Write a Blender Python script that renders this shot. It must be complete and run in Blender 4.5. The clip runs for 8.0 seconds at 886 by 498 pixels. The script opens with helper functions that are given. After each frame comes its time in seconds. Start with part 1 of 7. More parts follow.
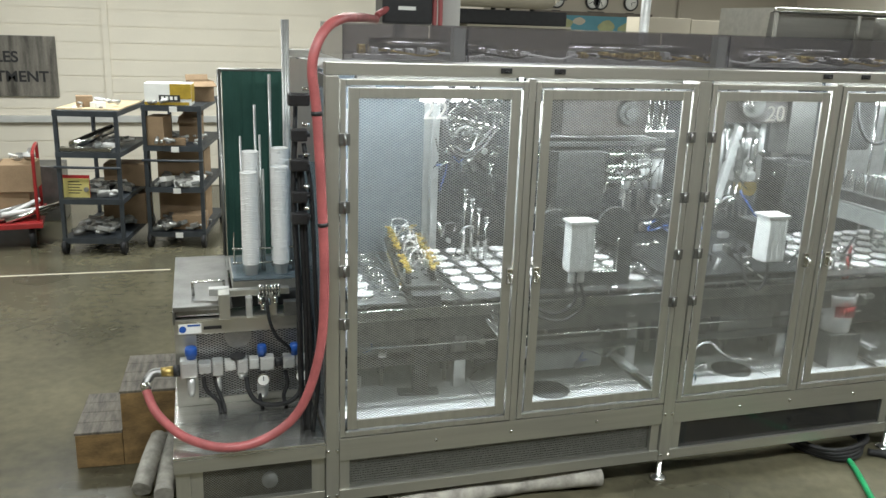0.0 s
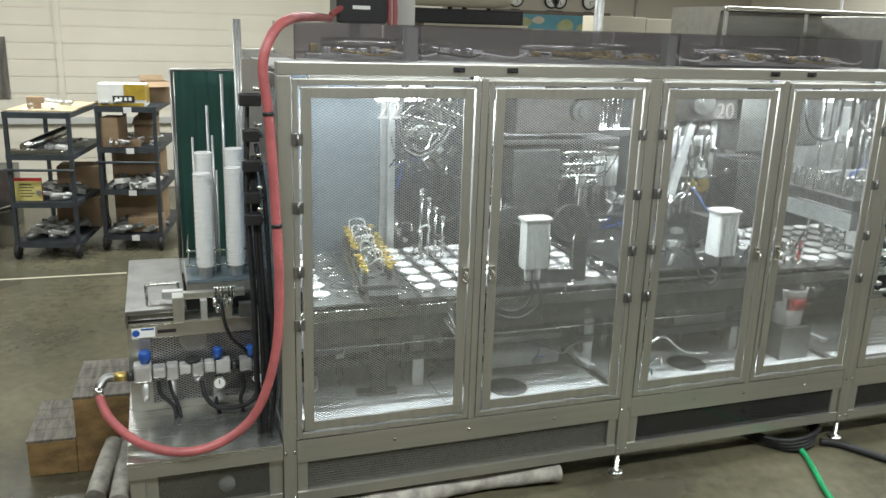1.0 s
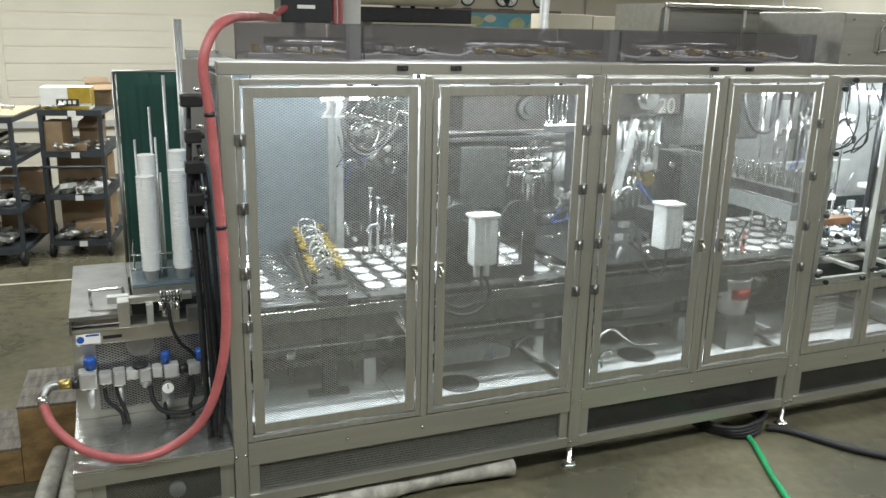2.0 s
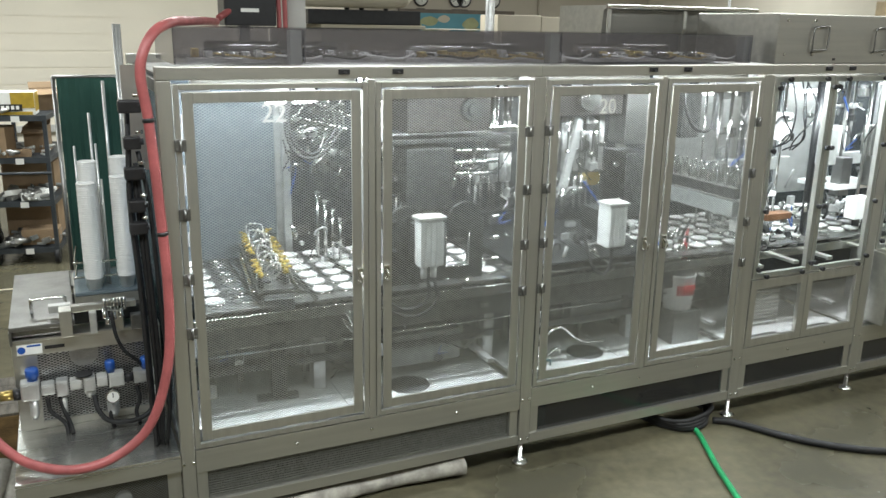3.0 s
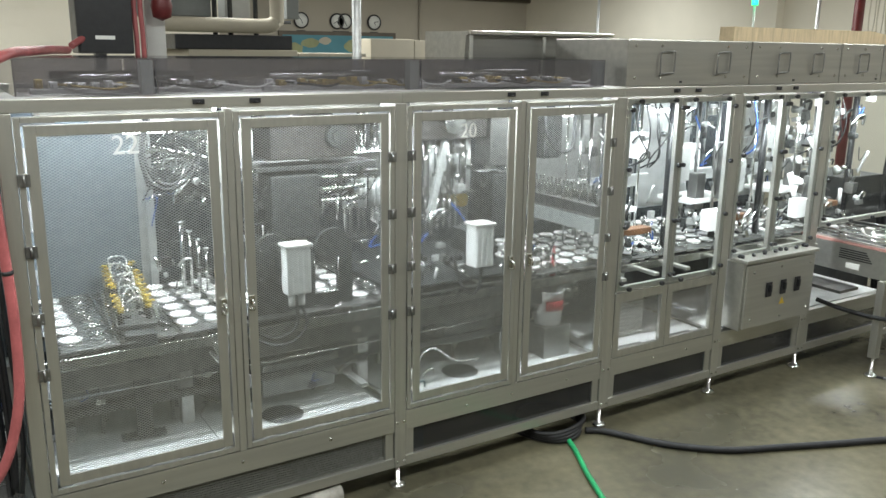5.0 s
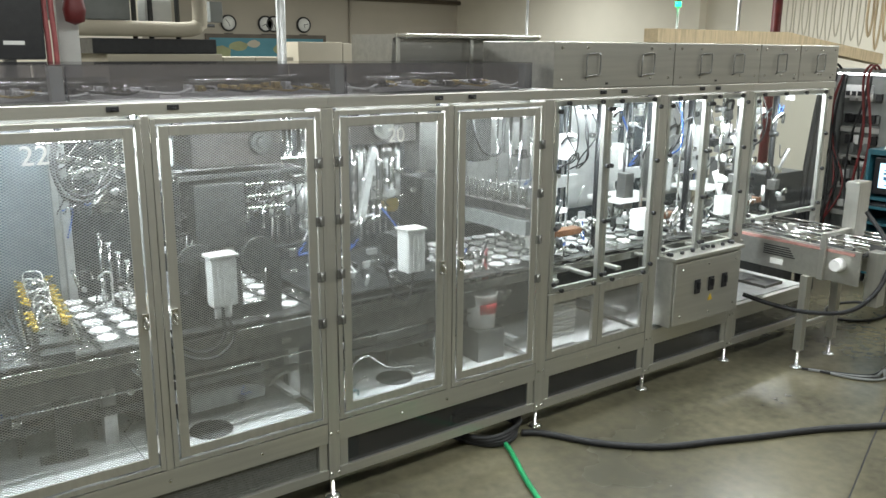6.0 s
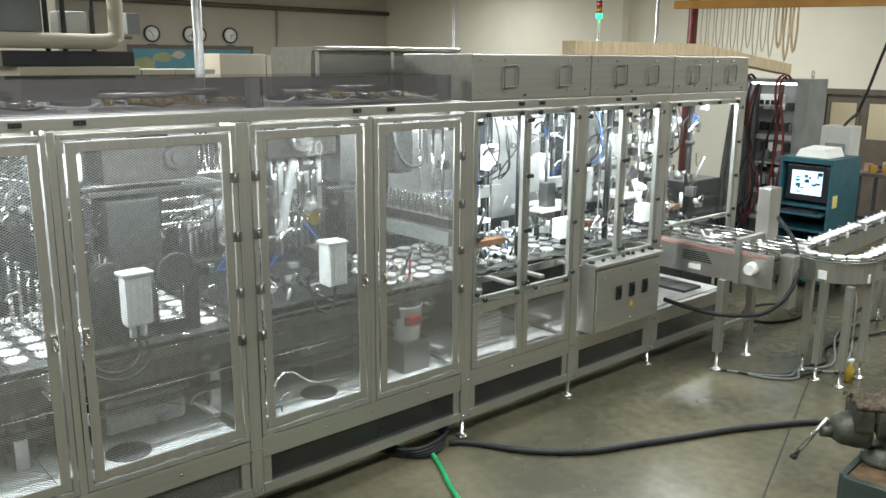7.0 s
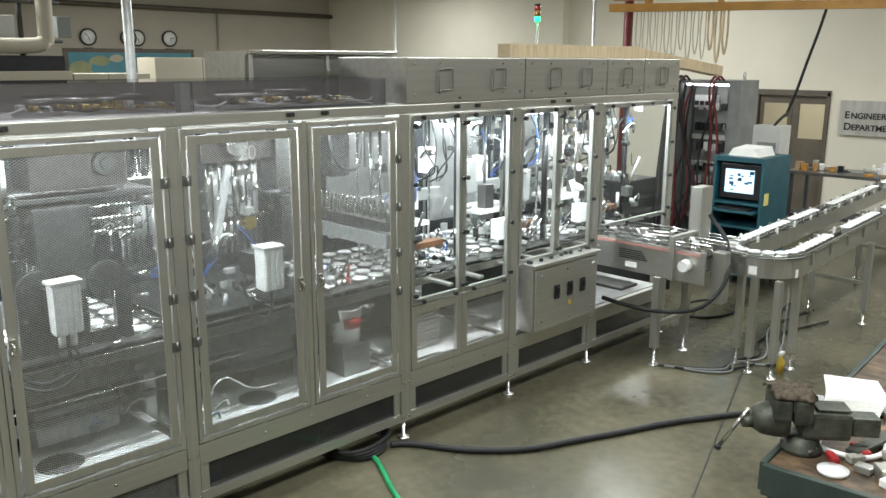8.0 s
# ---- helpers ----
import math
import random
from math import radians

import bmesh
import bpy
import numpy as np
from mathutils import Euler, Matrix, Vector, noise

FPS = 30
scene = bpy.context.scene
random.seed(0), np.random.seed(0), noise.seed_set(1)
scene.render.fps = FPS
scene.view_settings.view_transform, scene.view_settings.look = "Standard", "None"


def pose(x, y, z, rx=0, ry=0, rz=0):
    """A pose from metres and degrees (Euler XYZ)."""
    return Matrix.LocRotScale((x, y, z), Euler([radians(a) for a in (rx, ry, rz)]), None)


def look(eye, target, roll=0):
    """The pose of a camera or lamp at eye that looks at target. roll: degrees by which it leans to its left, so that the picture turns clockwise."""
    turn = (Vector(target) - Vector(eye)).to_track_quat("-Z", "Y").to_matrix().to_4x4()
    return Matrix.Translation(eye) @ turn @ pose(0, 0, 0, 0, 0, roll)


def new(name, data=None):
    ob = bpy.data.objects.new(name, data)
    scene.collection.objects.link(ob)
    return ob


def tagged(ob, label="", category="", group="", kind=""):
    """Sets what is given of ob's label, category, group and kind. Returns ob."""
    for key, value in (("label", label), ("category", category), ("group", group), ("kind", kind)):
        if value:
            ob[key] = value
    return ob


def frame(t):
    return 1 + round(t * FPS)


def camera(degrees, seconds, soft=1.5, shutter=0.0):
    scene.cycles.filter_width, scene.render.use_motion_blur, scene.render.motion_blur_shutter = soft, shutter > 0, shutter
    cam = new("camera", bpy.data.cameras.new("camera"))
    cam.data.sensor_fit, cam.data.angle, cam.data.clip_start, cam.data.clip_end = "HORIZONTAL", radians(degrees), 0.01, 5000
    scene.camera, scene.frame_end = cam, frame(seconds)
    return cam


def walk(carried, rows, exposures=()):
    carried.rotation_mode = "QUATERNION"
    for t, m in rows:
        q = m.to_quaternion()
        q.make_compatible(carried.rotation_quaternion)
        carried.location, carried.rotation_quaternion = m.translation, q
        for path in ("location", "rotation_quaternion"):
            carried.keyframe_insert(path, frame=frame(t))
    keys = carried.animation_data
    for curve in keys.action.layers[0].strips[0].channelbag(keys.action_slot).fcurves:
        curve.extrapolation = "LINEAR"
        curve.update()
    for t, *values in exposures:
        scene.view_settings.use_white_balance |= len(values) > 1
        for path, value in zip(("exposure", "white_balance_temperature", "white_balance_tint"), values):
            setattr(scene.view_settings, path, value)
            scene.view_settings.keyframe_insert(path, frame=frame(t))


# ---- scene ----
cam = camera(56.0, 8.0)
PATH = [
    (0, (-0.491, -3.268, 2.201), (0.069, -1.421, 1.674), 2.0),
    (0.5, (-0.476, -3.276, 2.198), (0.121, -1.442, 1.668), 2.0),
    (1, (-0.454, -3.282, 2.203), (0.186, -1.462, 1.677), 1.9),
    (1.5, (-0.433, -3.295, 2.199), (0.252, -1.49, 1.675), 1.6),
    (3, (-0.356, -3.353, 2.215), (0.461, -1.604, 1.692), 1.1),
    (3.5, (-0.325, -3.384, 2.231), (0.533, -1.651, 1.719), 0.8),
    (4, (-0.311, -3.409, 2.228), (0.613, -1.705, 1.736), 0.8),
    (4.5, (-0.281, -3.444, 2.244), (0.7, -1.768, 1.763), 0.9),
    (6, (-0.19, -3.412, 2.26), (0.975, -1.856, 1.79), 0.5),
    (6.5, (-0.161, -3.433, 2.274), (1.059, -1.917, 1.812), 0.4),
    (7, (-0.133, -3.465, 2.275), (1.154, -2.0, 1.828), 0.4),
    (7.5, (-0.112, -3.496, 2.279), (1.223, -2.074, 1.835), 0.3),
    (8, (-0.099, -3.535, 2.281), (1.276, -2.151, 1.84), 0.2),
]
walk(cam, [(t, look(eye, target, roll)) for t, eye, target, roll in PATH])

# ---- world, lamps, exposure ----
scene.view_settings.exposure = 0.0
world = bpy.data.worlds.new("world")
scene.world = world
world.use_nodes = True
world.node_tree.nodes["Background"].inputs[0].default_value = (0.9, 0.88, 0.82, 1)
world.node_tree.nodes["Background"].inputs[1].default_value = 0.05


def area_lamp(name, m, sx, sy, watts, col=(1, 1, 1)):
    d = bpy.data.lights.new(name, "AREA")
    d.shape, d.size, d.size_y, d.energy, d.color = "RECTANGLE", sx, sy, watts, col
    ob = new(name, d)
    ob.matrix_world = m
    return ob


ROOM_COL = (0.945, 1.0, 1.0)
CASE_COL = (0.90, 0.97, 1.0)
ROOM_LAMPS = [(-1.5, -2.0), (1.6, -2.6), (5.8, -2.6), (10.2, -2.2), (-1.4, 4.9), (-3.4, 2.6), (1.6, 4.2), (5.8, 3.2), (10.2, 3.2), (6.0, 9.0), (10.4, 9.0)]
ROOM_W, CASE_W = 130.0, 42.0


# ---- materials ----
def mat(name, col, rough=0.5, metal=0.0, var=0.12, scale=8.0, bump=0.0, fine=120.0, stretch=(1, 1, 1), emit=0.0, rand=0.0, col2=None, spec=0.5):
    m = bpy.data.materials.new(name)
    m.use_nodes = True
    nt = m.node_tree
    b = nt.nodes["Principled BSDF"]
    b.inputs["Roughness"].default_value, b.inputs["Metallic"].default_value = rough, metal
    b.inputs["Specular IOR Level"].default_value = spec
    tc = nt.nodes.new("ShaderNodeTexCoord")
    mp = nt.nodes.new("ShaderNodeMapping")
    mp.inputs["Scale"].default_value = stretch
    nt.links.new(tc.outputs["Object"], mp.inputs[0])
    n1 = nt.nodes.new("ShaderNodeTexNoise")
    n1.inputs["Scale"].default_value, n1.inputs["Detail"].default_value = scale, 5
    n2 = nt.nodes.new("ShaderNodeTexNoise")
    n2.inputs["Scale"].default_value, n2.inputs["Detail"].default_value = fine, 3
    for n in (n1, n2):
        nt.links.new(mp.outputs[0], n.inputs["Vector"])
    mix = nt.nodes.new("ShaderNodeMix")
    mix.data_type = "RGBA"
    c2 = col2 or tuple(c * (1 - 2.4 * var) for c in col)
    mix.inputs[6].default_value, mix.inputs[7].default_value = (*[min(1, c * (1 + var)) for c in col], 1), (*c2, 1)
    add = nt.nodes.new("ShaderNodeMath")
    add.operation = "MULTIPLY_ADD"
    nt.links.new(n2.outputs[0], add.inputs[0])
    add.inputs[1].default_value = 0.35
    ramp = nt.nodes.new("ShaderNodeMapRange")
    ramp.inputs[1].default_value, ramp.inputs[2].default_value = 0.35, 0.85
    nt.links.new(n1.outputs[0], add.inputs[2])
    nt.links.new(add.outputs[0], ramp.inputs[0])
    nt.links.new(ramp.outputs[0], mix.inputs[0])
    out = mix.outputs[2]
    if rand:
        oi = nt.nodes.new("ShaderNodeObjectInfo")
        hs = nt.nodes.new("ShaderNodeHueSaturation")
        mr = nt.nodes.new("ShaderNodeMapRange")
        mr.inputs[3].default_value, mr.inputs[4].default_value = 1 - rand, 1 + rand
        nt.links.new(oi.outputs["Random"], mr.inputs[0])
        nt.links.new(mr.outputs[0], hs.inputs["Value"])
        nt.links.new(out, hs.inputs["Color"])
        out = hs.outputs[0]
    nt.links.new(out, b.inputs["Base Color"])
    rr = nt.nodes.new("ShaderNodeMapRange")
    rr.inputs[3].default_value, rr.inputs[4].default_value = max(0.02, rough - 0.08), min(1, rough + 0.1)
    nt.links.new(n1.outputs[0], rr.inputs[0])
    nt.links.new(rr.outputs[0], b.inputs["Roughness"])
    if bump:
        bp = nt.nodes.new("ShaderNodeBump")
        bp.inputs["Strength"].default_value, bp.inputs["Distance"].default_value = bump, 0.004
        nt.links.new(n2.outputs[0], bp.inputs["Height"])
        nt.links.new(bp.outputs[0], b.inputs["Normal"])
    if emit:
        b.inputs["Emission Color"].default_value = (*col, 1)
        b.inputs["Emission Strength"].default_value = emit
    return m


def pane(name, tint, gloss=0.06, haze=0.0, extra=0.04, haze_col=(0.6, 0.6, 0.6)):
    """Thin clear or tinted sheet: tinted see-through, with a Fresnel gloss and a little scatter."""
    m = bpy.data.materials.new(name)
    m.use_nodes = True
    nt = m.node_tree
    nt.nodes.remove(nt.nodes["Principled BSDF"])
    tr, gl, df = nt.nodes.new("ShaderNodeBsdfTransparent"), nt.nodes.new("ShaderNodeBsdfGlossy"), nt.nodes.new("ShaderNodeBsdfDiffuse")
    tr.inputs[0].default_value = (*tint, 1)
    df.inputs[0].default_value = (*haze_col, 1)
    gl.inputs["Roughness"].default_value = gloss
    fr = nt.nodes.new("ShaderNodeLayerWeight")
    fr.inputs[0].default_value = 0.5
    pw = nt.nodes.new("ShaderNodeMath")
    pw.operation = "POWER"
    pw.inputs[1].default_value = 5.0
    nt.links.new(fr.outputs["Facing"], pw.inputs[0])
    ad = nt.nodes.new("ShaderNodeMath")
    ad.operation = "MULTIPLY_ADD"
    ad.inputs[1].default_value, ad.inputs[2].default_value = 0.7, extra
    nt.links.new(pw.outputs[0], ad.inputs[0])
    m1, m2 = nt.nodes.new("ShaderNodeMixShader"), nt.nodes.new("ShaderNodeMixShader")
    m1.inputs[0].default_value = haze
    nt.links.new(tr.outputs[0], m1.inputs[1])
    nt.links.new(df.outputs[0], m1.inputs[2])
    nt.links.new(ad.outputs[0], m2.inputs[0])
    nt.links.new(m1.outputs[0], m2.inputs[1])
    nt.links.new(gl.outputs[0], m2.inputs[2])
    nt.links.new(m2.outputs[0], nt.nodes["Material Output"].inputs[0])
    return m


STEEL = mat("brushed_steel", (0.565, 0.56, 0.515), 0.33, 0.85, 0.05, 2.0, 0.03, 60, (16, 16, 0.8))
BOXSTEEL = mat("satin_box_steel", (0.44, 0.43, 0.39), 0.34, 0.8, 0.07, 1.6, 0.03, 60, (0.8, 16, 16))
STEEL_H = mat("brushed_steel_along", (0.565, 0.56, 0.515), 0.31, 0.85, 0.05, 2.0, 0.03, 60, (0.8, 16, 16))
STEEL_D = mat("dull_steel", (0.30, 0.30, 0.29), 0.36, 0.9, 0.15, 6.0, 0.05)
SHINY = mat("polished_metal", (0.78, 0.78, 0.76), 0.14, 1.0, 0.05, 5.0)
PANSTEEL = mat("pan_steel", (0.86, 0.87, 0.86), 0.35, 0.15, 0.08, 9.0, 0.1, 200)
MESHWIRE = mat("galvanized_mesh", (0.56, 0.57, 0.57), 0.32, 0.85, 0.1, 30)
DARKMESH = mat("dark_steel_mesh", (0.30, 0.30, 0.28), 0.45, 0.7, 0.1, 30)
ALU = mat("aluminium", (0.66, 0.67, 0.66), 0.38, 0.7, 0.08, 12, 0.05)
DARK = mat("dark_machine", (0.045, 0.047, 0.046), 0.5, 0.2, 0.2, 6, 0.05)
GREYBOX = mat("grey_paint", (0.24, 0.25, 0.24), 0.45, 0.0, 0.1, 6, 0.03)
LTGREY = mat("light_grey_paint", (0.52, 0.52, 0.49), 0.45, 0.0, 0.06, 6, 0.03)
BLACK = mat("black_rubber", (0.014, 0.014, 0.015), 0.62, 0, 0.2, 20, 0.05)
BLACKP = mat("black_plastic", (0.022, 0.022, 0.024), 0.35, 0, 0.15, 20)
WHITEP = mat("white_plastic", (0.82, 0.82, 0.80), 0.4, 0, 0.04, 20)
REDHOSE = mat("red_hose", (0.43, 0.115, 0.115), 0.42, 0, 0.12, 10, 0.05)
DARKRED = mat("dark_red_wire", (0.16, 0.02, 0.02), 0.45, 0, 0.12, 10)
REDPAINT = mat("red_paint", (0.42, 0.03, 0.03), 0.4, 0, 0.12, 10)
GREENHOSE = mat("green_hose", (0.02, 0.33, 0.12), 0.4, 0, 0.12, 10)
GREENCLOTH = mat("green_cloth", (0.03, 0.098, 0.078), 0.85, 0, 0.12, 3, 0.2, 300)
BAGM = mat("blue_bag_film", (0.07, 0.10, 0.24), 0.35, 0, 0.2, 20)
BLUEP = mat("blue_plastic", (0.02, 0.10, 0.42), 0.35, 0, 0.1, 20)
YELLOWP = mat("yellow_plastic", (0.50, 0.34, 0.04), 0.4, 0, 0.1, 20)
BRASS = mat("brass", (0.62, 0.46, 0.16), 0.3, 0.9, 0.1, 20)
WOOD = mat("old_wood", (0.27, 0.17, 0.07), 0.6, 0, 0.25, 7, 0.2, 60, (1, 1, 2.5))
WOODGREY = mat("weathered_wood", (0.17, 0.15, 0.12), 0.7, 0, 0.25, 8, 0.3, 60, (6, 1, 1))
LUMBER = mat("pale_lumber", (0.72, 0.57, 0.36), 0.65, 0, 0.12, 5, 0.15, 60, (9, 1, 1))
CARD = mat("cardboard", (0.34, 0.235, 0.14), 0.8, 0, 0.1, 5, 0.1, 80, rand=0.2)
WRAP = mat("wrapped_pipe", (0.42, 0.40, 0.35), 0.7, 0, 0.2, 14, 0.4, 40)
CARTM = mat("cart_grey", (0.055, 0.065, 0.075), 0.5, 0.1, 0.15, 8)
TEAL = mat("teal_cabinet", (0.022, 0.105, 0.135), 0.45, 0.1, 0.1, 6, 0.03)
WALLM = mat("cream_block", (0.73, 0.68, 0.57), 0.8, 0, 0.03, 1.2, 0.25, 90)
WALLT = mat("taupe_wall", (0.44, 0.40, 0.33), 0.8, 0, 0.04, 1.0, 0.1, 90)
CEILM = mat("ceiling_white", (0.55, 0.53, 0.48), 0.9, 0, 0.05, 2.0)
CONC = mat("polished_concrete", (0.142, 0.128, 0.082), 0.24, 0, 0.22, 0.9, 0.04, 14, col2=(0.060, 0.056, 0.037))
PAPER = mat("paper", (0.84, 0.84, 0.80), 0.7, 0, 0.03, 8)
YPAPER = mat("yellow_card", (0.72, 0.62, 0.22), 0.7, 0, 0.05, 8)
CRANE = mat("orange_paint", (0.52, 0.26, 0.05), 0.5, 0, 0.1, 6)
BROWND = mat("brown_door", (0.125, 0.100, 0.075), 0.5, 0, 0.1, 5)
SIGNL = mat("brushed_light_sign", (0.52, 0.50, 0.46), 0.45, 0.3, 0.12, 2.2, 0.0, 80, (5, 1, 0.6))
SIGNM = mat("brushed_sign", (0.30, 0.28, 0.24), 0.4, 0.5, 0.3, 2.2, 0.0, 80, (5, 1, 0.6))
INK = mat("dark_ink", (0.02, 0.02, 0.02), 0.6, 0, 0.1, 20)
DKGREEN = mat("bench_green", (0.045, 0.065, 0.055), 0.5, 0.1, 0.15, 8)
VISEM = mat("vise_iron", (0.10, 0.105, 0.08), 0.5, 0.4, 0.25, 15, 0.15)
PARTSM = mat("loose_steel_parts", (0.50, 0.50, 0.48), 0.35, 0.7, 0.15, 20, rand=0.3)
MAPM = mat("map_print", (0.09, 0.27, 0.33), 0.6, 0, 0.05, 4)
MAPL = mat("map_land", (0.36, 0.38, 0.20), 0.6, 0, 0.1, 4)
BEIGE = mat("beige_panel", (0.52, 0.47, 0.37), 0.7, 0, 0.04, 3)
# Translucent white standing in for case light that leaks through the door gaps.
LEAKM = bpy.data.materials.new("gap_leak_white")
LEAKM.use_nodes = True
_t = LEAKM.node_tree.nodes.new("ShaderNodeBsdfTranslucent")
_t.inputs[0].default_value = (0.5, 0.51, 0.52, 1)
LEAKM.node_tree.links.new(_t.outputs[0], LEAKM.node_tree.nodes["Material Output"].inputs[0])
CLEAR = pane("clear_sheet", (0.94, 0.96, 0.96), 0.04, 0.006, 0.02)
SMOKE = pane("smoked_acrylic", (0.68, 0.67, 0.69), 0.03, 0.07, 0.10, (0.34, 0.33, 0.35))
BASESHEET = pane("dark_base_sheet", (0.55, 0.55, 0.56), 0.08, 0.06, 0.04, (0.2, 0.2, 0.2))
BACKP = pane("blue_back_sheet", (0.35, 0.40, 0.45), 0.15, 0.55, 0.0, (0.29, 0.335, 0.37))
BACKD = pane("grey_back_sheet", (0.35, 0.37, 0.38), 0.12, 0.5, 0.02, (0.10, 0.11, 0.12))
DOORGLASS = pane("door_glass", (0.94, 0.96, 0.96), 0.05, 0.004, 0.01)
GLOW = mat("lamp_tube", (0.95, 0.98, 1.0), 0.4, 0, 0.0, emit=14)
ROOMGLOW = mat("ceiling_tube", (1.0, 0.96, 0.85), 0.4, 0, 0.0, emit=5)
SCREEN = mat("monitor_screen", (0.55, 0.78, 0.95), 0.3, 0, 0.0, emit=1.1)
SCREEND = mat("screen_dark", (0.05, 0.10, 0.16), 0.3, 0, 0.0, emit=0.4)
GREENLAMP = mat("green_lamp", (0.02, 0.95, 0.30), 0.3, 0, 0.0, emit=3)
REDLAMP = mat("red_lamp", (0.35, 0.03, 0.02), 0.3)
AMBERLAMP = mat("amber_lamp", (0.35, 0.14, 0.02), 0.3)


# ---- building helpers ----
def box(bm, x0, x1, y0, y1, z0, z1, bev=0.0):
    v = [bm.verts.new(p) for p in ((x0, y0, z0), (x1, y0, z0), (x1, y1, z0), (x0, y1, z0), (x0, y0, z1), (x1, y0, z1), (x1, y1, z1), (x0, y1, z1))]
    f = [bm.faces.new([v[i] for i in q]) for q in ((3, 2, 1, 0), (4, 5, 6, 7), (0, 1, 5, 4), (1, 2, 6, 5), (2, 3, 7, 6), (3, 0, 4, 7))]
    if bev:
        es = list({e for q in f for e in q.edges})
        bmesh.ops.bevel(bm, geom=es, offset=bev, segments=2, affect="EDGES", profile=0.6)
    return v


def boxm(bm, m, sx, sy, sz, bev=0.0):
    """A box of that size centred in x and y on the pose m, standing on it."""
    t = bmesh.new()
    box(t, -sx / 2, sx / 2, -sy / 2, sy / 2, 0, sz, bev)
    t.transform(m)
    me = bpy.data.meshes.new("tmp")
    t.to_mesh(me)
    t.free()
    bm.from_mesh(me)
    bpy.data.meshes.remove(me)


def cyl(bm, p0, p1, r0, r1=None, seg=16, caps=True):
    p0, p1 = Vector(p0), Vector(p1)
    r1 = r0 if r1 is None else r1
    q = (p1 - p0).to_track_quat("Z", "Y")
    rings = []
    for p, r in ((p0, r0), (p1, r1)):
        rings.append([bm.verts.new(p + q @ Vector((r * math.cos(2 * math.pi * i / seg), r * math.sin(2 * math.pi * i / seg), 0))) for i in range(seg)])
    for i in range(seg):
        f = bm.faces.new((rings[0][i], rings[0][(i + 1) % seg], rings[1][(i + 1) % seg], rings[1][i]))
        f.smooth = True
    if caps:
        bm.faces.new(rings[0][::-1])
        bm.faces.new(rings[1])


def lathe(bm, prof, centre=(0, 0, 0), seg=20):
    """Turns (radius, height) pairs round the z axis."""
    c = Vector(centre)
    rings = []
    for r, z in prof:
        if r < 1e-5:
            rings.append([bm.verts.new(c + Vector((0, 0, z)))])
        else:
            rings.append([bm.verts.new(c + Vector((r * math.cos(2 * math.pi * i / seg), r * math.sin(2 * math.pi * i / seg), z))) for i in range(seg)])
    for a, b in zip(rings, rings[1:]):
        for i in range(seg):
            j = (i + 1) % seg
            vs = [a[i % len(a)], a[j % len(a)], b[j % len(b)], b[i % len(b)]]
            vs = list(dict.fromkeys(vs))
            if len(vs) > 2:
                bm.faces.new(vs).smooth = True


def smooth_line(pts, n=8):
    p = [Vector(q) for q in pts]
    p = [p[0] * 2 - p[1]] + p + [p[-1] * 2 - p[-2]]
    out = []
    for i in range(1, len(p) - 2):
        a, b, c, d = p[i - 1:i + 3]
        for k in range(n):
            t = k / n
            out.append(0.5 * (2 * b + (c - a) * t + (2 * a - 5 * b + 4 * c - d) * t * t + (3 * b - 3 * c + d - a) * t ** 3))
    return out + [p[-2]]


def tube(bm, pts, r, seg=10, n=8, smooth=True):
    line = smooth_line(pts, n) if smooth else [Vector(q) for q in pts]
    rings, nrm = [], None
    for i, p in enumerate(line):
        d = (line[min(i + 1, len(line) - 1)] - line[max(i - 1, 0)]).normalized()
        if nrm is None:
            nrm = d.orthogonal().normalized()
        nrm = (nrm - d * nrm.dot(d)).normalized()
        bi = d.cross(nrm)
        rings.append([bm.verts.new(p + r * (math.cos(2 * math.pi * k / seg) * nrm + math.sin(2 * math.pi * k / seg) * bi)) for k in range(seg)])
    for a, b in zip(rings, rings[1:]):
        for k in range(seg):
            bm.faces.new((a[k], a[(k + 1) % seg], b[(k + 1) % seg], b[k])).smooth = True
    bm.faces.new(rings[0][::-1])
    bm.faces.new(rings[-1])


def mesh_of(name, bm, material):
    me = bpy.data.meshes.new(name)
    bm.to_mesh(me)
    bm.free()
    me.materials.append(material)
    return me


def part(name, bm, material, parent, label=""):
    ob = new(name, mesh_of(name, bm, material))
    ob.parent = parent
    if label:
        ob["label"] = label
    return ob


def solid(name, bm, material, label="", category="", group="", kind=""):
    return tagged(new(name, mesh_of(name, bm, material)), label, category, group, kind)


def thing(name, label, category, group="", m=None, kind=""):
    ob = new(name)
    ob.empty_display_size = 0.1
    if m is not None:
        ob.matrix_world = m
    return tagged(ob, label, category, group, kind)


def pbox(name, x0, x1, y0, y1, z0, z1, material, parent, bev=0.0, label=""):
    bm = bmesh.new()
    box(bm, x0, x1, y0, y1, z0, z1, bev)
    return part(name, bm, material, parent, label)


def pcyl(name, p0, p1, r, material, parent, r1=None, seg=14, label=""):
    bm = bmesh.new()
    cyl(bm, p0, p1, r, r1, seg)
    return part(name, bm, material, parent, label)


def ptube(name, pts, r, material, parent, seg=10, n=8, label=""):
    bm = bmesh.new()
    tube(bm, pts, r, seg, n)
    return part(name, bm, material, parent, label)


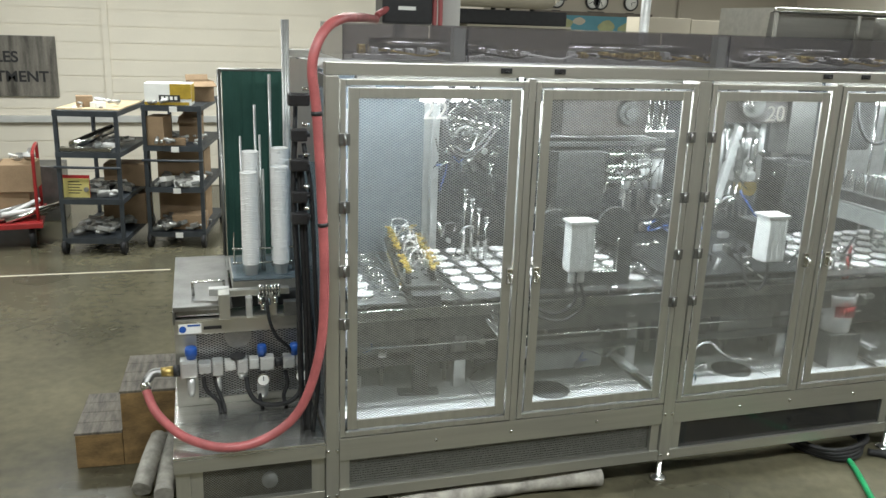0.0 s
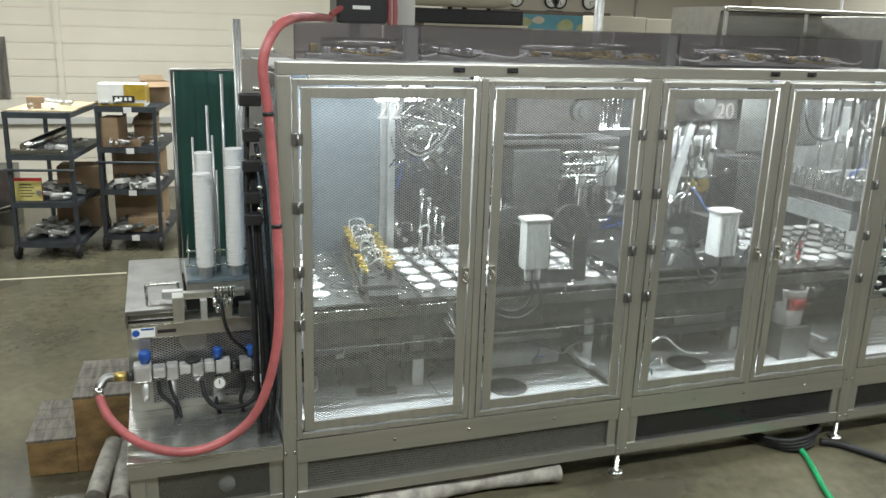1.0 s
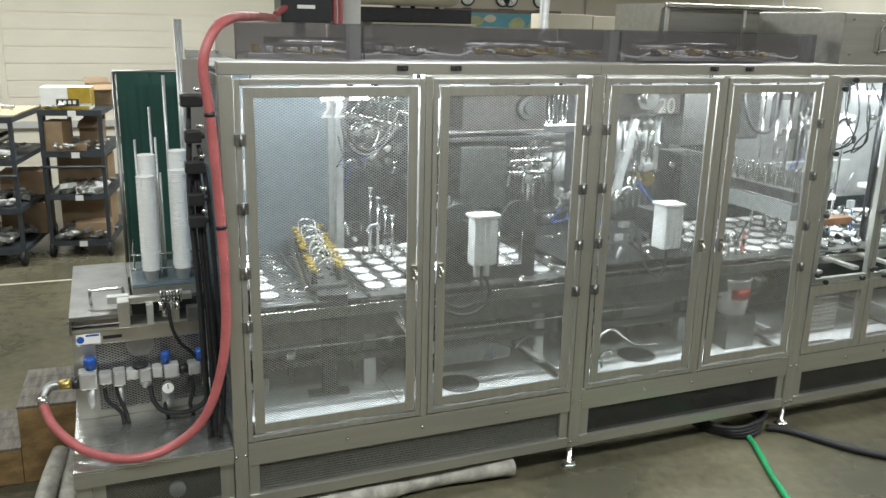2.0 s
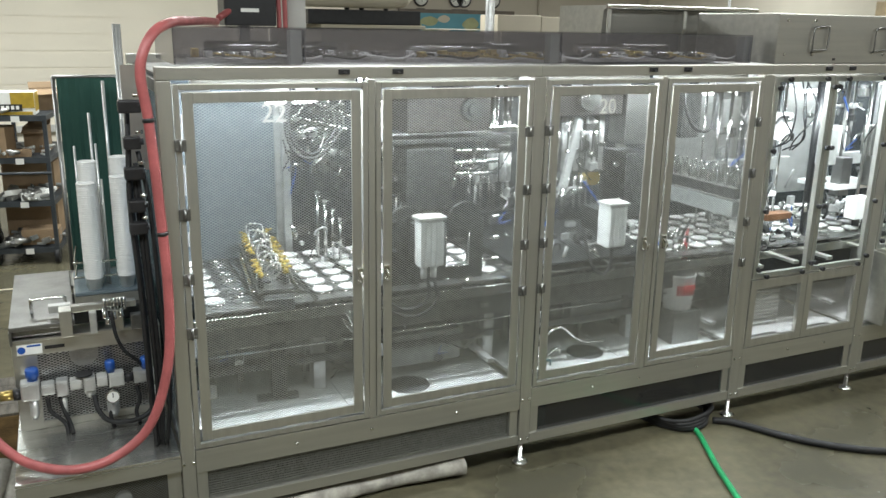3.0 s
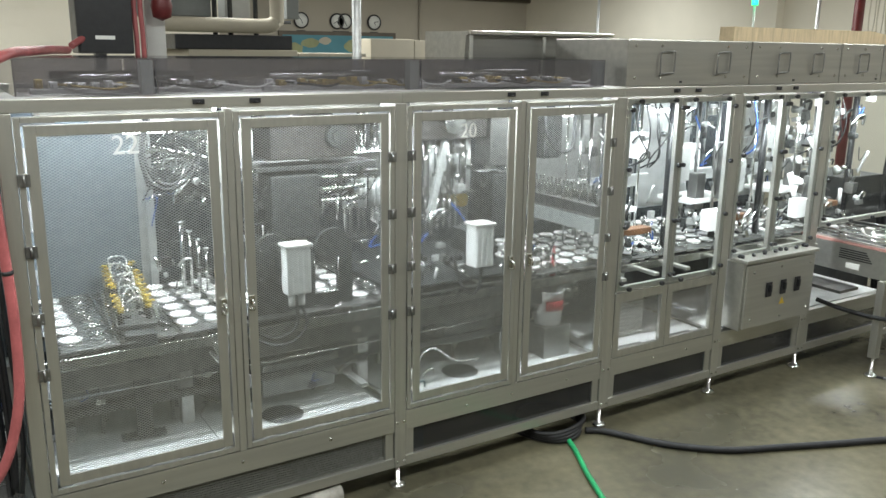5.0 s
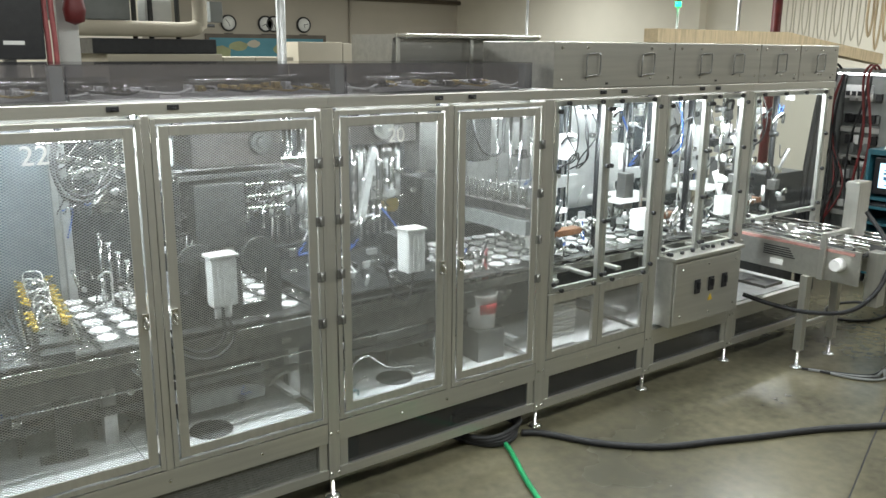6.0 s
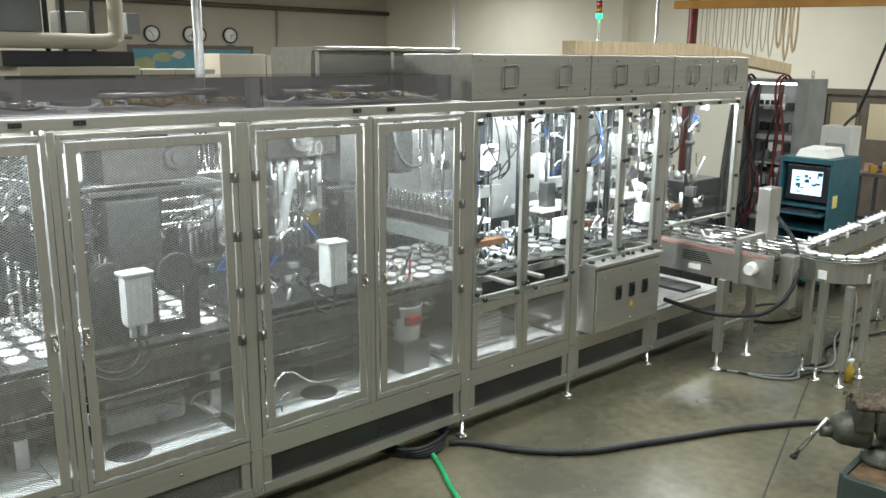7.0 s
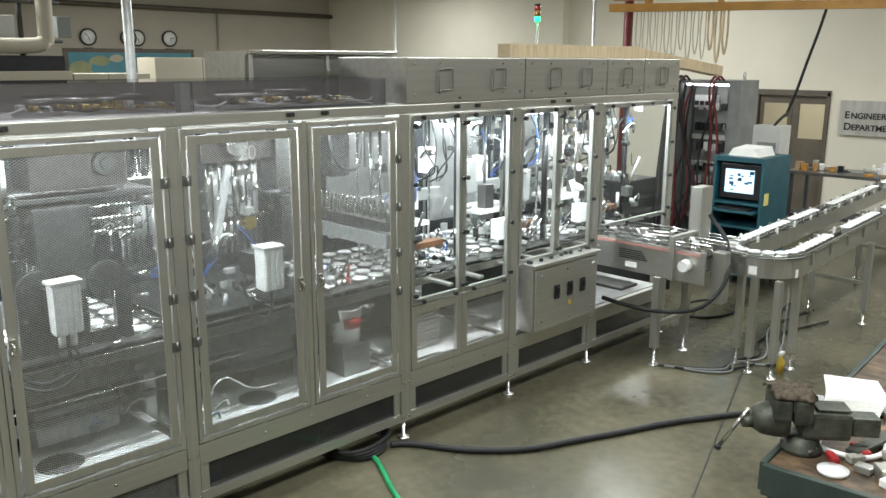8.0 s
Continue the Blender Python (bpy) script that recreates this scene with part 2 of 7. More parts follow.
def words(name, text, m, size, material, parent, depth=0.001, align="LEFT", bold=0.022):
    cu = bpy.data.curves.new(name, "FONT")
    cu.body, cu.size, cu.extrude, cu.align_x, cu.offset = text, size, depth, align, size * bold
    tmp = bpy.data.objects.new("tmp", cu)
    scene.collection.objects.link(tmp)
    me = bpy.data.meshes.new_from_object(tmp.evaluated_get(bpy.context.evaluated_depsgraph_get()))
    bpy.data.objects.remove(tmp)
    me.materials.clear()
    me.materials.append(material)
    me.name = name
    ob = new(name, me)
    ob.parent = parent
    ob.matrix_local = m
    return ob


# ---- room ----
bm = bmesh.new()
box(bm, -9, 26, -9, 18, -0.12, 0)
solid("floor", bm, CONC, "polished brown-grey concrete shop floor with stains", "floor", kind="structure")
bm = bmesh.new()
box(bm, -9, 26, -9, 18, 3.95, 4.1)
solid("ceiling", bm, CEILM, "pale painted shop ceiling", "ceiling", kind="structure")


def plain_wall(name, x0, x1, y0, y1, material, label, z1=3.95):
    b = bmesh.new()
    box(b, x0, x1, y0, y1, 0, z1)
    return solid(name, b, material, label, "wall", kind="structure")


wall_cream = plain_wall("wall_north", -9, 3.4, 8.03, 8.25, WALLM, "cream painted concrete block wall")
wall_return = plain_wall("wall_return", 3.15, 3.4, 8.25, 13.7, WALLT, "taupe painted return wall")
wall_clock = plain_wall("wall_clock", 3.4, 13.0, 13.7, 13.9, WALLT, "taupe painted wall behind the offices")
plain_wall("wall_west", -9.2, -9, -9, 8.03, WALLM, "cream painted block wall")
plain_wall("wall_south", -9, 26, -9.2, -9, WALLM, "cream painted block wall")

# ---- packaging machine ----
machine = thing("packaging_machine", "long stainless steel cup filling machine with mesh doors", "machine")
ZT = 1.985
DEPTH = 1.28


def rod_head(bm, p, r=0.009):
    cyl(bm, p, (p[0], p[1] - 0.006, p[2]), r, r * 0.7, 8)


def foot(x, y, parent):
    b = bmesh.new()
    lathe(b, [(0.0, 0.0), (0.042, 0.0), (0.042, 0.008), (0.030, 0.018), (0.012, 0.024), (0.010, 0.13), (0.0, 0.13)], (x, y, 0), 18)
    part("levelling_foot", b, SHINY, parent, "chrome levelling foot")


POSTS = [(0.0, 0.056), (1.660, 1.722), (3.065, 3.14), (4.055, 4.125), (4.975, 5.055), (6.035, 6.10)]
for x0, x1 in POSTS:
    for y0 in (0.0, DEPTH - 0.05):
        zb = 0.12
        pbox("post", x0, x1, y0, y0 + 0.05, zb, ZT, STEEL, machine, 0.003)
    foot((x0 + x1) / 2, 0.03, machine)
    foot((x0 + x1) / 2, DEPTH - 0.03, machine)
# top rails, section by section
for (a, b_) in zip(POSTS, POSTS[1:]):
    for y0 in (-0.006, DEPTH - 0.05):
        pbox("top_rail", a[0] if a[0] < 1 else a[1] - 0.03, b_[1] - 0.03 if b_[1] < 6 else b_[1], y0, y0 + 0.056, ZT + 0.002, ZT + 0.052, STEEL_H, machine, 0.003)
    # base beams
    pbox("base_rail", a[1] + 0.002, b_[0] - 0.002, 0.002, 0.05, 0.318, 0.425, STEEL_H, machine, 0.003)
    pbox("base_rail", a[1] + 0.002, b_[0] - 0.002, 0.002, 0.05, 0.12, 0.172, STEEL_H, machine, 0.003)
    pbox("base_rail", a[1] + 0.002, b_[0] - 0.002, DEPTH - 0.05, DEPTH - 0.002, 0.318, 0.425, STEEL_H, machine, 0.003)
    pbox("base_rail", a[1] + 0.002, b_[0] - 0.002, DEPTH - 0.05, DEPTH - 0.002, 0.12, 0.172, STEEL_H, machine, 0.003)
for x0, x1 in POSTS:
    pbox("cross_rail", x0 + 0.01, x1 - 0.01, 0.052, DEPTH - 0.052, 0.33, 0.40, STEEL_D, machine)
    pbox("cross_rail", x0 + 0.01, x1 - 0.01, 0.052, DEPTH - 0.052, 1.93, 1.98, STEEL_D, machine)
bm = bmesh.new()
rod_head(bm, (0, 0, 0))
BOLT_ME = mesh_of("bolt", bm, SHINY)


def bolt(x, y, z, parent):
    ob = new("bolt", BOLT_ME)
    ob.parent = parent
    ob.location = (x, y, z)


for x0, x1 in POSTS:
    for z in (0.372, 0.150):
        for dx in (-0.02, 0.02):
            bolt((x0 + x1) / 2 + dx, -0.001, z, machine)
for x in (0.5, 0.86, 1.3, 2.1, 2.4, 2.8, 3.5, 3.8):
    bolt(x, 0.001, 0.372, machine)


def strand_mesh(name, w, h, px, py, sw, material):
    """Expanded metal: crossing flat strands between diamond corners, in the xz plane, from its lower left corner."""
    vs, fs = [], []
    nx, ny = int(w / px * 2), int(h / py * 2)
    for j in range(ny):
        for i in range(nx + 1):
            if (i + j) % 2:
                continue
            x, z = i * px / 2, j * py / 2
            for s in (-1, 1):
                if not 0 <= i + s <= nx:
                    continue
                x2, z2 = x + s * px / 2, z + py / 2
                k = len(vs)
                o = 0.0007 * s
                vs += [(x, o, z - sw * 0.55), (x, o, z + sw * 0.55), (x2, o, z2 + sw * 0.55), (x2, o, z2 - sw * 0.55)]
                fs.append((k, k + 1, k + 2, k + 3))
    me = bpy.data.meshes.new(name)
    me.from_pydata(vs, [], fs)
    me.materials.append(material)
    return me


def hinge(x, z, parent):
    b = bmesh.new()
    box(b, x - 0.022, x + 0.022, -0.014, -0.006, z - 0.024, z + 0.024, 0.002)
    cyl(b, (x, -0.017, z - 0.024), (x, -0.017, z + 0.024), 0.006, seg=8)
    for dx in (-0.014, 0.014):
        for dz in (-0.014, 0.014):
            cyl(b, (x + dx, -0.014, z + dz), (x + dx, -0.019, z + dz), 0.004, seg=6)
    part("hinge", b, STEEL_D, parent, "bolted steel hinge")


def mesh_door(x0, x1, hinge_left, me):
    z0, z1 = 0.435, 1.972
    d = bpy.data.objects.new("door", None)
    scene.collection.objects.link(d)
    d.parent = machine
    d["label"] = "closed framed mesh door behind a clear sheet"
    # outer jamb angle, gap, leaf border
    j = 0.022
    for q in ((x0, x0 + j, z0, z1), (x1 - j, x1, z0, z1), (x0 + j + 0.001, x1 - j - 0.001, z1 - j, z1), (x0 + j + 0.001, x1 - j - 0.001, z0, z0 + j)):
        pbox("jamb", q[0], q[1], -0.004, 0.03, q[2], q[3], STEEL, d, 0.002)
    g = j + 0.009
    a0, a1, c0, c1 = x0 + g, x1 - g, z0 + g + 0.004, z1 - g
    t = 0.042
    b = bmesh.new()
    box(b, a0, a0 + t, -0.006, 0.004, c0, c1, 0.002)
    box(b, a1 - t, a1, -0.006, 0.004, c0, c1, 0.002)
    box(b, a0 + t, a1 - t, -0.005, 0.004, c1 - t, c1, 0.002)
    box(b, a0 + t, a1 - t, -0.005, 0.004, c0, c0 + t, 0.002)
    part("leaf_frame", b, STEEL, d)
    # Strips added in the gaps, broken at random, to imitate leaking light.
    for q in ((x0 + j, a0 + 0.004, z0 + j, z1 - j), (a1 - 0.004, x1 - j, z0 + j, z1 - j)):
        z = q[2]
        while z < q[3] - 0.03:
            l = random.choice((0.03, 0.06, 0.12))
            pbox("seal_strip", q[0], q[1], 0.012, 0.015, z, min(z + l, q[3]), LEAKM, d)
            z += l + random.choice((0.08, 0.15, 0.28))
    for q in ((x0 + j, x1 - j, z0 + j, c0 + 0.004), (x0 + j, x1 - j, c1 - 0.004, z1 - j)):
        x = q[0]
        while x < q[1] - 0.03:
            l = random.choice((0.06, 0.12, 0.2))
            pbox("seal_strip", x, min(x + l, q[1]), 0.012, 0.015, q[2], q[3], LEAKM, d)
            x += l + random.choice((0.06, 0.12, 0.2))
    ob = new("mesh_panel", me)
    ob.parent = d
    ob.location = (a0 + t - 0.01, 0.008, c0 + t - 0.01)
    ob.scale = ((a1 - a0 - 2 * t + 0.02) / me["w"], 1, (c1 - c0 - 2 * t + 0.02) / me["h"])
    ob["label"] = "expanded metal diamond mesh"
    b = bmesh.new()
    box(b, a0 + 0.01, a1 - 0.01, 0.013, 0.018, c0 + 0.01, c1 - 0.01)
    o = part("clear_sheet", b, DOORGLASS, d, "clear plastic sheet behind the mesh")
    o.visible_shadow = False
    hx = x0 + 0.006 if hinge_left else x1 - 0.006
    for z in (1.738, 1.463, 1.194, 0.962):
        hinge(hx + (0.010 if hinge_left else -0.010), z, d)
    lx = a1 - 0.012 if hinge_left else a0 + 0.012
    b = bmesh.new()
    box(b, lx - 0.014, lx + 0.014, -0.022, -0.006, 1.10, 1.17, 0.003)
    tube(b, [(lx, -0.02, 1.15), (lx, -0.045, 1.14), (lx, -0.045, 1.11), (lx, -0.02, 1.10)], 0.005, 8, 4)
    part("handle", b, SHINY, d, "small chrome pull handle")
    return d


ME1 = strand_mesh("mesh_wide", 0.66, 1.40, 0.0185, 0.0112, 0.0034, MESHWIRE)
ME1["w"], ME1["h"] = 0.66, 1.40
ME2 = strand_mesh("mesh_narrow", 0.55, 1.40, 0.0185, 0.0112, 0.0034, MESHWIRE)
ME2["w"], ME2["h"] = 0.55, 1.40
mesh_door(0.060, 0.846, True, ME1)
mesh_door(0.884, 1.654, False, ME1)
mesh_door(1.728, 2.392, True, ME2)
mesh_door(2.430, 3.060, False, ME2)
for x in (0.847, 2.393):
    pbox("mullion", x + 0.003, x + 0.034, 0.0, 0.04, 0.427, 1.983, STEEL, machine, 0.002)
# latch catches on the top rail
for x in (0.742, 0.980, 2.325, 2.538, 3.52, 3.70, 4.45, 4.62):
    bm = bmesh.new()
    box(bm, x - 0.024, x + 0.024, -0.014, -0.007, 2.004, 2.026, 0.002)
    lathe(bm, [(0.0, 0.0), (0.012, 0.0), (0.009, 0.006), (0.0, 0.008)], (x, -0.018, 2.008), 10)
    part("latch_catch", bm, BLACKP, machine, "small black latch catch")
# lower mesh panels
ME3 = strand_mesh("mesh_base", 0.70, 0.145, 0.020, 0.010, 0.0020, DARKMESH)
for x0, x1 in ((0.06, 1.655), (1.73, 3.06), (3.145, 4.05), (4.13, 4.97), (5.06, 6.03)):
    first = x0 < 0.5
    pbox("panel_border", x0, x0 + 0.045, 0.012, 0.03, 0.173, 0.317, STEEL, machine)
    pbox("panel_border", x1 - 0.045, x1, 0.012, 0.03, 0.173, 0.317, STEEL, machine)
    if first:
        for k in range(2):
            ob = new("base_mesh", ME3)
            ob.parent = machine
            w = (x1 - x0 - 0.09) / 2
            ob.location = (x0 + 0.045 + k * w, 0.02, 0.173)
            ob.scale = (w / 0.70, 1, 1)
        for k in range(11):
            z = 0.182 + k * 0.0125
            pbox("slat", x0 + 0.05, x1 - 0.05, 0.035, 0.045, z, z + 0.005, DARKMESH, machine)
    else:
        o = pbox("base_sheet", x0 + 0.045, x1 - 0.045, 0.018, 0.022, 0.173, 0.317, BASESHEET, machine)
        o.visible_shadow = False
# inner floor pans
for k, (x0, x1) in enumerate(((0.08, 0.80), (0.806, 1.658), (1.724, 2.39), (2.396, 3.06), (3.145, 4.05), (4.13, 4.97), (5.06, 6.03))):
    pbox("floor_pan", x0, x1, 0.055, DEPTH - 0.055, 0.412, 0.430, PANSTEEL, machine, 0.0, "white-lit perforated steel floor pan")
# Black plates on the pan; their colour gives the slots their inner shade.
for x0, x1, y in ((0.16, 0.26, 0.13), (0.50, 0.66, 0.14), (0.95, 1.02, 0.13), (1.36, 1.54, 0.12), (1.80, 1.94, 0.12), (2.15, 2.32, 0.11), (2.60, 2.78, 0.12), (3.32, 3.5, 0.12), (3.75, 3.95, 0.12)):
    bm = bmesh.new()
    cyl(bm, (x0, y, 0.4315), (x0, y, 0.434), 0.018, seg=14)
    cyl(bm, (x1, y, 0.4315), (x1, y, 0.434), 0.018, seg=14)
    box(bm, x0, x1, y - 0.018, y + 0.018, 0.4316, 0.4338)
    part("drain_slot", bm, BLACKP, machine, "black plate on the pan standing in for a shaded drain slot")
# Dark discs do the same for two round openings.
for x, y in ((1.16, 0.27), (2.25, 0.30)):
    bm = bmesh.new()
    lathe(bm, [(0.0, 0.0), (0.105, 0.0), (0.105, 0.003), (0.0, 0.003)], (x, y, 0.431), 28)
    part("round_hole_cover", bm, DARK, machine, "dark disc on the pan standing in for a shaded round opening")
# back sheets and rear mesh
for x0, x1 in ((0.08, 0.74), (0.80, 1.656), (1.726, 3.06), (3.145, 4.05), (4.13, 4.97), (5.06, 6.03)):
    o = pbox("back_sheet", x0, x1, DEPTH - 0.03, DEPTH - 0.024, 0.43, 1.98, BACKP if x1 < 0.8 else BACKD, machine)
for x in (0.74, 2.39):
    pbox("post", x, x + 0.045, DEPTH - 0.05, DEPTH, 0.43, 1.98, ALU, machine)
o = pbox("end_sheet", 0.02, 0.026, 0.055, DEPTH - 0.055, 0.43, 1.98, BACKP, machine)
o = pbox("roof_sheet", 0.03, 3.06, 0.06, DEPTH - 0.06, 1.990, 1.996, STEEL_D, machine)
o = pbox("roof_sheet", 3.06, 6.09, 0.06, DEPTH - 0.06, 1.990, 1.996, STEEL_D, machine)

# lamps inside the case
for x0, x1 in ((0.16, 0.80), (0.92, 1.60), (1.80, 2.35), (2.46, 3.0), (3.2, 4.0), (4.2, 4.9), (5.1, 6.0)):
    for y in (0.105, 1.05):
        t = thing("case_lamp", "white tube lamp under the machine roof", "lamp", "case lamps")
        pbox("tube", x0, x1, y - 0.018, y + 0.018, 1.945, 1.965, GLOW, t, 0.004)
        pbox("housing", x0 - 0.02, x1 + 0.02, y - 0.03, y + 0.03, 1.966, 1.988, ALU, t)
    w = CASE_W * (1.0 if x1 < 3.1 else 0.72) * (x1 - x0)
    area_lamp("case_light", pose((x0 + x1) / 2, 0.105, 1.94, 6, 0, 0), x1 - x0, 0.06, w, CASE_COL)
    area_lamp("case_light", pose((x0 + x1) / 2, 1.05, 1.94, -20, 0, 0), x1 - x0, 0.06, 0.5 * w, CASE_COL)
# ceiling lamps of the hall
for x, y in ROOM_LAMPS:
    t = thing("ceiling_lamp", "white fluorescent strip lamp on the ceiling", "ceiling lamp", "hall lamps")
    pbox("housing", x - 1.2, x + 1.2, y - 0.12, y + 0.12, 3.88, 3.949, WHITEP, t)
    pbox("tube", x - 1.18, x + 1.18, y - 0.08, y - 0.03, 3.85, 3.88, ROOMGLOW, t)
    pbox("tube", x - 1.18, x + 1.18, y + 0.03, y + 0.08, 3.85, 3.88, ROOMGLOW, t)
    area_lamp("hall_light", pose(x, y, 3.84), 2.4, 0.3, ROOM_W, ROOM_COL)

# tinted covers on the roof
for x0, x1 in ((0.085, 0.60), (0.608, 1.85), (1.858, 3.05)):
    c = thing("roof_cover", "smoked clear plastic cover on the machine roof", "cover", "roof covers")
    z0, z1 = 2.04, 2.178
    for nm, y0, y1, za, zb in (("front_sheet", 0.10, 0.106, z0, z1), ("top_sheet", 0.10, 0.70, z1 + 0.001, z1 + 0.006), ("rear_sheet", 0.694, 0.70, z0, z1)):
        pbox(nm, x0, x1, y0, y1, za, zb, SMOKE, c).visible_shadow = False
    pbox("end_plate", x0, x0 + 0.008, 0.107, 0.699, z0, z1 - 0.002, SMOKE, c)
    pbox("end_plate", x1 - 0.05, x1 - 0.002, 0.107, 0.16, z0, z1 - 0.002, GREYBOX, c)
# steel boxes on the roof
for x0, x1 in ((3.12, 4.155), (4.165, 5.08), (5.09, 5.575), (5.585, 6.10)):
    c = thing("roof_box", "stainless steel control box with recessed grips", "steel box", "roof boxes")
    pbox("body", x0, x1, 0.0, 0.62, 2.04, 2.30, BOXSTEEL, c, 0.006)
# hood behind
c = thing("exhaust_hood", "stainless steel hood over the rear of the machine", "hood")
bm = bmesh.new()
prof = ((0.86, 2.04), (1.30, 2.04), (1.30, 2.335), (0.80, 2.335), (0.80, 2.318), (0.83, 2.31))
ends = [[bm.verts.new((x, y, z)) for y, z in prof] for x in (2.60, 3.74)]
bm.faces.new(ends[0])
bm.faces.new(ends[1][::-1])
for i in range(6):
    bm.faces.new((ends[0][i], ends[1][i], ends[1][(i + 1) % 6], ends[0][(i + 1) % 6]))
bmesh.ops.recalc_face_normals(bm, faces=bm.faces[:])
part("body", bm, BOXSTEEL, c)
for x in (2.615, 3.17, 3.725):
    pbox("seam_strip", x - 0.012, x + 0.012, 0.79, 0.80, 2.06, 2.312, STEEL, c, 0.002)

# ---- doors, boxes and fittings of the discharge end ----
def knob(bm, x, z, y=-0.006):
    cyl(bm, (x, y, z), (x, y - 0.012, z), 0.006, seg=8)
    cyl(bm, (x, y - 0.012, z), (x, y - 0.028, z), 0.015, 0.013, 12)


def glass_panel(x0, x1, z0, z1, knobs):
    d = bpy.data.objects.new("glass_panel", None)
    scene.collection.objects.link(d)
    d.parent = machine
    d["label"] = "clear sheet held in a steel frame by black knobs"
    b = bmesh.new()
    w = 0.03
    box(b, x0, x0 + w, 0.0, 0.03, z0, z1, 0.002)
    box(b, x1 - w, x1, 0.0, 0.03, z0, z1, 0.002)
    box(b, x0 + w, x1 - w, 0.001, 0.029, z1 - w, z1)
    box(b, x0 + w, x1 - w, 0.001, 0.029, z0, z0 + w)
    part("frame", b, STEEL, d)
    b = bmesh.new()
    box(b, x0 + 0.008, x1 - 0.008, -0.005, -0.001, z0 + 0.008, z1 - 0.008)
    part("sheet", b, CLEAR, d).visible_shadow = False
    for x, z in knobs:
        b = bmesh.new()
        knob(b, x, z)
        part("knob", b, BLACKP, d, "black plastic knob")


def knob_ring(x0, x1, z0, z1, nz, nx):
    out = []
    for i in range(nz):
        z = z0 + 0.06 + (z1 - z0 - 0.12) * i / (nz - 1)
        out += [(x0 + 0.015, z), (x1 - 0.015, z)]
    for i in range(nx):
        x = x0 + 0.08 + (x1 - x0 - 0.16) * i / max(1, nx - 1)
        out += [(x, z1 - 0.015), (x, z0 + 0.015)]
    return out


for x0, x1, z0, z1, nz, nx in ((3.150, 3.585, 0.845, 1.975, 4, 2), (3.590, 4.045, 0.845, 1.975, 4, 2), (4.135, 4.545, 0.925, 1.975, 4, 2), (4.55, 4.965, 0.925, 1.975, 4, 2), (5.065, 6.025, 1.045, 1.975, 4, 4)):
    glass_panel(x0, x1, z0, z1, knob_ring(x0, x1, z0, z1, nz, nx))
# lower mesh windows under the first pair
ME4 = strand_mesh("mesh_low", 0.36, 0.30, 0.0185, 0.0112, 0.0034, MESHWIRE)
for x0, x1 in ((3.150, 3.585), (3.590, 4.045)):
    bm = bmesh.new()
    box(bm, x0, x0 + 0.045, 0.0, 0.03, 0.432, 0.835, 0.002)
    box(bm, x1 - 0.045, x1, 0.0, 0.03, 0.432, 0.835, 0.002)
    box(bm, x0 + 0.045, x1 - 0.045, 0.001, 0.029, 0.782, 0.835)
    box(bm, x0 + 0.045, x1 - 0.045, 0.001, 0.029, 0.432, 0.475)
    part("low_panel_frame", bm, STEEL, machine)
    ob = new("low_mesh", ME4)
    ob.parent = machine
    ob.location, ob.scale = (x0 + 0.04, 0.018, 0.472), ((x1 - x0 - 0.08) / 0.36, 1, 0.315 / 0.30)
bm = bmesh.new()
for k in range(11):
    box(bm, 3.21, 3.46, 0.075, 0.085, 0.52 + k * 0.022, 0.532 + k * 0.022)
part("louvre", bm, WHITEP, machine, "white louvre plate behind the mesh")
# switch box
sw = thing("switch_box", "stainless steel switch box with three black isolators", "switch box")
pbox("body", 4.19, 4.93, -0.085, 0.12, 0.445, 0.905, STEEL_H, sw, 0.006)
pbox("door", 4.205, 4.915, -0.103, -0.087, 0.46, 0.89, STEEL_H, sw, 0.005)
pbox("top_lip", 4.18, 4.94, -0.112, 0.03, 0.907, 0.93, STEEL_H, sw, 0.004)
for x in (4.435, 4.585, 4.735):
    b = bmesh.new()
    box(b, x - 0.027, x + 0.027, -0.113, -0.104, 0.655, 0.755, 0.003)
    box(b, x - 0.008, x + 0.008, -0.130, -0.113, 0.69, 0.74, 0.003)
    part("isolator", b, BLACKP, sw, "black rotary isolator")
bm = bmesh.new()
v = [bm.verts.new(p) for p in ((4.56, -0.1045, 0.585), (4.615, -0.1045, 0.585), (4.5875, -0.1045, 0.632))]
w_ = [bm.verts.new(q.co + Vector((0, -0.002, 0))) for q in v]
bm.faces.new(w_)
for i in range(3):
    bm.faces.new((v[i], v[(i + 1) % 3], w_[(i + 1) % 3], w_[i]))
part("warning_sign", bm, YELLOWP, sw, "yellow triangle warning sign")
for x, z in ((4.27, 0.52), (4.86, 0.52), (4.27, 0.84), (4.86, 0.84), (4.55, 0.85), (4.58, 0.50)):
    bolt(x, -0.103, z, sw)
for k in range(7):
    bm = bmesh.new()
    x = 4.22 + k * 0.112
    lathe(bm, [(0.0, 0.0), (0.013, 0.0), (0.015, 0.014), (0.008, 0.022), (0.0, 0.022)], (x, -0.04, 0.931), 12)
    part("black_knob", bm, BLACKP, sw)

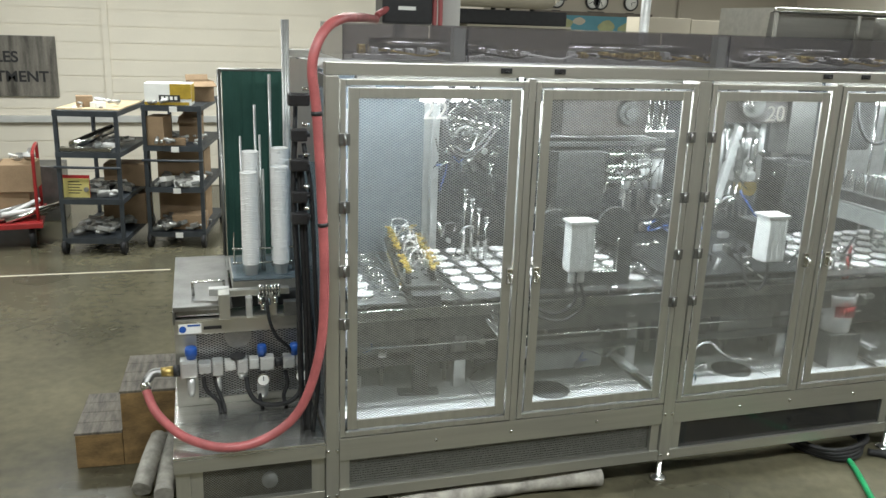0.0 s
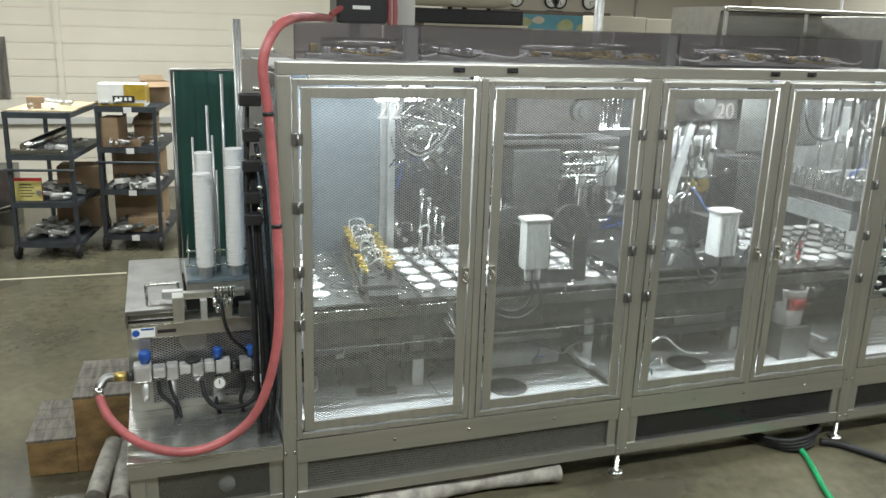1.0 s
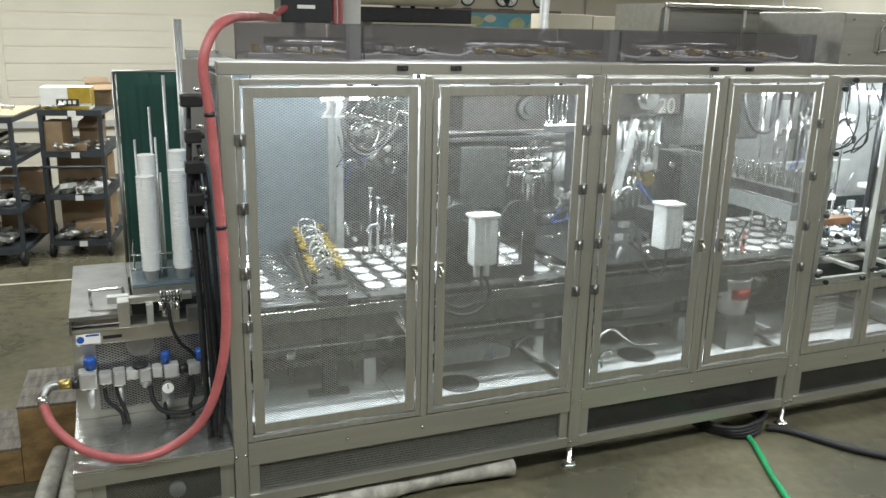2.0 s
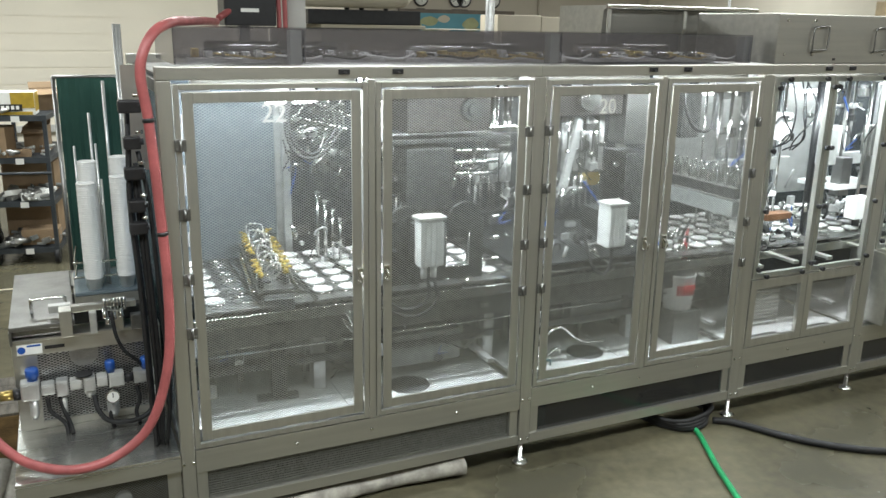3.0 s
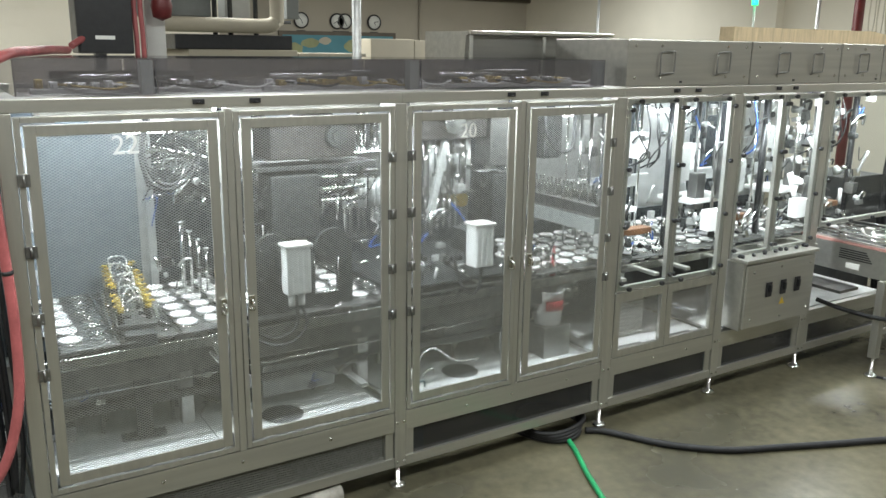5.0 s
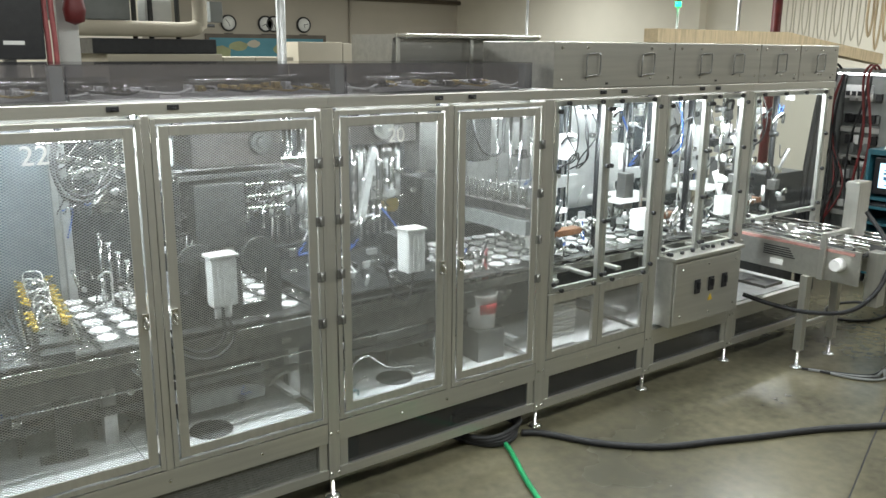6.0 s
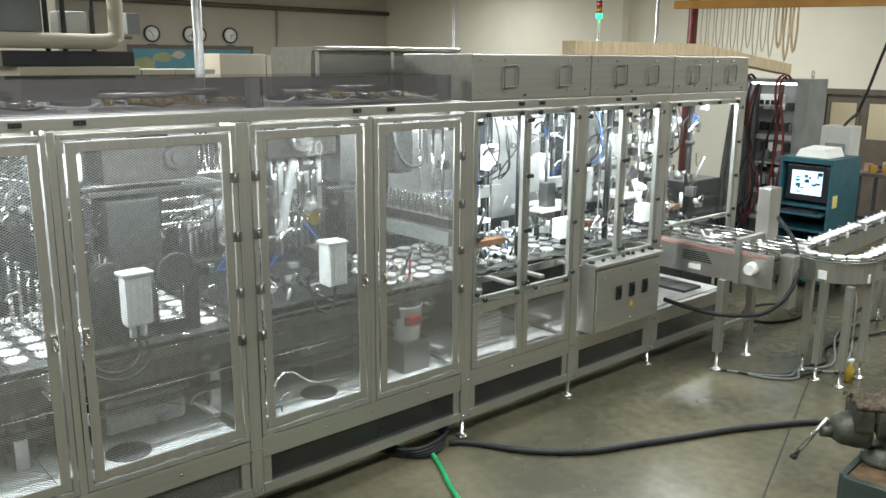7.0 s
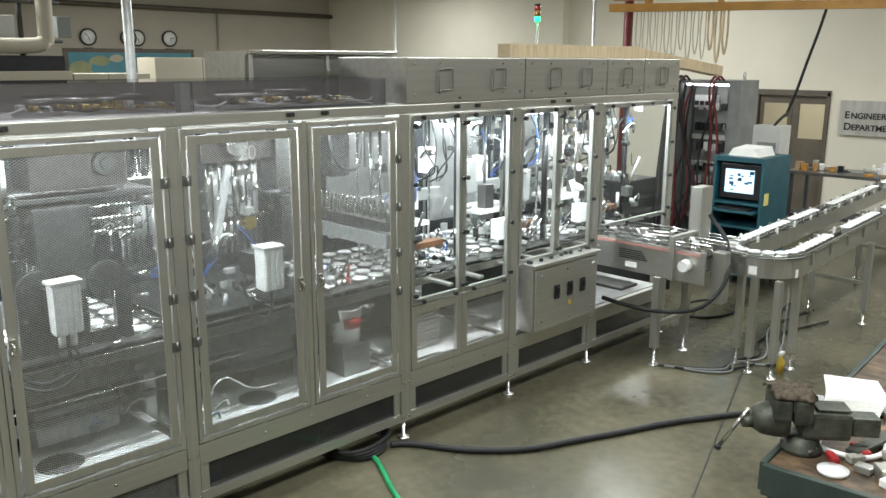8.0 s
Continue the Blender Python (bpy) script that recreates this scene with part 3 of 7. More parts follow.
# grips and screws of the roof boxes
for box_ob in [o for o in scene.objects if o.name.startswith("roof_box")]:
    body = box_ob.children[0]
    xs = [v.co.x for v in body.data.vertices]
    x0, x1 = min(xs), max(xs)
    wide = x1 - x0 > 0.7
    for x in ((x0 + 0.30, x1 - 0.26) if wide else ((x0 + x1) / 2,)):
        b = bmesh.new()
        h = 0.058
        tube(b, [(x - 0.05, -0.002, 2.10), (x - 0.055, -0.014, 2.115), (x - 0.055, -0.014, 2.215), (x - 0.03, -0.014, 2.232), (x + 0.04, -0.014, 2.236), (x + 0.056, -0.014, 2.225), (x + 0.056, -0.014, 2.13), (x + 0.045, -0.014, 2.115), (x - 0.02, -0.014, 2.112), (x - 0.05, -0.002, 2.10)], 0.0048, 8, 4)
        part("grip", b, STEEL_D, box_ob, "bent steel grip")
    for x in (x0 + 0.06, x0 + 0.26, x1 - 0.22, x1 - 0.05):
        for z in (2.09, 2.265):
            bolt(x, 0.0, z, box_ob)
    pbox("label_plate", x0 + 0.42, x0 + 0.44, -0.003, 0.001, 2.058, 2.070, BLACKP, box_ob)
# sloping front sheet of the hood
bm = bmesh.new()
box(bm, 2.60, 3.74, 0.775, 0.797, 2.315, 2.338, 0.004)
part("lip", bm, SHINY, c)

# numbers on the doors
words("number_plate", "22", pose(0.392, -0.010, 1.818, 90), 0.107, WHITEP, machine, 0.001, bold=0)
words("number_plate", "20", pose(2.018, -0.010, 1.81, 90), 0.10, LTGREY, machine, 0.001, bold=0)

# ---- cup carriers and cups ----
carrier_track = thing("carrier_track", "steel cup carrier track running through the machine", "conveyor")
pbox("front_rail", 0.09, 5.9, 0.20, 0.225, 0.885, 0.935, SHINY, carrier_track, 0.003)
pbox("rear_rail", 0.09, 5.9, 1.11, 1.135, 0.885, 0.935, STEEL, carrier_track, 0.003)
pbox("front_beam", 0.09, 3.05, 0.26, 0.32, 0.76, 0.86, STEEL_D, carrier_track, 0.003)
pbox("rear_beam", 0.09, 3.05, 1.02, 1.08, 0.76, 0.86, STEEL_D, carrier_track, 0.003)
for k in range(6):
    pbox("leg", 0.70 + k * 0.95, 0.76 + k * 0.95, 0.40, 0.46, 0.431, 0.90, ALU, carrier_track, 0.003)
pitch = 0.256
cup_bm = bmesh.new()
lathe(cup_bm, [(0.0, -0.06), (0.036, -0.06), (0.043, 0.0), (0.048, 0.002), (0.049, 0.008), (0.044, 0.010), (0.041, 0.004), (0.0, 0.004)], seg=18)
cup_me = mesh_of("cup", cup_bm, WHITEP)
n_car = 22
hole_bm = bmesh.new()
lathe(hole_bm, [(0.045, 0.0), (0.052, 0.0), (0.052, 0.006), (0.045, 0.006), (0.045, 0.0)], seg=18)
hole_me = mesh_of("ring", hole_bm, SHINY)
first_cup = None
for k in range(n_car):
    x0 = 0.16 + k * pitch
    car = thing("cup_carrier", "dull steel carrier plate with round cup holes", "carrier plate", "cup carriers", pose(x0, 0, 0))
    if k == 0:
        b = bmesh.new()
        box(b, 0.004, pitch - 0.004, 0.235, 1.10, 0.945, 0.957, 0.002)
        part("plate", b, STEEL_D, car)
        b = bmesh.new()
        box(b, 0.0, 0.010, 0.235, 1.10, 0.9575, 0.972)
        part("edge_bar", b, SHINY, car)
        for i in range(6):
            for j in range(2):
                r = new("ring", hole_me)
                r.parent = car
                r.location = (0.066 + j * 0.128, 0.352 + i * 0.129, 0.958)
        base_car = car
    else:
        for ch in base_car.children:
            o = ch.copy()
            scene.collection.objects.link(o)
            o.parent = car
    for j in range(2):
        # the carriers under the nozzle block and the second column stand empty
        # carriers 6 to 9 are left empty to keep their bay darker
        if (k == 0 and j == 1) or k in (1, 6, 7, 8, 9) or k > 14 and (k + j) % 3 == 0:
            continue
        for i in range(6):
            cu = new("cup", cup_me)
            cu.location = (x0 + 0.066 + j * 0.128, 0.352 + i * 0.129, 0.966)
            tagged(cu, "white plastic cup seated in a carrier plate", "cup", "cups in the carriers")
# yellow nozzle block
nb = thing("nozzle_block", "filler nozzle block with yellow fittings and clear tubes", "nozzle block", m=pose(0.552, 0.76, 0, 0, 0, -6.3))
pbox("base_plate", -0.085, 0.085, -0.44, 0.47, 0.985, 1.003, STEEL_D, nb, 0.003)
for sx in (-1, 1):
    pbox("side_rail", sx * 0.106 - 0.009, sx * 0.106 + 0.009, -0.47, 0.50, 0.982, 1.010, SHINY, nb, 0.003)
pbox("bracket", -0.06, 0.075, -0.53, -0.445, 0.86, 0.983, DARK, nb, 0.004)
pbox("column", -0.03, 0.04, -0.44, -0.37, 0.45, 0.86, DARK, nb, 0.004)
pbox("cross_foot", -0.10, 0.10, -0.42, -0.36, 0.432, 0.449, STEEL_D, nb, 0.003)
rng = random.Random(5)
for i in range(9):
    for sx in (-1, 1):
        y = -0.38 + i * 0.095 + 0.02 * sx
        x = sx * 0.062
        b = bmesh.new()
        cyl(b, (x, y, 1.003), (x, y, 1.055), 0.015, 0.012, 10)
        cyl(b, (x, y, 1.03), (x - sx * 0.045, y - 0.008, 1.034), 0.008, seg=8)
        part("valve_body", b, BLACKP if (i + sx) % 3 else SHINY, nb)
        b = bmesh.new()
        cyl(b, (x, y, 1.0555), (x, y, 1.078), 0.0155, 0.013, 10)
        boxm(b, pose(x + sx * 0.012, y, 1.08, 0, 0, rng.uniform(-30, 30)), 0.036, 0.015, 0.011, 0.003)
        part("fitting_cap", b, BLACKP if (i, sx) in ((7, 1), (3, -1)) else YELLOWP, nb, "yellow plastic fitting")
for i in range(14):
    y = -0.36 + i * 0.058
    sx = (-1, 1)[i % 2]
    pts = [(sx * 0.045, y, 1.06), (sx * 0.03 + rng.uniform(-.02, .02), y + rng.uniform(-.05, .05), 1.10 + rng.uniform(0, .03)), (-sx * 0.02 + rng.uniform(-.02, .02), y + rng.uniform(-.06, .06), 1.09 + rng.uniform(0, .03)), (-sx * 0.04, y + 0.05, 1.03)]
    ptube("clear_tube", pts, 0.0042, WHITEP if i % 3 else SHINY, nb, 6, 5)

# ---- drives and heads inside the case ----
def clutter(st, x0, x1, y0, y1, z0, z1, n, seed, mats=None, size=1.0):
    """Small fittings, elbows, rods and lines that fill a mechanism."""
    r = random.Random(seed)
    mats = mats or (SHINY, SHINY, SHINY, ALU, STEEL_D, DARK, BLACKP)
    for i in range(n):
        x, y, z = r.uniform(x0, x1), r.uniform(y0, y1), r.uniform(z0, z1)
        b = bmesh.new()
        m_ = r.choice(mats)
        k = i % 5
        if k == 0:
            boxm(b, pose(x, y, z, r.uniform(-15, 15), 0, r.choice((0, 90, 12))), size * r.uniform(0.02, 0.06), size * r.uniform(0.02, 0.04), size * r.uniform(0.02, 0.05), 0.003)
            nm = "block"
        elif k == 1:
            l = size * r.uniform(0.05, 0.16)
            d = Vector((r.choice((0, 1, 0.3)), r.choice((0, 0.4)), r.choice((0, 1, -1)) + 0.01)).normalized()
            cyl(b, Vector((x, y, z)), Vector((x, y, z)) + d * l, size * r.uniform(0.005, 0.012), seg=8)
            nm = "pin"
        elif k == 2:
            p = Vector((x, y, z))
            tube(b, [p, p + Vector((0.02, -0.01, 0.03)) * size, p + Vector((0.06, -0.01, 0.035)) * size, p + Vector((0.07, 0, 0.0)) * size], 0.006 * size, 7, 4)
            nm = "elbow"
        elif k == 3:
            cyl(b, (x, y, z), (x, y - 0.03 * size, z), size * r.uniform(0.010, 0.024), size * r.uniform(0.008, 0.018), 10)
            nm = "cap"
        else:
            p = Vector((x, y, z))
            tube(b, [p, p + Vector((r.uniform(-.08, .08), r.uniform(-.03, .03), r.uniform(-.1, .0))), p + Vector((r.uniform(-.14, .14), r.uniform(-.04, .04), r.uniform(-.15, .08)))], 0.004, 6, 5)
            m_ = r.choice((BLACK, BLACK, WHITEP, BLACK, BLUEP))
            nm = "line"
        part(nm, b, m_, st)


BROWNCAST = mat("brown_cast_iron", (0.030, 0.025, 0.022), 0.6, 0.1, 0.25, 8, 0.1)
drive = thing("drive_column", "dark cast drive column with gear housing and motor box", "drive unit")
pbox("gear_case", 1.21, 1.47, 0.45, 0.66, 1.285, 1.61, DARK, drive, 0.012, "dark square gear case")
pbox("upper_case", 1.20, 1.66, 0.42, 0.66, 1.69, 1.90, BROWNCAST, drive, 0.012)
bm = bmesh.new()
cyl(bm, (1.547, 0.42, 1.80), (1.547, 0.39, 1.80), 0.062, 0.054, 26)
cyl(bm, (1.547, 0.39, 1.80), (1.547, 0.37, 1.80), 0.034, 0.030, 20)
part("bearing_cover", bm, DARK, drive, "round bearing cover")
pbox("mid_plate", 1.14, 1.80, 0.46, 0.70, 1.63, 1.655, DARK, drive, 0.004)
bm = bmesh.new()
for xc in (1.150, 1.470):
    cyl(bm, (xc, 0.330, 1.262), (xc, 0.300, 1.262), 0.092, seg=32)
box(bm, 1.058, 1.243, 0.301, 0.329, 0.90, 1.262)
box(bm, 1.243, 1.366, 0.301, 0.329, 0.90, 1.235)
box(bm, 1.366, 1.494, 0.3015, 0.3285, 0.90, 1.03)
box(bm, 1.494, 1.575, 0.301, 0.329, 0.90, 1.262)
part("side_plate", bm, DARK, drive, "dark arched plate with a window")
bm = bmesh.new()
tube(bm, [(1.366, 0.298, 1.20), (1.366, 0.298, 1.04), (1.376, 0.298, 1.03), (1.484, 0.298, 1.03), (1.494, 0.298, 1.04), (1.494, 0.298, 1.20)], 0.004, 6, 3)
part("window_edge", bm, SHINY, drive)
pbox("motor_box", 1.150, 1.270, 0.12, 0.20, 1.09, 1.318, WHITEP, drive, 0.012, "ribbed white motor box")
for k in range(5):
    pbox("rib", 1.149 + k * 0.027, 1.160 + k * 0.027, 0.113, 0.122, 1.10, 1.310, WHITEP, drive, 0.002)
pbox("motor_cap", 1.140, 1.280, 0.11, 0.21, 1.319, 1.336, LTGREY, drive, 0.004)
pbox("motor_bracket", 1.16, 1.27, 0.201, 0.299, 1.12, 1.28, DARK, drive)
for x in (1.185, 1.235):
    pcyl("cable_gland", (x, 0.16, 1.09), (x, 0.16, 1.03), 0.016, WHITEP, drive)
ptube("cable", [(1.205, 0.16, 1.03), (1.21, 0.15, 0.95), (1.15, 0.13, 0.90), (1.06, 0.12, 0.90), (0.985, 0.14, 0.96), (0.95, 0.18, 1.10), (0.955, 0.25, 1.25), (0.98, 0.3, 1.4)], 0.009, BLACK, drive)
ptube("cable", [(1.235, 0.16, 1.03), (1.25, 0.14, 0.93), (1.17, 0.12, 0.865), (1.06, 0.11, 0.87), (0.96, 0.13, 0.94), (0.935, 0.18, 1.10)], 0.008, BLACK, drive)
pcyl("hand_knob", (1.473, 0.30, 0.937), (1.473, 0.25, 0.937), 0.032, SHINY, drive, 0.026)
for k in range(3):
    pcyl("plug", (1.60, 0.30, 1.05 + 0.11 * k), (1.64, 0.25, 1.06 + 0.11 * k), 0.009, SHINY, drive)
for z in (1.13, 1.28):
    pcyl("toggle", (1.09, 0.30, z), (1.075, 0.26, z + 0.02), 0.011, BLACKP, drive)
pbox("lower_case", 1.095, 1.487, 0.35, 0.60, 0.50, 0.67, GREYBOX, drive, 0.006, "plain grey lower case")
pbox("shelf_plate", 1.0, 1.62, 0.26, 0.62, 0.765, 0.777, STEEL_D, drive, 0.003)
pbox("column_post", 1.12, 1.18, 0.66, 0.72, 0.431, 1.9, STEEL_D, drive)
pbox("relay_box", 0.985, 1.06, 0.26, 0.34, 1.74, 1.86, GREYBOX, drive, 0.006)
for k in range(3):
    pcyl("side_shaft", (1.47, 0.44, 1.47 + 0.06 * k), (1.72, 0.44, 1.47 + 0.06 * k), 0.012, SHINY, drive)
clutter(drive, 0.97, 1.20, 0.45, 0.75, 1.30, 1.66, 26, 71, (SHINY, STEEL_D, DARK, DARK, BLACKP))
clutter(drive, 1.46, 1.76, 0.42, 0.70, 1.40, 1.62, 30, 72)
for k in range(6):
    x = 1.73 + k * 0.042
    pcyl("lift_rod", (x, 0.70 + 0.02 * (k % 2), 1.20), (x, 0.70 + 0.02 * (k % 2), 1.93), 0.012, SHINY, drive)
    pcyl("sleeve", (x, 0.70 + 0.02 * (k % 2), 1.36), (x, 0.70 + 0.02 * (k % 2), 1.52), 0.019, ALU, drive)
pbox("rod_bar", 1.70, 1.98, 0.66, 0.76, 1.64, 1.68, SHINY, drive, 0.004)
pbox("rod_bar", 1.70, 1.98, 0.66, 0.76, 1.18, 1.20, DARK, drive, 0.004)

# lamps deep inside the case
for x0, x1, y, z in ((0.60, 0.84, 0.80, 1.812), (1.90, 2.06, 0.80, 1.83), (3.30, 3.70, 0.9, 1.80), (4.3, 4.7, 0.9, 1.80)):
    t = thing("case_lamp", "short white tube lamp deep in the machine", "lamp", "case lamps")
    pbox("tube", x0, x1, y - 0.025, y + 0.025, z, z + 0.025, GLOW, t, 0.006)
    pbox("housing", x0, x1, y - 0.04, y + 0.04, z + 0.026, 1.988, ALU, t)

for x0, x1, sd in ((0.15, 0.95, 401), (1.0, 1.68, 402), (1.85, 3.0, 403)):
    under = thing("under_drive", "dark linkages, rails and rods under the carrier lanes", "linkage", "linkages under the lanes")
    for k in range(3):
        pbox("rail", x0, x1, 0.34 + 0.28 * k, 0.37 + 0.28 * k, 0.60 + 0.05 * k, 0.635 + 0.05 * k, STEEL_D if k % 2 else DARK, under, 0.003)
    for k in range(5):
        x = x0 + 0.06 + (x1 - x0 - 0.12) * k / 4
        pbox("upright", x - 0.018, x + 0.018, 0.62, 0.65, 0.432, 0.84, (STEEL, DARK)[k % 2], under, 0.003)
    clutter(under, x0 + 0.02, x1 - 0.1, 0.30, 0.95, 0.50, 0.82, 34, sd, (DARK, DARK, STEEL_D, BLACKP, SHINY), 1.6)
# racks of bright rods behind the first two doors
rack = thing("rod_rack", "rack of bright guide rods and pipes", "rod rack")
for i in range(4):
    x = 0.835 + i * 0.040
    pcyl("rod", (x, 0.74, 0.99), (x, 0.74, 1.36 - 0.05 * i), 0.0085, SHINY, rack)
    pcyl("rod_collar", (x, 0.74, 1.37 - 0.05 * i), (x, 0.74, 1.36 - 0.05 * i), 0.013, ALU, rack)
for i in range(6):
    x = 0.98 + i * 0.05
    pcyl("rod", (x, 1.05, 1.66), (x, 1.05, 1.93), 0.010, SHINY, rack)
for k, (x, z) in enumerate(((0.76, 1.75), (0.78, 1.68), (0.80, 1.55))):
    bm = bmesh.new()
    tube(bm, [(x, 0.55, z + 0.06), (x + 0.10, 0.70, z), (x + 0.24, 0.95, z - 0.10)], 0.012, 8, 4)
    part("pipe", bm, SHINY, rack)
for i in range(9):
    bm = bmesh.new()
    x, y, z = 0.80 + i * 0.02, 0.62 + i * 0.045, 1.54 - i * 0.014
    box(bm, x - 0.012, x + 0.012, y - 0.015, y + 0.015, z, z + 0.035, 0.003)
    part("valve_block", bm, SHINY, rack)
ptube("loop_hose", [(0.60, 0.25, 1.93), (0.565, 0.24, 1.80), (0.60, 0.24, 1.68), (0.68, 0.25, 1.64), (0.76, 0.27, 1.70), (0.82, 0.30, 1.78)], 0.008, BLACK, rack)
ptube("loop_hose", [(0.585, 0.25, 1.93), (0.552, 0.24, 1.78), (0.59, 0.24, 1.655), (0.68, 0.25, 1.62), (0.775, 0.27, 1.68), (0.835, 0.30, 1.76)], 0.008, BLACK, rack)
for x0, z0 in ((0.80, 1.93), (0.86, 1.93), (0.92, 1.93)):
    pcyl("hanger_rod", (x0, 0.60, 1.72), (x0, 0.60, z0), 0.006, SHINY, rack)
bm = bmesh.new()
boxm(bm, pose(0.84, 0.72, 1.70, 0, 14, 0), 0.30, 0.05, 0.028, 0.004)
part("sloping_bar", bm, SHINY, rack)
bm = bmesh.new()
boxm(bm, pose(0.90, 0.66, 1.78, 0, 22, 0), 0.22, 0.02, 0.016, 0.003)
part("sloping_bar", bm, SHINY, rack)
clutter(rack, 0.66, 0.94, 0.55, 0.85, 1.42, 1.84, 46, 81)
clutter(rack, 0.70, 0.98, 0.60, 0.80, 1.02, 1.30, 12, 82)
pbox("corner_pillar", 0.765, 0.805, 1.15, 1.21, 0.431, 1.93, ALU, rack)
for i in range(3):
    pcyl("silver_hose", (0.79 + 0.035 * i, 0.28, 0.86), (0.90 + 0.02 * i, 0.24, 0.72), 0.014, SHINY, rack)
bm = bmesh.new()
tube(bm, [(0.72, 0.30, 0.84), (0.75, 0.25, 0.90), (0.80, 0.22, 0.91), (0.83, 0.2, 0.86), (0.88, 0.2, 0.76)], 0.016, 10, 6)
part("bent_pipe", bm, SHINY, rack)
# low rods, housings, and plain dark boxes that put shade under the track
under = thing("under_track_drive", "chain drive and shafts under the carrier track, with dark boxes for the shade", "chain drive")
pcyl("long_shaft", (0.10, 0.30, 0.715), (3.05, 0.30, 0.715), 0.006, SHINY, under)
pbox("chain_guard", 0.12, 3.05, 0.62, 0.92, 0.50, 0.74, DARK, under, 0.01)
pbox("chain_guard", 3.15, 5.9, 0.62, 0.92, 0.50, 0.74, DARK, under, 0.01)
pbox("strip", 0.12, 0.85, 0.50, 0.53, 0.60, 0.66, GREYBOX, under)
for k in range(9):
    x = 0.25 + k * 0.33
    b = bmesh.new()
    cyl(b, (x, 0.56, 0.70), (x, 0.61, 0.70), 0.06, seg=20)
    cyl(b, (x, 0.53, 0.70), (x, 0.56, 0.70), 0.02, seg=12)
    part("sprocket", b, STEEL_D, under)
    pcyl("tie_rod", (x + 0.1, 0.50, 0.431), (x + 0.1, 0.50, 0.88), 0.009, STEEL_D, under)
for x in (1.52, 2.98, 3.96):
    pbox("slide_rail", x, x + 0.05, 0.20, 0.60, 0.82, 0.845, SHINY, under, 0.003)
    pbox("slide_rail", x + 0.01, x + 0.05, 0.12, 0.62, 0.55, 0.57, ALU, under, 0.003)

# second drive, behind doors three and four
d2 = thing("drive_column", "dark drive unit with white ribbed motor box", "drive unit")
pbox("motor_box", 2.232, 2.352, 0.14, 0.24, 1.08, 1.305, WHITEP, d2, 0.012, "ribbed white motor box")
for k in range(4):
    pbox("rib", 2.237 + k * 0.031, 2.250 + k * 0.031, 0.132, 0.1395, 1.09, 1.295, WHITEP, d2, 0.002)
pbox("motor_cap", 2.225, 2.359, 0.13, 0.25, 1.306, 1.322, LTGREY, d2, 0.004)
pbox("motor_bracket", 2.25, 2.34, 0.241, 0.42, 1.14, 1.26, DARK, d2)
pbox("gear_case", 2.59, 2.765, 0.50, 0.72, 1.14, 1.52, DARK, d2, 0.012)
pbox("grey_case", 2.566, 2.73, 0.50, 0.66, 1.565, 1.875, STEEL_D, d2, 0.008)
pbox("dark_case", 2.10, 2.54, 0.50, 0.70, 1.74, 1.93, BROWNCAST, d2, 0.01)
bm = bmesh.new()
cyl(bm, (2.283, 0.50, 1.835), (2.283, 0.43, 1.835), 0.060, seg=24)
cyl(bm, (2.283, 0.43, 1.835), (2.283, 0.40, 1.835), 0.034, seg=18)
part("bright_pulley", bm, SHINY, d2)
pbox("lower_case", 2.18, 2.52, 0.36, 0.58, 0.58, 0.72, GREYBOX, d2, 0.006)
# Plate added to darken this bay and hide its empty carriers.
pbox("dark_deck", 1.78, 2.70, 0.245, 1.10, 0.985, 1.0, DARK, d2, 0.004)
ptube("cable", [(2.30, 0.19, 1.066), (2.29, 0.18, 0.98), (2.24, 0.17, 0.93), (2.17, 0.18, 0.99), (2.15, 0.24, 1.15)], 0.008, BLACK, d2)
bm = bmesh.new()
boxm(bm, pose(2.162, 0.50, 1.32, 0, 13, 0), 0.04, 0.03, 0.41, 0.004)
part("strut", bm, ALU, d2)
pcyl("brass_drum", (2.445, 0.60, 1.366), (2.445, 0.70, 1.366), 0.042, BRASS, d2, seg=18)
for k in range(8):
    x = 2.20 + k * 0.042
    pcyl("cylinder", (x, 0.62, 1.42), (x, 0.62, 1.72), 0.015, ALU if k % 2 else SHINY, d2)
    pcyl("nozzle", (x, 0.62, 1.20), (x, 0.62, 1.42), 0.008, SHINY, d2)
pbox("cylinder_bar", 2.17, 2.54, 0.59, 0.65, 1.405, 1.42, SHINY, d2, 0.003)
clutter(d2, 1.82, 2.20, 0.35, 0.75, 1.02, 1.34, 44, 91)
clutter(d2, 1.84, 2.55, 0.26, 0.50, 1.0, 1.14, 40, 92, (SHINY, STEEL_D, DARK, DARK, ALU, BLACKP))
clutter(d2, 2.10, 2.52, 0.48, 0.70, 1.36, 1.70, 26, 93)
clutter(d2, 2.50, 2.95, 0.24, 0.50, 0.97, 1.10, 24, 94)
pbox("grey_motor", 2.90, 3.04, 0.42, 0.58, 1.60, 1.92, DARK, d2, 0.02)
ptube("loop_hose", [(2.72, 0.22, 1.94), (2.73, 0.2, 1.80), (2.79, 0.2, 1.70), (2.88, 0.2, 1.67), (2.95, 0.22, 1.72), (2.98, 0.25, 1.93)], 0.010, BLACK, d2)
ptube("bent_pipe", [(1.85, 0.16, 0.50), (1.87, 0.15, 0.60), (1.93, 0.15, 0.66), (2.0, 0.16, 0.66), (2.08, 0.2, 0.60), (2.2, 0.25, 0.52), (2.35, 0.26, 0.50)], 0.007, SHINY, d2)
bm = bmesh.new()
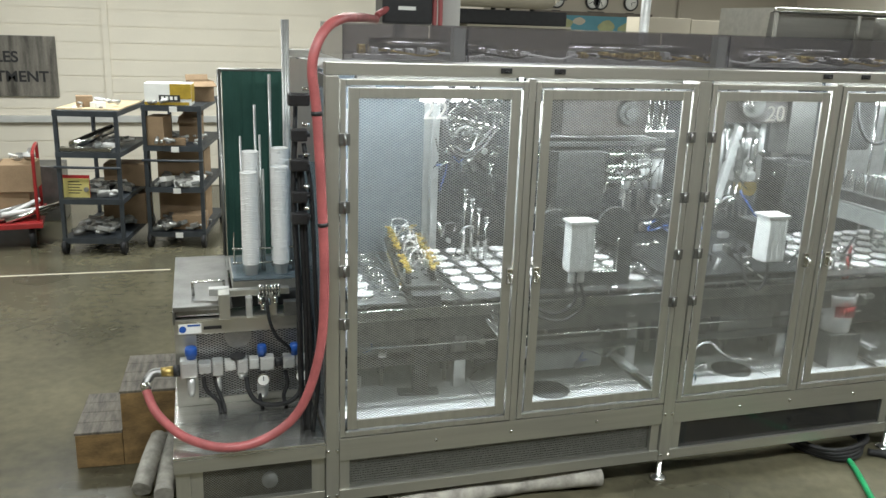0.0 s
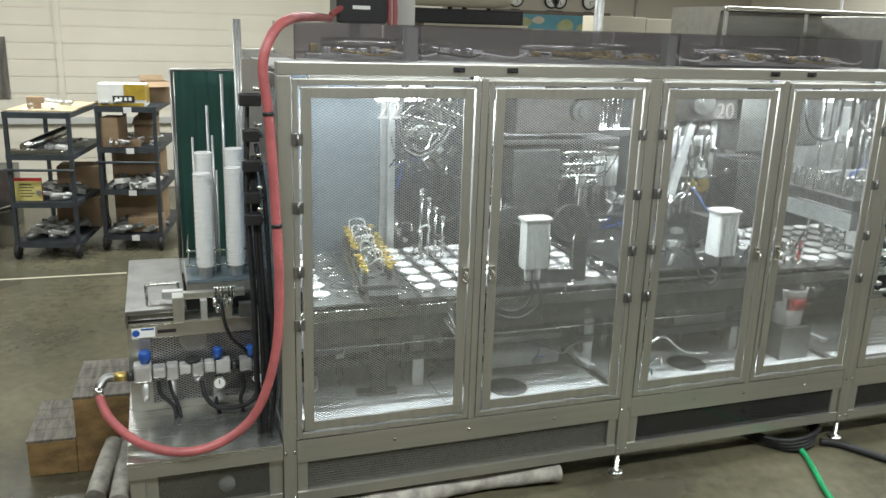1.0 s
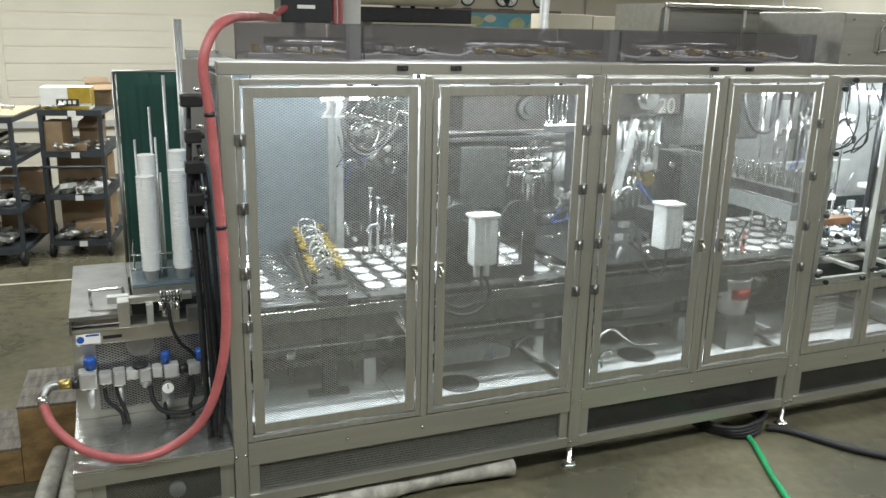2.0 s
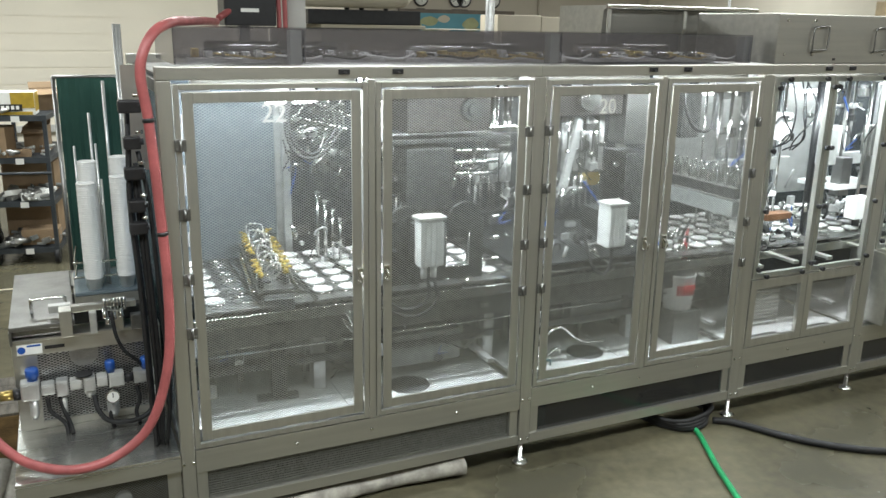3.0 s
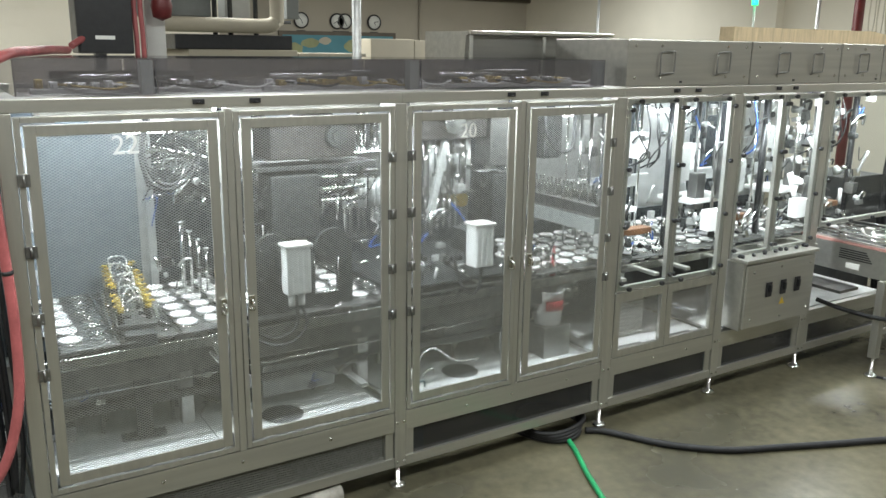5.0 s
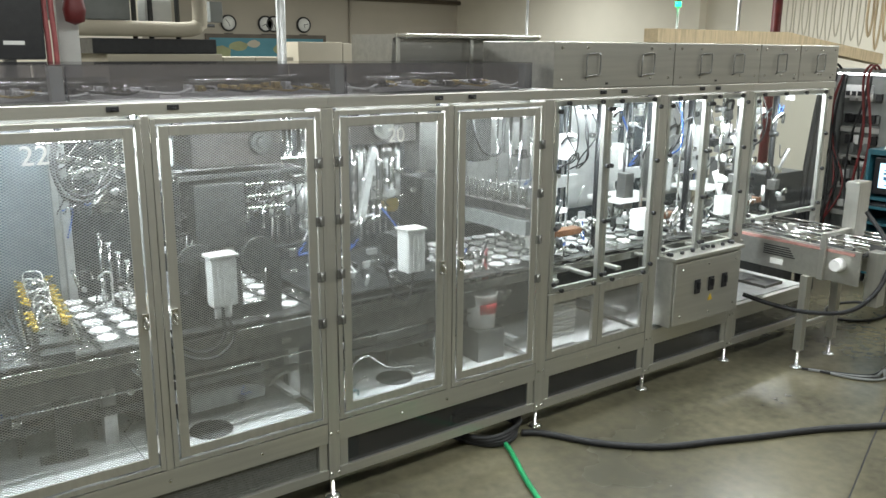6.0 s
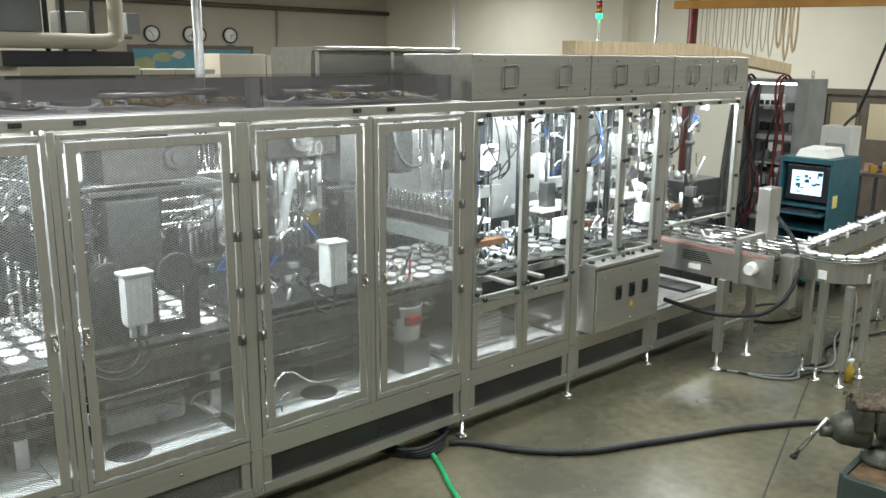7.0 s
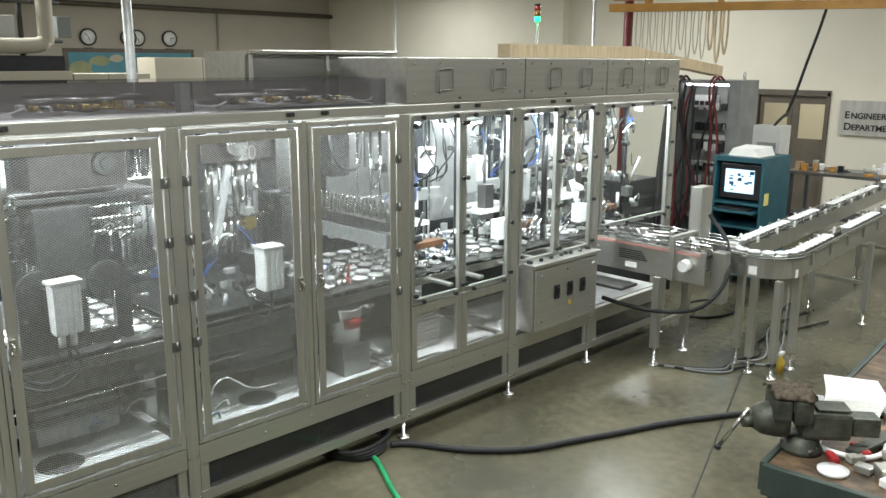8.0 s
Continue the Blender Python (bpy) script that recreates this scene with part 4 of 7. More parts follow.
lathe(bm, [(0.0, 0.0), (0.03, 0.0), (0.03, 0.05), (0.018, 0.07), (0.018, 0.1), (0.0, 0.1)], (1.85, 0.16, 0.431), 14)
part("valve", bm, SHINY, d2)
clutter(d2, 1.80, 1.92, 0.12, 0.22, 0.44, 0.60, 8, 95, (SHINY, TEAL))
# row of clear bottles on a rail
bottle_bm = bmesh.new()
lathe(bottle_bm, [(0.0, 0.0), (0.022, 0.0), (0.024, 0.01), (0.024, 0.09), (0.012, 0.12), (0.012, 0.15), (0.015, 0.155), (0.0, 0.16)], seg=12)
bottle_me = mesh_of("bottle", bottle_bm, SHINY)
rail = thing("nozzle_bar", "grey cross bar carrying a row of bright nozzles", "nozzle bar")
pbox("beam", 3.075, 3.13, 0.14, 1.12, 1.285, 1.345, STEEL_D, rail, 0.004)
pbox("beam", 3.075, 3.13, 0.14, 1.12, 1.18, 1.27, GREYBOX, rail, 0.004)
pbox("end_bracket", 3.08, 3.125, 1.121, 1.16, 0.98, 1.35, STEEL_D, rail)
for k in range(13):
    for j in range(2):
        o = new("nozzle", bottle_me)
        o.parent = rail
        o.location = (3.088 + j * 0.03, 0.14 + k * 0.076, 1.346)
        o.scale = (0.6, 0.6, 0.72)
# red handled pail
pail = thing("bucket", "white plastic pail with red lettering and red handled brush", "bucket", m=pose(2.885, 0.30, 0.431))
pbox("stand", -0.10, 0.10, -0.10, 0.10, 0.0, 0.19, STEEL_D, pail, 0.004)
bm = bmesh.new()
lathe(bm, [(0.0, 0.191), (0.080, 0.191), (0.092, 0.39), (0.097, 0.39), (0.097, 0.402), (0.088, 0.402), (0.080, 0.30), (0.0, 0.30)], seg=24)
part("body", bm, WHITEP, pail)
bm = bmesh.new()
for k in range(7):
    a0 = -2.3 + k * 0.2
    cyl(bm, (0.0885 * math.cos(a0), 0.0885 * math.sin(a0), 0.285), (0.092 * math.cos(a0), 0.092 * math.sin(a0), 0.345), 0.008, seg=6)
part("red_print", bm, REDPAINT, pail)
pcyl("brush_handle", (0.01, 0.0, 0.33), (0.045, 0.02, 0.66), 0.012, REDPAINT, pail, 0.009)
pcyl("brush_grip", (0.028, 0.01, 0.44), (0.036, 0.014, 0.52), 0.020, REDPAINT, pail, 0.018)

# ---- discharge end mechanism ----
for seed, x0, x1 in ((21, 3.22, 3.98), (22, 4.18, 4.92), (23, 5.12, 5.98)):
    r = random.Random(seed)
    st = thing("pick_and_place_unit", "pick and place head with slides, white cylinders and coiled hoses", "machine head")
    pbox("slide_plate", x0, x1, 0.60, 0.64, 1.34, 1.42, ALU, st, 0.004)
    pbox("back_plate", x0 + 0.03, x1 - 0.2, 0.92, 0.95, 1.10, 1.85, ALU, st, 0.004)
    pbox("white_table", x0, x1 - 0.30, 0.40, 0.70, 1.215, 1.245, WHITEP, st, 0.004)
    pbox("white_side", x0, x0 + 0.14, 0.22, 0.30, 1.06, 1.20, WHITEP, st, 0.006)
    pbox("brown_bar", x0 + 0.14, x1 - 0.30, 0.26, 0.34, 1.10, 1.14, mat("brown_belt_%d" % seed, (0.16, 0.075, 0.035), 0.5), st, 0.004)
    for i in range(8):
        x = x0 + 0.06 + r.random() * (x1 - x0 - 0.12)
        y = 0.3 + r.random() * 0.5
        pcyl("slide_rod", (x, y, 1.0), (x, y, 1.93), 0.006 + 0.007 * r.random(), r.choice((SHINY, SHINY, STEEL_D)), st)
    for i in range(5):
        x = x0 + 0.10 + r.random() * (x1 - x0 - 0.2)
        y = 0.2 + r.random() * 0.5
        z = 1.15 + r.random() * 0.5
        b = bmesh.new()
        box(b, x - 0.045, x + 0.045, y - 0.04, y + 0.04, z, z + 0.16 + 0.1 * r.random(), 0.006)
        part("cylinder_block", b, r.choice((WHITEP, ALU, STEEL_D)), st, "pneumatic cylinder")
    for i in range(16):
        x = x0 + 0.04 + r.random() * (x1 - x0 - 0.08)
        y = 0.22 + r.random() * 0.4
        z = 0.97 + r.random() * 0.16
        b = bmesh.new()
        if i % 2:
            cyl(b, (x, y, z), (x + r.uniform(-.05, .05), y + r.uniform(-.05, .05), z + 0.05 + 0.06 * r.random()), 0.012 + 0.014 * r.random(), seg=10)
        else:
            boxm(b, pose(x, y, z, 0, 0, r.uniform(0, 90)), 0.03 + 0.06 * r.random(), 0.03 + 0.04 * r.random(), 0.02 + 0.05 * r.random(), 0.003)
        part("fitting", b, r.choice((SHINY, SHINY, ALU, STEEL_D, DARK)), st)
    for i in range(5):
        x = x0 + 0.15 + r.random() * (x1 - x0 - 0.3)
        p = [(x, 0.3, 1.93), (x + r.uniform(-.08, .08), 0.26, 1.75), (x + r.uniform(-.1, .1), 0.30, 1.58), (x + r.uniform(-.1, .1), 0.4, 1.5)]
        ptube("hose", p, 0.005, r.choice((BLACK, BLACK, WHITEP, BLUEP, BLACK, BLACK)), st, 7, 5)
    pcyl("dark_column", (x1 - 0.10, 0.34, 0.96), (x1 - 0.10, 0.34, 1.95), 0.022, BLACKP, st)
    pcyl("bright_column", (x1 - 0.05, 0.36, 0.96), (x1 - 0.05, 0.36, 1.95), 0.016, SHINY, st)
    clutter(st, x0 + 0.02, x1 - 0.02, 0.22, 0.62, 0.97, 1.16, 46, seed + 100, size=1.1)
    clutter(st, x0 + 0.02, x1 - 0.02, 0.30, 0.80, 1.25, 1.85, 40, seed + 200, size=1.2)
    if seed == 23:
        clutter(st, 5.12, 6.0, 0.25, 0.95, 1.0, 1.9, 90, 301, (WHITEP, WHITEP, SHINY, SHINY, ALU, STEEL_D, DARK), 2.0)
    for k in range(3):
        pbox("cross_bar", x0 + 0.05 + k * 0.28, x0 + 0.09 + k * 0.28, 0.08, 0.60, 0.872, 0.892, STEEL, st, 0.003)
bag = bmesh.new()
lathe(bag, [(0.0, 0.0), (0.03, 0.01), (0.05, 0.05), (0.055, 0.12), (0.04, 0.18), (0.05, 0.22), (0.02, 0.27), (0.0, 0.28)], (3.46, 0.36, 1.36), 16)
for v in bag.verts:
    v.co += Vector((noise.noise(v.co * 22) * 0.05, noise.noise(v.co * 22 + Vector((5, 0, 0))) * 0.05, 0))
solid("blue_bag", bag, BAGM, "crumpled blue plastic bag hanging inside the case", "plastic bag")

# ---- infeed end ----
infeed = thing("cup_infeed_unit", "stainless steel cup infeed unit on a low deck", "infeed unit")
pbox("deck", -0.635, -0.003, -0.004, 1.28, 0.405, 0.420, mat("bright_deck", (0.66, 0.66, 0.62), 0.24, 0.9, 0.10, 3.0, 0.04, 60, (0.8, 16, 16)), infeed, 0.003, "thin bright steel deck sheet")
pbox("deck_lip", -0.635, -0.003, -0.004, 0.012, 0.345, 0.4045, STEEL_H, infeed)
for x0 in (-0.63, ):
    for y0 in (0.013, 1.22):
        pbox("post", x0, x0 + 0.06, y0, y0 + 0.05, 0.02, 0.404, STEEL, infeed, 0.003)
pbox("low_rail", -0.569, -0.003, 0.014, 0.05, 0.12, 0.172, STEEL_H, infeed, 0.003)
pbox("side_rail", -0.628, -0.59, 0.064, 1.219, 0.12, 0.172, STEEL, infeed, 0.003)
pbox("panel_border", -0.569, -0.52, 0.02, 0.03, 0.173, 0.344, STEEL, infeed)
pbox("panel_border", -0.06, -0.004, 0.02, 0.03, 0.173, 0.344, STEEL, infeed)
ob = new("base_mesh", ME3)
ob.parent = infeed
ob.location, ob.scale = (-0.52, 0.022, 0.173), (0.46 / 0.70, 1, 0.171 / 0.145)
bm = bmesh.new()
lathe(bm, [(0.0, 0.0), (0.035, 0.0), (0.035, 0.02), (0.0, 0.02)], (0, 0, 0), 20)
bm.transform(pose(-0.24, 0.06, 0.24, 90))
part("round_cover", bm, GREYBOX, infeed)
# body with a mesh window
bm = bmesh.new()
box(bm, -0.62, -0.525, 0.48, 0.495, 0.421, 0.775)
box(bm, -0.055, -0.006, 0.48, 0.495, 0.421, 0.775)
box(bm, -0.525, -0.055, 0.481, 0.494, 0.421, 0.455)
box(bm, -0.62, -0.006, 0.476, 0.496, 0.776, 0.842, 0.003)
box(bm, -0.62, -0.605, 0.497, 1.26, 0.421, 0.84)
part("body", bm, STEEL_H, infeed)
# Dark block added inside the body so the mesh window looks into shade.
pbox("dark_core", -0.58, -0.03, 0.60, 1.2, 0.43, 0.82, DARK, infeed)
ob = new("window_mesh", ME4)
ob.parent = infeed
ob.location, ob.scale = (-0.53, 0.487, 0.45), (0.48 / 0.36, 1, 0.33 / 0.30)
bm = bmesh.new()
cyl(bm, (-0.335, 0.56, 0.735), (-0.335, 0.54, 0.735), 0.062, seg=26)
part("fan_disc", bm, LTGREY, infeed)
pbox("top_table", -0.62, -0.36, 0.44, 1.28, 0.905, 0.925, STEEL_D, infeed, 0.004, "smooth steel table top")
pbox("top_table", -0.36, -0.006, 1.00, 1.28, 0.903, 0.922, STEEL_D, infeed, 0.004)
pbox("side_skirt", -0.622, -0.612, 0.44, 1.26, 0.843, 0.904, STEEL_D, infeed)
pbox("front_cover", -0.615, -0.41, 0.47, 0.58, 0.866, 0.905, STEEL_D, infeed, 0.01, "dark bent steel cover")
pbox("front_shelf", -0.62, -0.006, 0.468, 0.60, 0.843, 0.855, STEEL_H, infeed, 0.002)
for k, (x0, x1, y0, y1, z0, z1, m_) in enumerate(((-0.42, -0.37, .42, .50, .86, .98, STEEL), (-0.37, -0.10, .46, .50, .955, .985, STEEL), (-0.30, -0.27, .43, .47, .86, .955, ALU), (-0.20, -0.16, .43, .47, .86, .955, STEEL), (-0.37, -0.02, .55, .62, .87, .94, DARK), (-0.13, -0.07, .42, .46, .86, .93, STEEL_D), (-0.46, -0.37, .50, .54, .95, .985, ALU))):
    pbox("slide_block", x0, x1, y0, y1, z0, z1, m_, infeed, 0.004)
bm = bmesh.new()
tube(bm, [(-0.53, 0.60, 0.926), (-0.53, 0.60, 0.985), (-0.52, 0.60, 0.992), (-0.40, 0.60, 0.992), (-0.39, 0.60, 0.985), (-0.39, 0.60, 0.926)], 0.007, 8, 3)
part("lift_handle", bm, SHINY, infeed, "bright bent lift handle")
for i in range(7):
    b = bmesh.new()
    x = -0.235 + i * 0.014
    cyl(b, (x, 0.44, 0.955), (x, 0.43, 1.015), 0.007, seg=8)
    part("bright_fitting", b, SHINY, infeed)
for x, z in ((-0.235, .93), (-0.225, .90), (-0.2, .92), (-0.17, .93)):
    b = bmesh.new()
    cyl(b, (x, 0.41, z), (x, 0.425, z + 0.035), 0.012, seg=8)
    part("bright_fitting", b, SHINY, infeed)
# cup magazine
pbox("magazine_plate", -0.345, -0.03, 0.60, 0.96, 0.985, 1.0, mat("blue_grey_plate", (0.20, 0.25, 0.28), 0.35, 0.3), infeed, 0.003, "blue-grey magazine plate")
pbox("magazine_side", -0.35, -0.346, 0.60, 0.96, 0.93, 1.0, STEEL, infeed)
pbox("magazine_front", -0.35, -0.03, 0.594, 0.599, 0.93, 0.984, STEEL, infeed)
for z in (1.06, 1.13):
    bm = bmesh.new()
    tube(bm, [(-0.32, 0.95, z), (-0.335, 0.66, z), (-0.32, 0.645, z), (-0.06, 0.64, z), (-0.045, 0.66, z), (-0.04, 0.95, z)], 0.005, 8, 3)
    part("guard_rail", bm, SHINY, infeed)
o = pbox("guard_sheet", -0.33, -0.045, 0.63, 0.634, 1.002, 1.14, CLEAR, infeed)
o.visible_shadow = False
for x, y, z1, r in ((-0.29, .70, 1.655, .005), (-0.20, .72, 1.66, .005), (-0.215, .80, 1.79, .006), (-0.145, .78, 1.935, .007), (-0.19, .70, 1.5, .005), (-0.055, .70, 1.55, .005), (-0.06, .79, 1.7, .005)):
    pcyl("guide_rod", (x, y, 1.0), (x, y, z1), r, ALU, infeed, seg=8)
for k in range(3):
    pcyl("tall_rod", (-0.078 + k * 0.012, 0.80, 1.0), (-0.078 + k * 0.012, 0.80, 2.185), 0.0065, ALU, infeed, seg=8)
cs = bmesh.new()
lathe(cs, [(0.0, 0.0), (0.030, 0.0), (0.036, 0.052), (0.041, 0.053), (0.041, 0.060), (0.037, 0.062), (0.034, 0.055), (0.028, 0.004), (0.0, 0.004)], seg=18)
CUPW = mat("cup_white", (0.90, 0.90, 0.88), 0.35, 0, 0.02, 20)
stack_me = mesh_of("cup", cs, CUPW)
for x, y, n in ((-0.245, 0.745, 64), (-0.105, 0.745, 66), (-0.258, 0.650, 54), (-0.118, 0.650, 57)):
    st = thing("cup_stack", "tall nested stack of white plastic cups in the magazine", "cup stack", "cup stacks", pose(x, y, 1.001))
    for k in range(n):
        o = new("cup", stack_me)
        o.parent = st
        o.location = (0.0008 * math.sin(k * 2.1), 0.0008 * math.cos(k * 1.7), k * 0.0082)
# air service unit
frl = thing("air_service_unit", "grey air regulator row with blue knobs and gauges", "air regulator")
for x0, x1, z0, z1 in ((-0.60, -0.525, 0.60, 0.685), (-0.52, -0.465, 0.615, 0.665), (-0.46, -0.41, 0.60, 0.672), (-0.405, -0.355, 0.62, 0.665), (-0.35, -0.30, 0.605, 0.672), (-0.295, -0.25, 0.618, 0.668), (-0.245, -0.18, 0.605, 0.672), (-0.14, -0.085, 0.61, 0.668), (-0.08, -0.03, 0.618, 0.66)):
    b = bmesh.new()
    box(b, x0, x1, 0.39, 0.45, z0, z1, 0.008)
    box(b, x0 + 0.008, x1 - 0.008, 0.384, 0.3895, z0 + 0.012, z1 - 0.012)
    for dz in (0.01, z1 - z0 - 0.01):
        cyl(b, ((x0 + x1) / 2, 0.389, z0 + dz), ((x0 + x1) / 2, 0.383, z0 + dz), 0.005, seg=6)
    part("valve_body", b, LTGREY if int(x0 * 1000) % 2 else ALU, frl)
pcyl("coupling", (-0.18, 0.42, 0.635), (-0.14, 0.42, 0.635), 0.022, BLACKP, frl)
for x, z, r in ((-0.55, 0.686, 0.027), (-0.235, 0.673, 0.022), (-0.085, 0.669, 0.022)):
    b = bmesh.new()
    lathe(b, [(0.0, 0.0), (r * 0.8, 0.0), (r * 0.8, 0.012), (r, 0.016), (r, 0.045), (r * 0.85, 0.055), (0.0, 0.055)], (x, 0.42, z), 16)
    part("knob", b, BLUEP, frl, "bright blue plastic knob")
for x, z in ((-0.235, 0.575), (-0.06, 0.58)):
    b = bmesh.new()
    cyl(b, (x, 0.385, z), (x, 0.36, z), 0.030, seg=20)
    part("gauge", b, SHINY, frl)
    b = bmesh.new()
    cyl(b, (x, 0.3595, z), (x, 0.358, z), 0.025, seg=20)
    part("dial", b, PAPER, frl, "white gauge dial")
    pbox("needle", x - 0.002, x + 0.002, 0.3555, 0.3575, z - 0.002, z + 0.020, INK, frl)
pcyl("ring", (-0.345, 0.42, 0.676), (-0.345, 0.42, 0.684), 0.036, BLACKP, frl, seg=20)
for x, z0, z1, r in ((-0.555, 0.50, 0.599, 0.018), (-0.435, 0.50, 0.599, 0.014), (-0.235, 0.46, 0.545, 0.026), (-0.325, 0.57, 0.604, 0.024)):
    b = bmesh.new()
    lathe(b, [(0.0, z0), (r * 0.6, z0), (r, z0 + 0.02), (r, z1), (0.0, z1)], (x, 0.42, 0), 16)
    part("bowl", b, ALU, frl)
pcyl("brass_fitting", (-0.685, 0.42, 0.63), (-0.63, 0.42, 0.63), 0.021, BRASS, frl, 0.024, label="brass hose fitting")
pcyl("nut", (-0.63, 0.42, 0.63), (-0.60, 0.42, 0.63), 0.027, BLACKP, frl, seg=6)
bm = bmesh.new()
tube(bm, [(-0.68, 0.42, 0.63), (-0.72, 0.415, 0.628), (-0.745, 0.39, 0.60), (-0.748, 0.37, 0.57)], 0.021, 12, 5)
part("elbow", bm, STEEL_D, frl)
for k, (x, xb) in enumerate(((-0.45, -0.42), (-0.24, -0.25), (-0.13, -0.14), (-0.5, -0.44))):
    ptube("black_hose", [(x, 0.415, 0.59), (x + 0.01, 0.41, 0.53), (xb, 0.40, 0.47), (xb + 0.01, 0.38, 0.422)], 0.009, BLACK, frl)
ptube("black_hose", [(-0.31, 0.40, 0.58), (-0.30, 0.37, 0.52), (-0.26, 0.35, 0.47), (-0.18, 0.34, 0.455), (-0.10, 0.35, 0.47), (-0.05, 0.38, 0.52)], 0.011, BLACK, frl)
ptube("black_hose", [(-0.21, 0.40, 0.96), (-0.20, 0.38, 0.86), (-0.17, 0.38, 0.78), (-0.12, 0.40, 0.72), (-0.1, 0.42, 0.68)], 0.008, BLACK, frl)
st = thing("sticker", "blue and white information sticker on the infeed body", "sticker")
pbox("backing", -0.60, -0.50, 0.4725, 0.4755, 0.785, 0.83, PAPER, st)
pcyl("blue_disc", (-0.582, 0.4722, 0.807), (-0.582, 0.4705, 0.807), 0.016, BLUEP, st)
pbox("blue_band", -0.56, -0.505, 0.4705, 0.4722, 0.82, 0.828, BLUEP, st)
pbox("dark_bar", -0.49, -0.41, 0.4725, 0.4755, 0.80, 0.815, BLACKP, st)
# hoses
bm = bmesh.new()
tube(bm, [(0.45, 1.2, 2.20), (0.32, 0.8, 2.205), (0.18, 0.35, 2.205), (0.09, 0.12, 2.20), (0.01, 0.0, 2.165), (-0.04, -0.04, 2.09), (-0.055, -0.045, 2.0), (-0.038, -0.04, 1.844), (-0.02, -0.035, 1.51), (-0.01, -0.035, 1.16), (-0.03, -0.035, 0.86), (-0.113, -0.03, 0.605), (-0.257, -0.03, 0.485), (-0.421, -0.02, 0.455), (-0.579, 0.08, 0.466), (-0.694, 0.22, 0.515), (-0.742, 0.34, 0.57), (-0.748, 0.372, 0.60)], 0.0195, 14, 8)
loop = thing("red_air_hose", "thick faded red air hose looping over the deck", "hose")
part("hose", bm, REDHOSE, loop)
for p0, p1 in (((-0.0375, -0.04, 1.836), (-0.0385, -0.04, 1.852)), ((-0.0145, -0.035, 1.395), (-0.0155, -0.035, 1.410))):
    pcyl("cable_tie", p0, p1, 0.0225, BLACKP, loop, label="black cable tie")
pcyl("ferrule", (-0.744, 0.352, 0.575), (-0.748, 0.372, 0.602), 0.0235, SHINY, loop, label="crimped bright ferrule")

bm = bmesh.new()
tube(bm, [(0.50, 1.4, 2.22), (0.62, 1.5, 2.30), (0.80, 1.55, 2.50), (0.95, 1.6, 2.9), (0.98, 1.6, 3.94)], 0.018, 12, 8)
solid("red_air_hose", bm, REDHOSE, "red air hose dropping from the ceiling", "hose")
bundle = thing("cable_bundle", "bundle of black air lines with fittings on the machine corner", "cable bundle")
rng = random.Random(8)
for k in range(7):
    dx, dy = rng.uniform(-0.05, 0.03), rng.uniform(-0.02, 0.05)
    pts = [(-0.085 + dx * .4, 0.10 + dy, 1.86 - 0.05 * k), (-0.075 + dx, 0.09 + dy, 1.5), (-0.06 + dx, 0.09 + dy, 1.1), (-0.05 + dx * 1.1, 0.10 + dy, 0.7), (-0.06 + dx * .6, 0.12 + dy, 0.422)]
    ptube("black_line", pts, 0.0095, BLACK, bundle, 8, 6)
for k, (z, w) in enumerate(((1.86, 0.07), (1.72, 0.05), (1.60, 0.06), (1.47, 0.05), (1.38, 0.055))):
    b = bmesh.new()
    box(b, -0.10 - w / 2, -0.085 + w / 2, 0.06, 0.11, z, z + 0.05, 0.008)
    cyl(b, (-0.12, 0.08, z + 0.025), (-0.05, 0.07, z + 0.03), 0.013, seg=8)
    part("fitting", b, BLACKP, bundle)
    pcyl("bright_ring", (-0.065, 0.075, z + 0.06), (-0.065, 0.075, z + 0.075), 0.014, SHINY, bundle)
pbox("hook_plate", -0.10, 0.0, 0.30, 0.31, 1.60, 2.03, STEEL, bundle)

# wooden step
step = thing("step_stool", "worn wooden two-step stool beside the infeed", "step stool", m=pose(-0.90, 0.76, 0, 0, 0, -3))
pbox("lower_step", -0.22, 0.0, 0.0, 0.46, 0.001, 0.176, WOOD, step, 0.004)
pbox("upper_step", 0.002, 0.27, 0.0, 0.46, 0.001, 0.386, WOOD, step, 0.004)
for k in range(4):
    pbox("tread_board", -0.225, -0.001, 0.003 + k * 0.115, 0.116 + k * 0.115, 0.1765, 0.190, WOODGREY, step, 0.003)
    pbox("tread_board", -0.002, 0.275, 0.003 + k * 0.115, 0.116 + k * 0.115, 0.3865, 0.400, WOODGREY, step, 0.003)
# wrapped pipes on the floor under the deck
for k, pts in enumerate(([(-0.80, 0.42, 0.05), (-0.77, 0.55, 0.10), (-0.72, 0.70, 0.17)], [(-0.70, 0.35, 0.045), (-0.69, 0.5, 0.06), (-0.67, 0.72, 0.15)], [(0.30, 0.05, 0.05), (0.60, 0.03, 0.05), (0.95, 0.06, 0.05), (1.36, 0.02, 0.06)], [(0.50, 0.22, 0.05), (0.9, 0.20, 0.05), (1.3, 0.24, 0.06)])):
    bm = bmesh.new()
    tube(bm, pts, 0.045, 12, 8)
    for v in bm.verts:
        v.co += Vector((0, 0, 1)) * 0.006 * noise.noise(v.co * 25)
    solid("wrapped_pipe", bm, WRAP, "grey cloth-wrapped pipe lying on the floor", "pipe", "wrapped pipes")
for k, (x, y, sx, sy) in enumerate(((0.9, 0.5, 0.5, 0.3), (0.4, 0.6, 0.4, 0.3))):
    bm = bmesh.new()
    boxm(bm, pose(x, y, 0.001, 0, 0, 12 * k), sx, sy, 0.11, 0.01)
    solid("floor_carton", bm, GREYBOX, "grey case stored under the machine", "case")
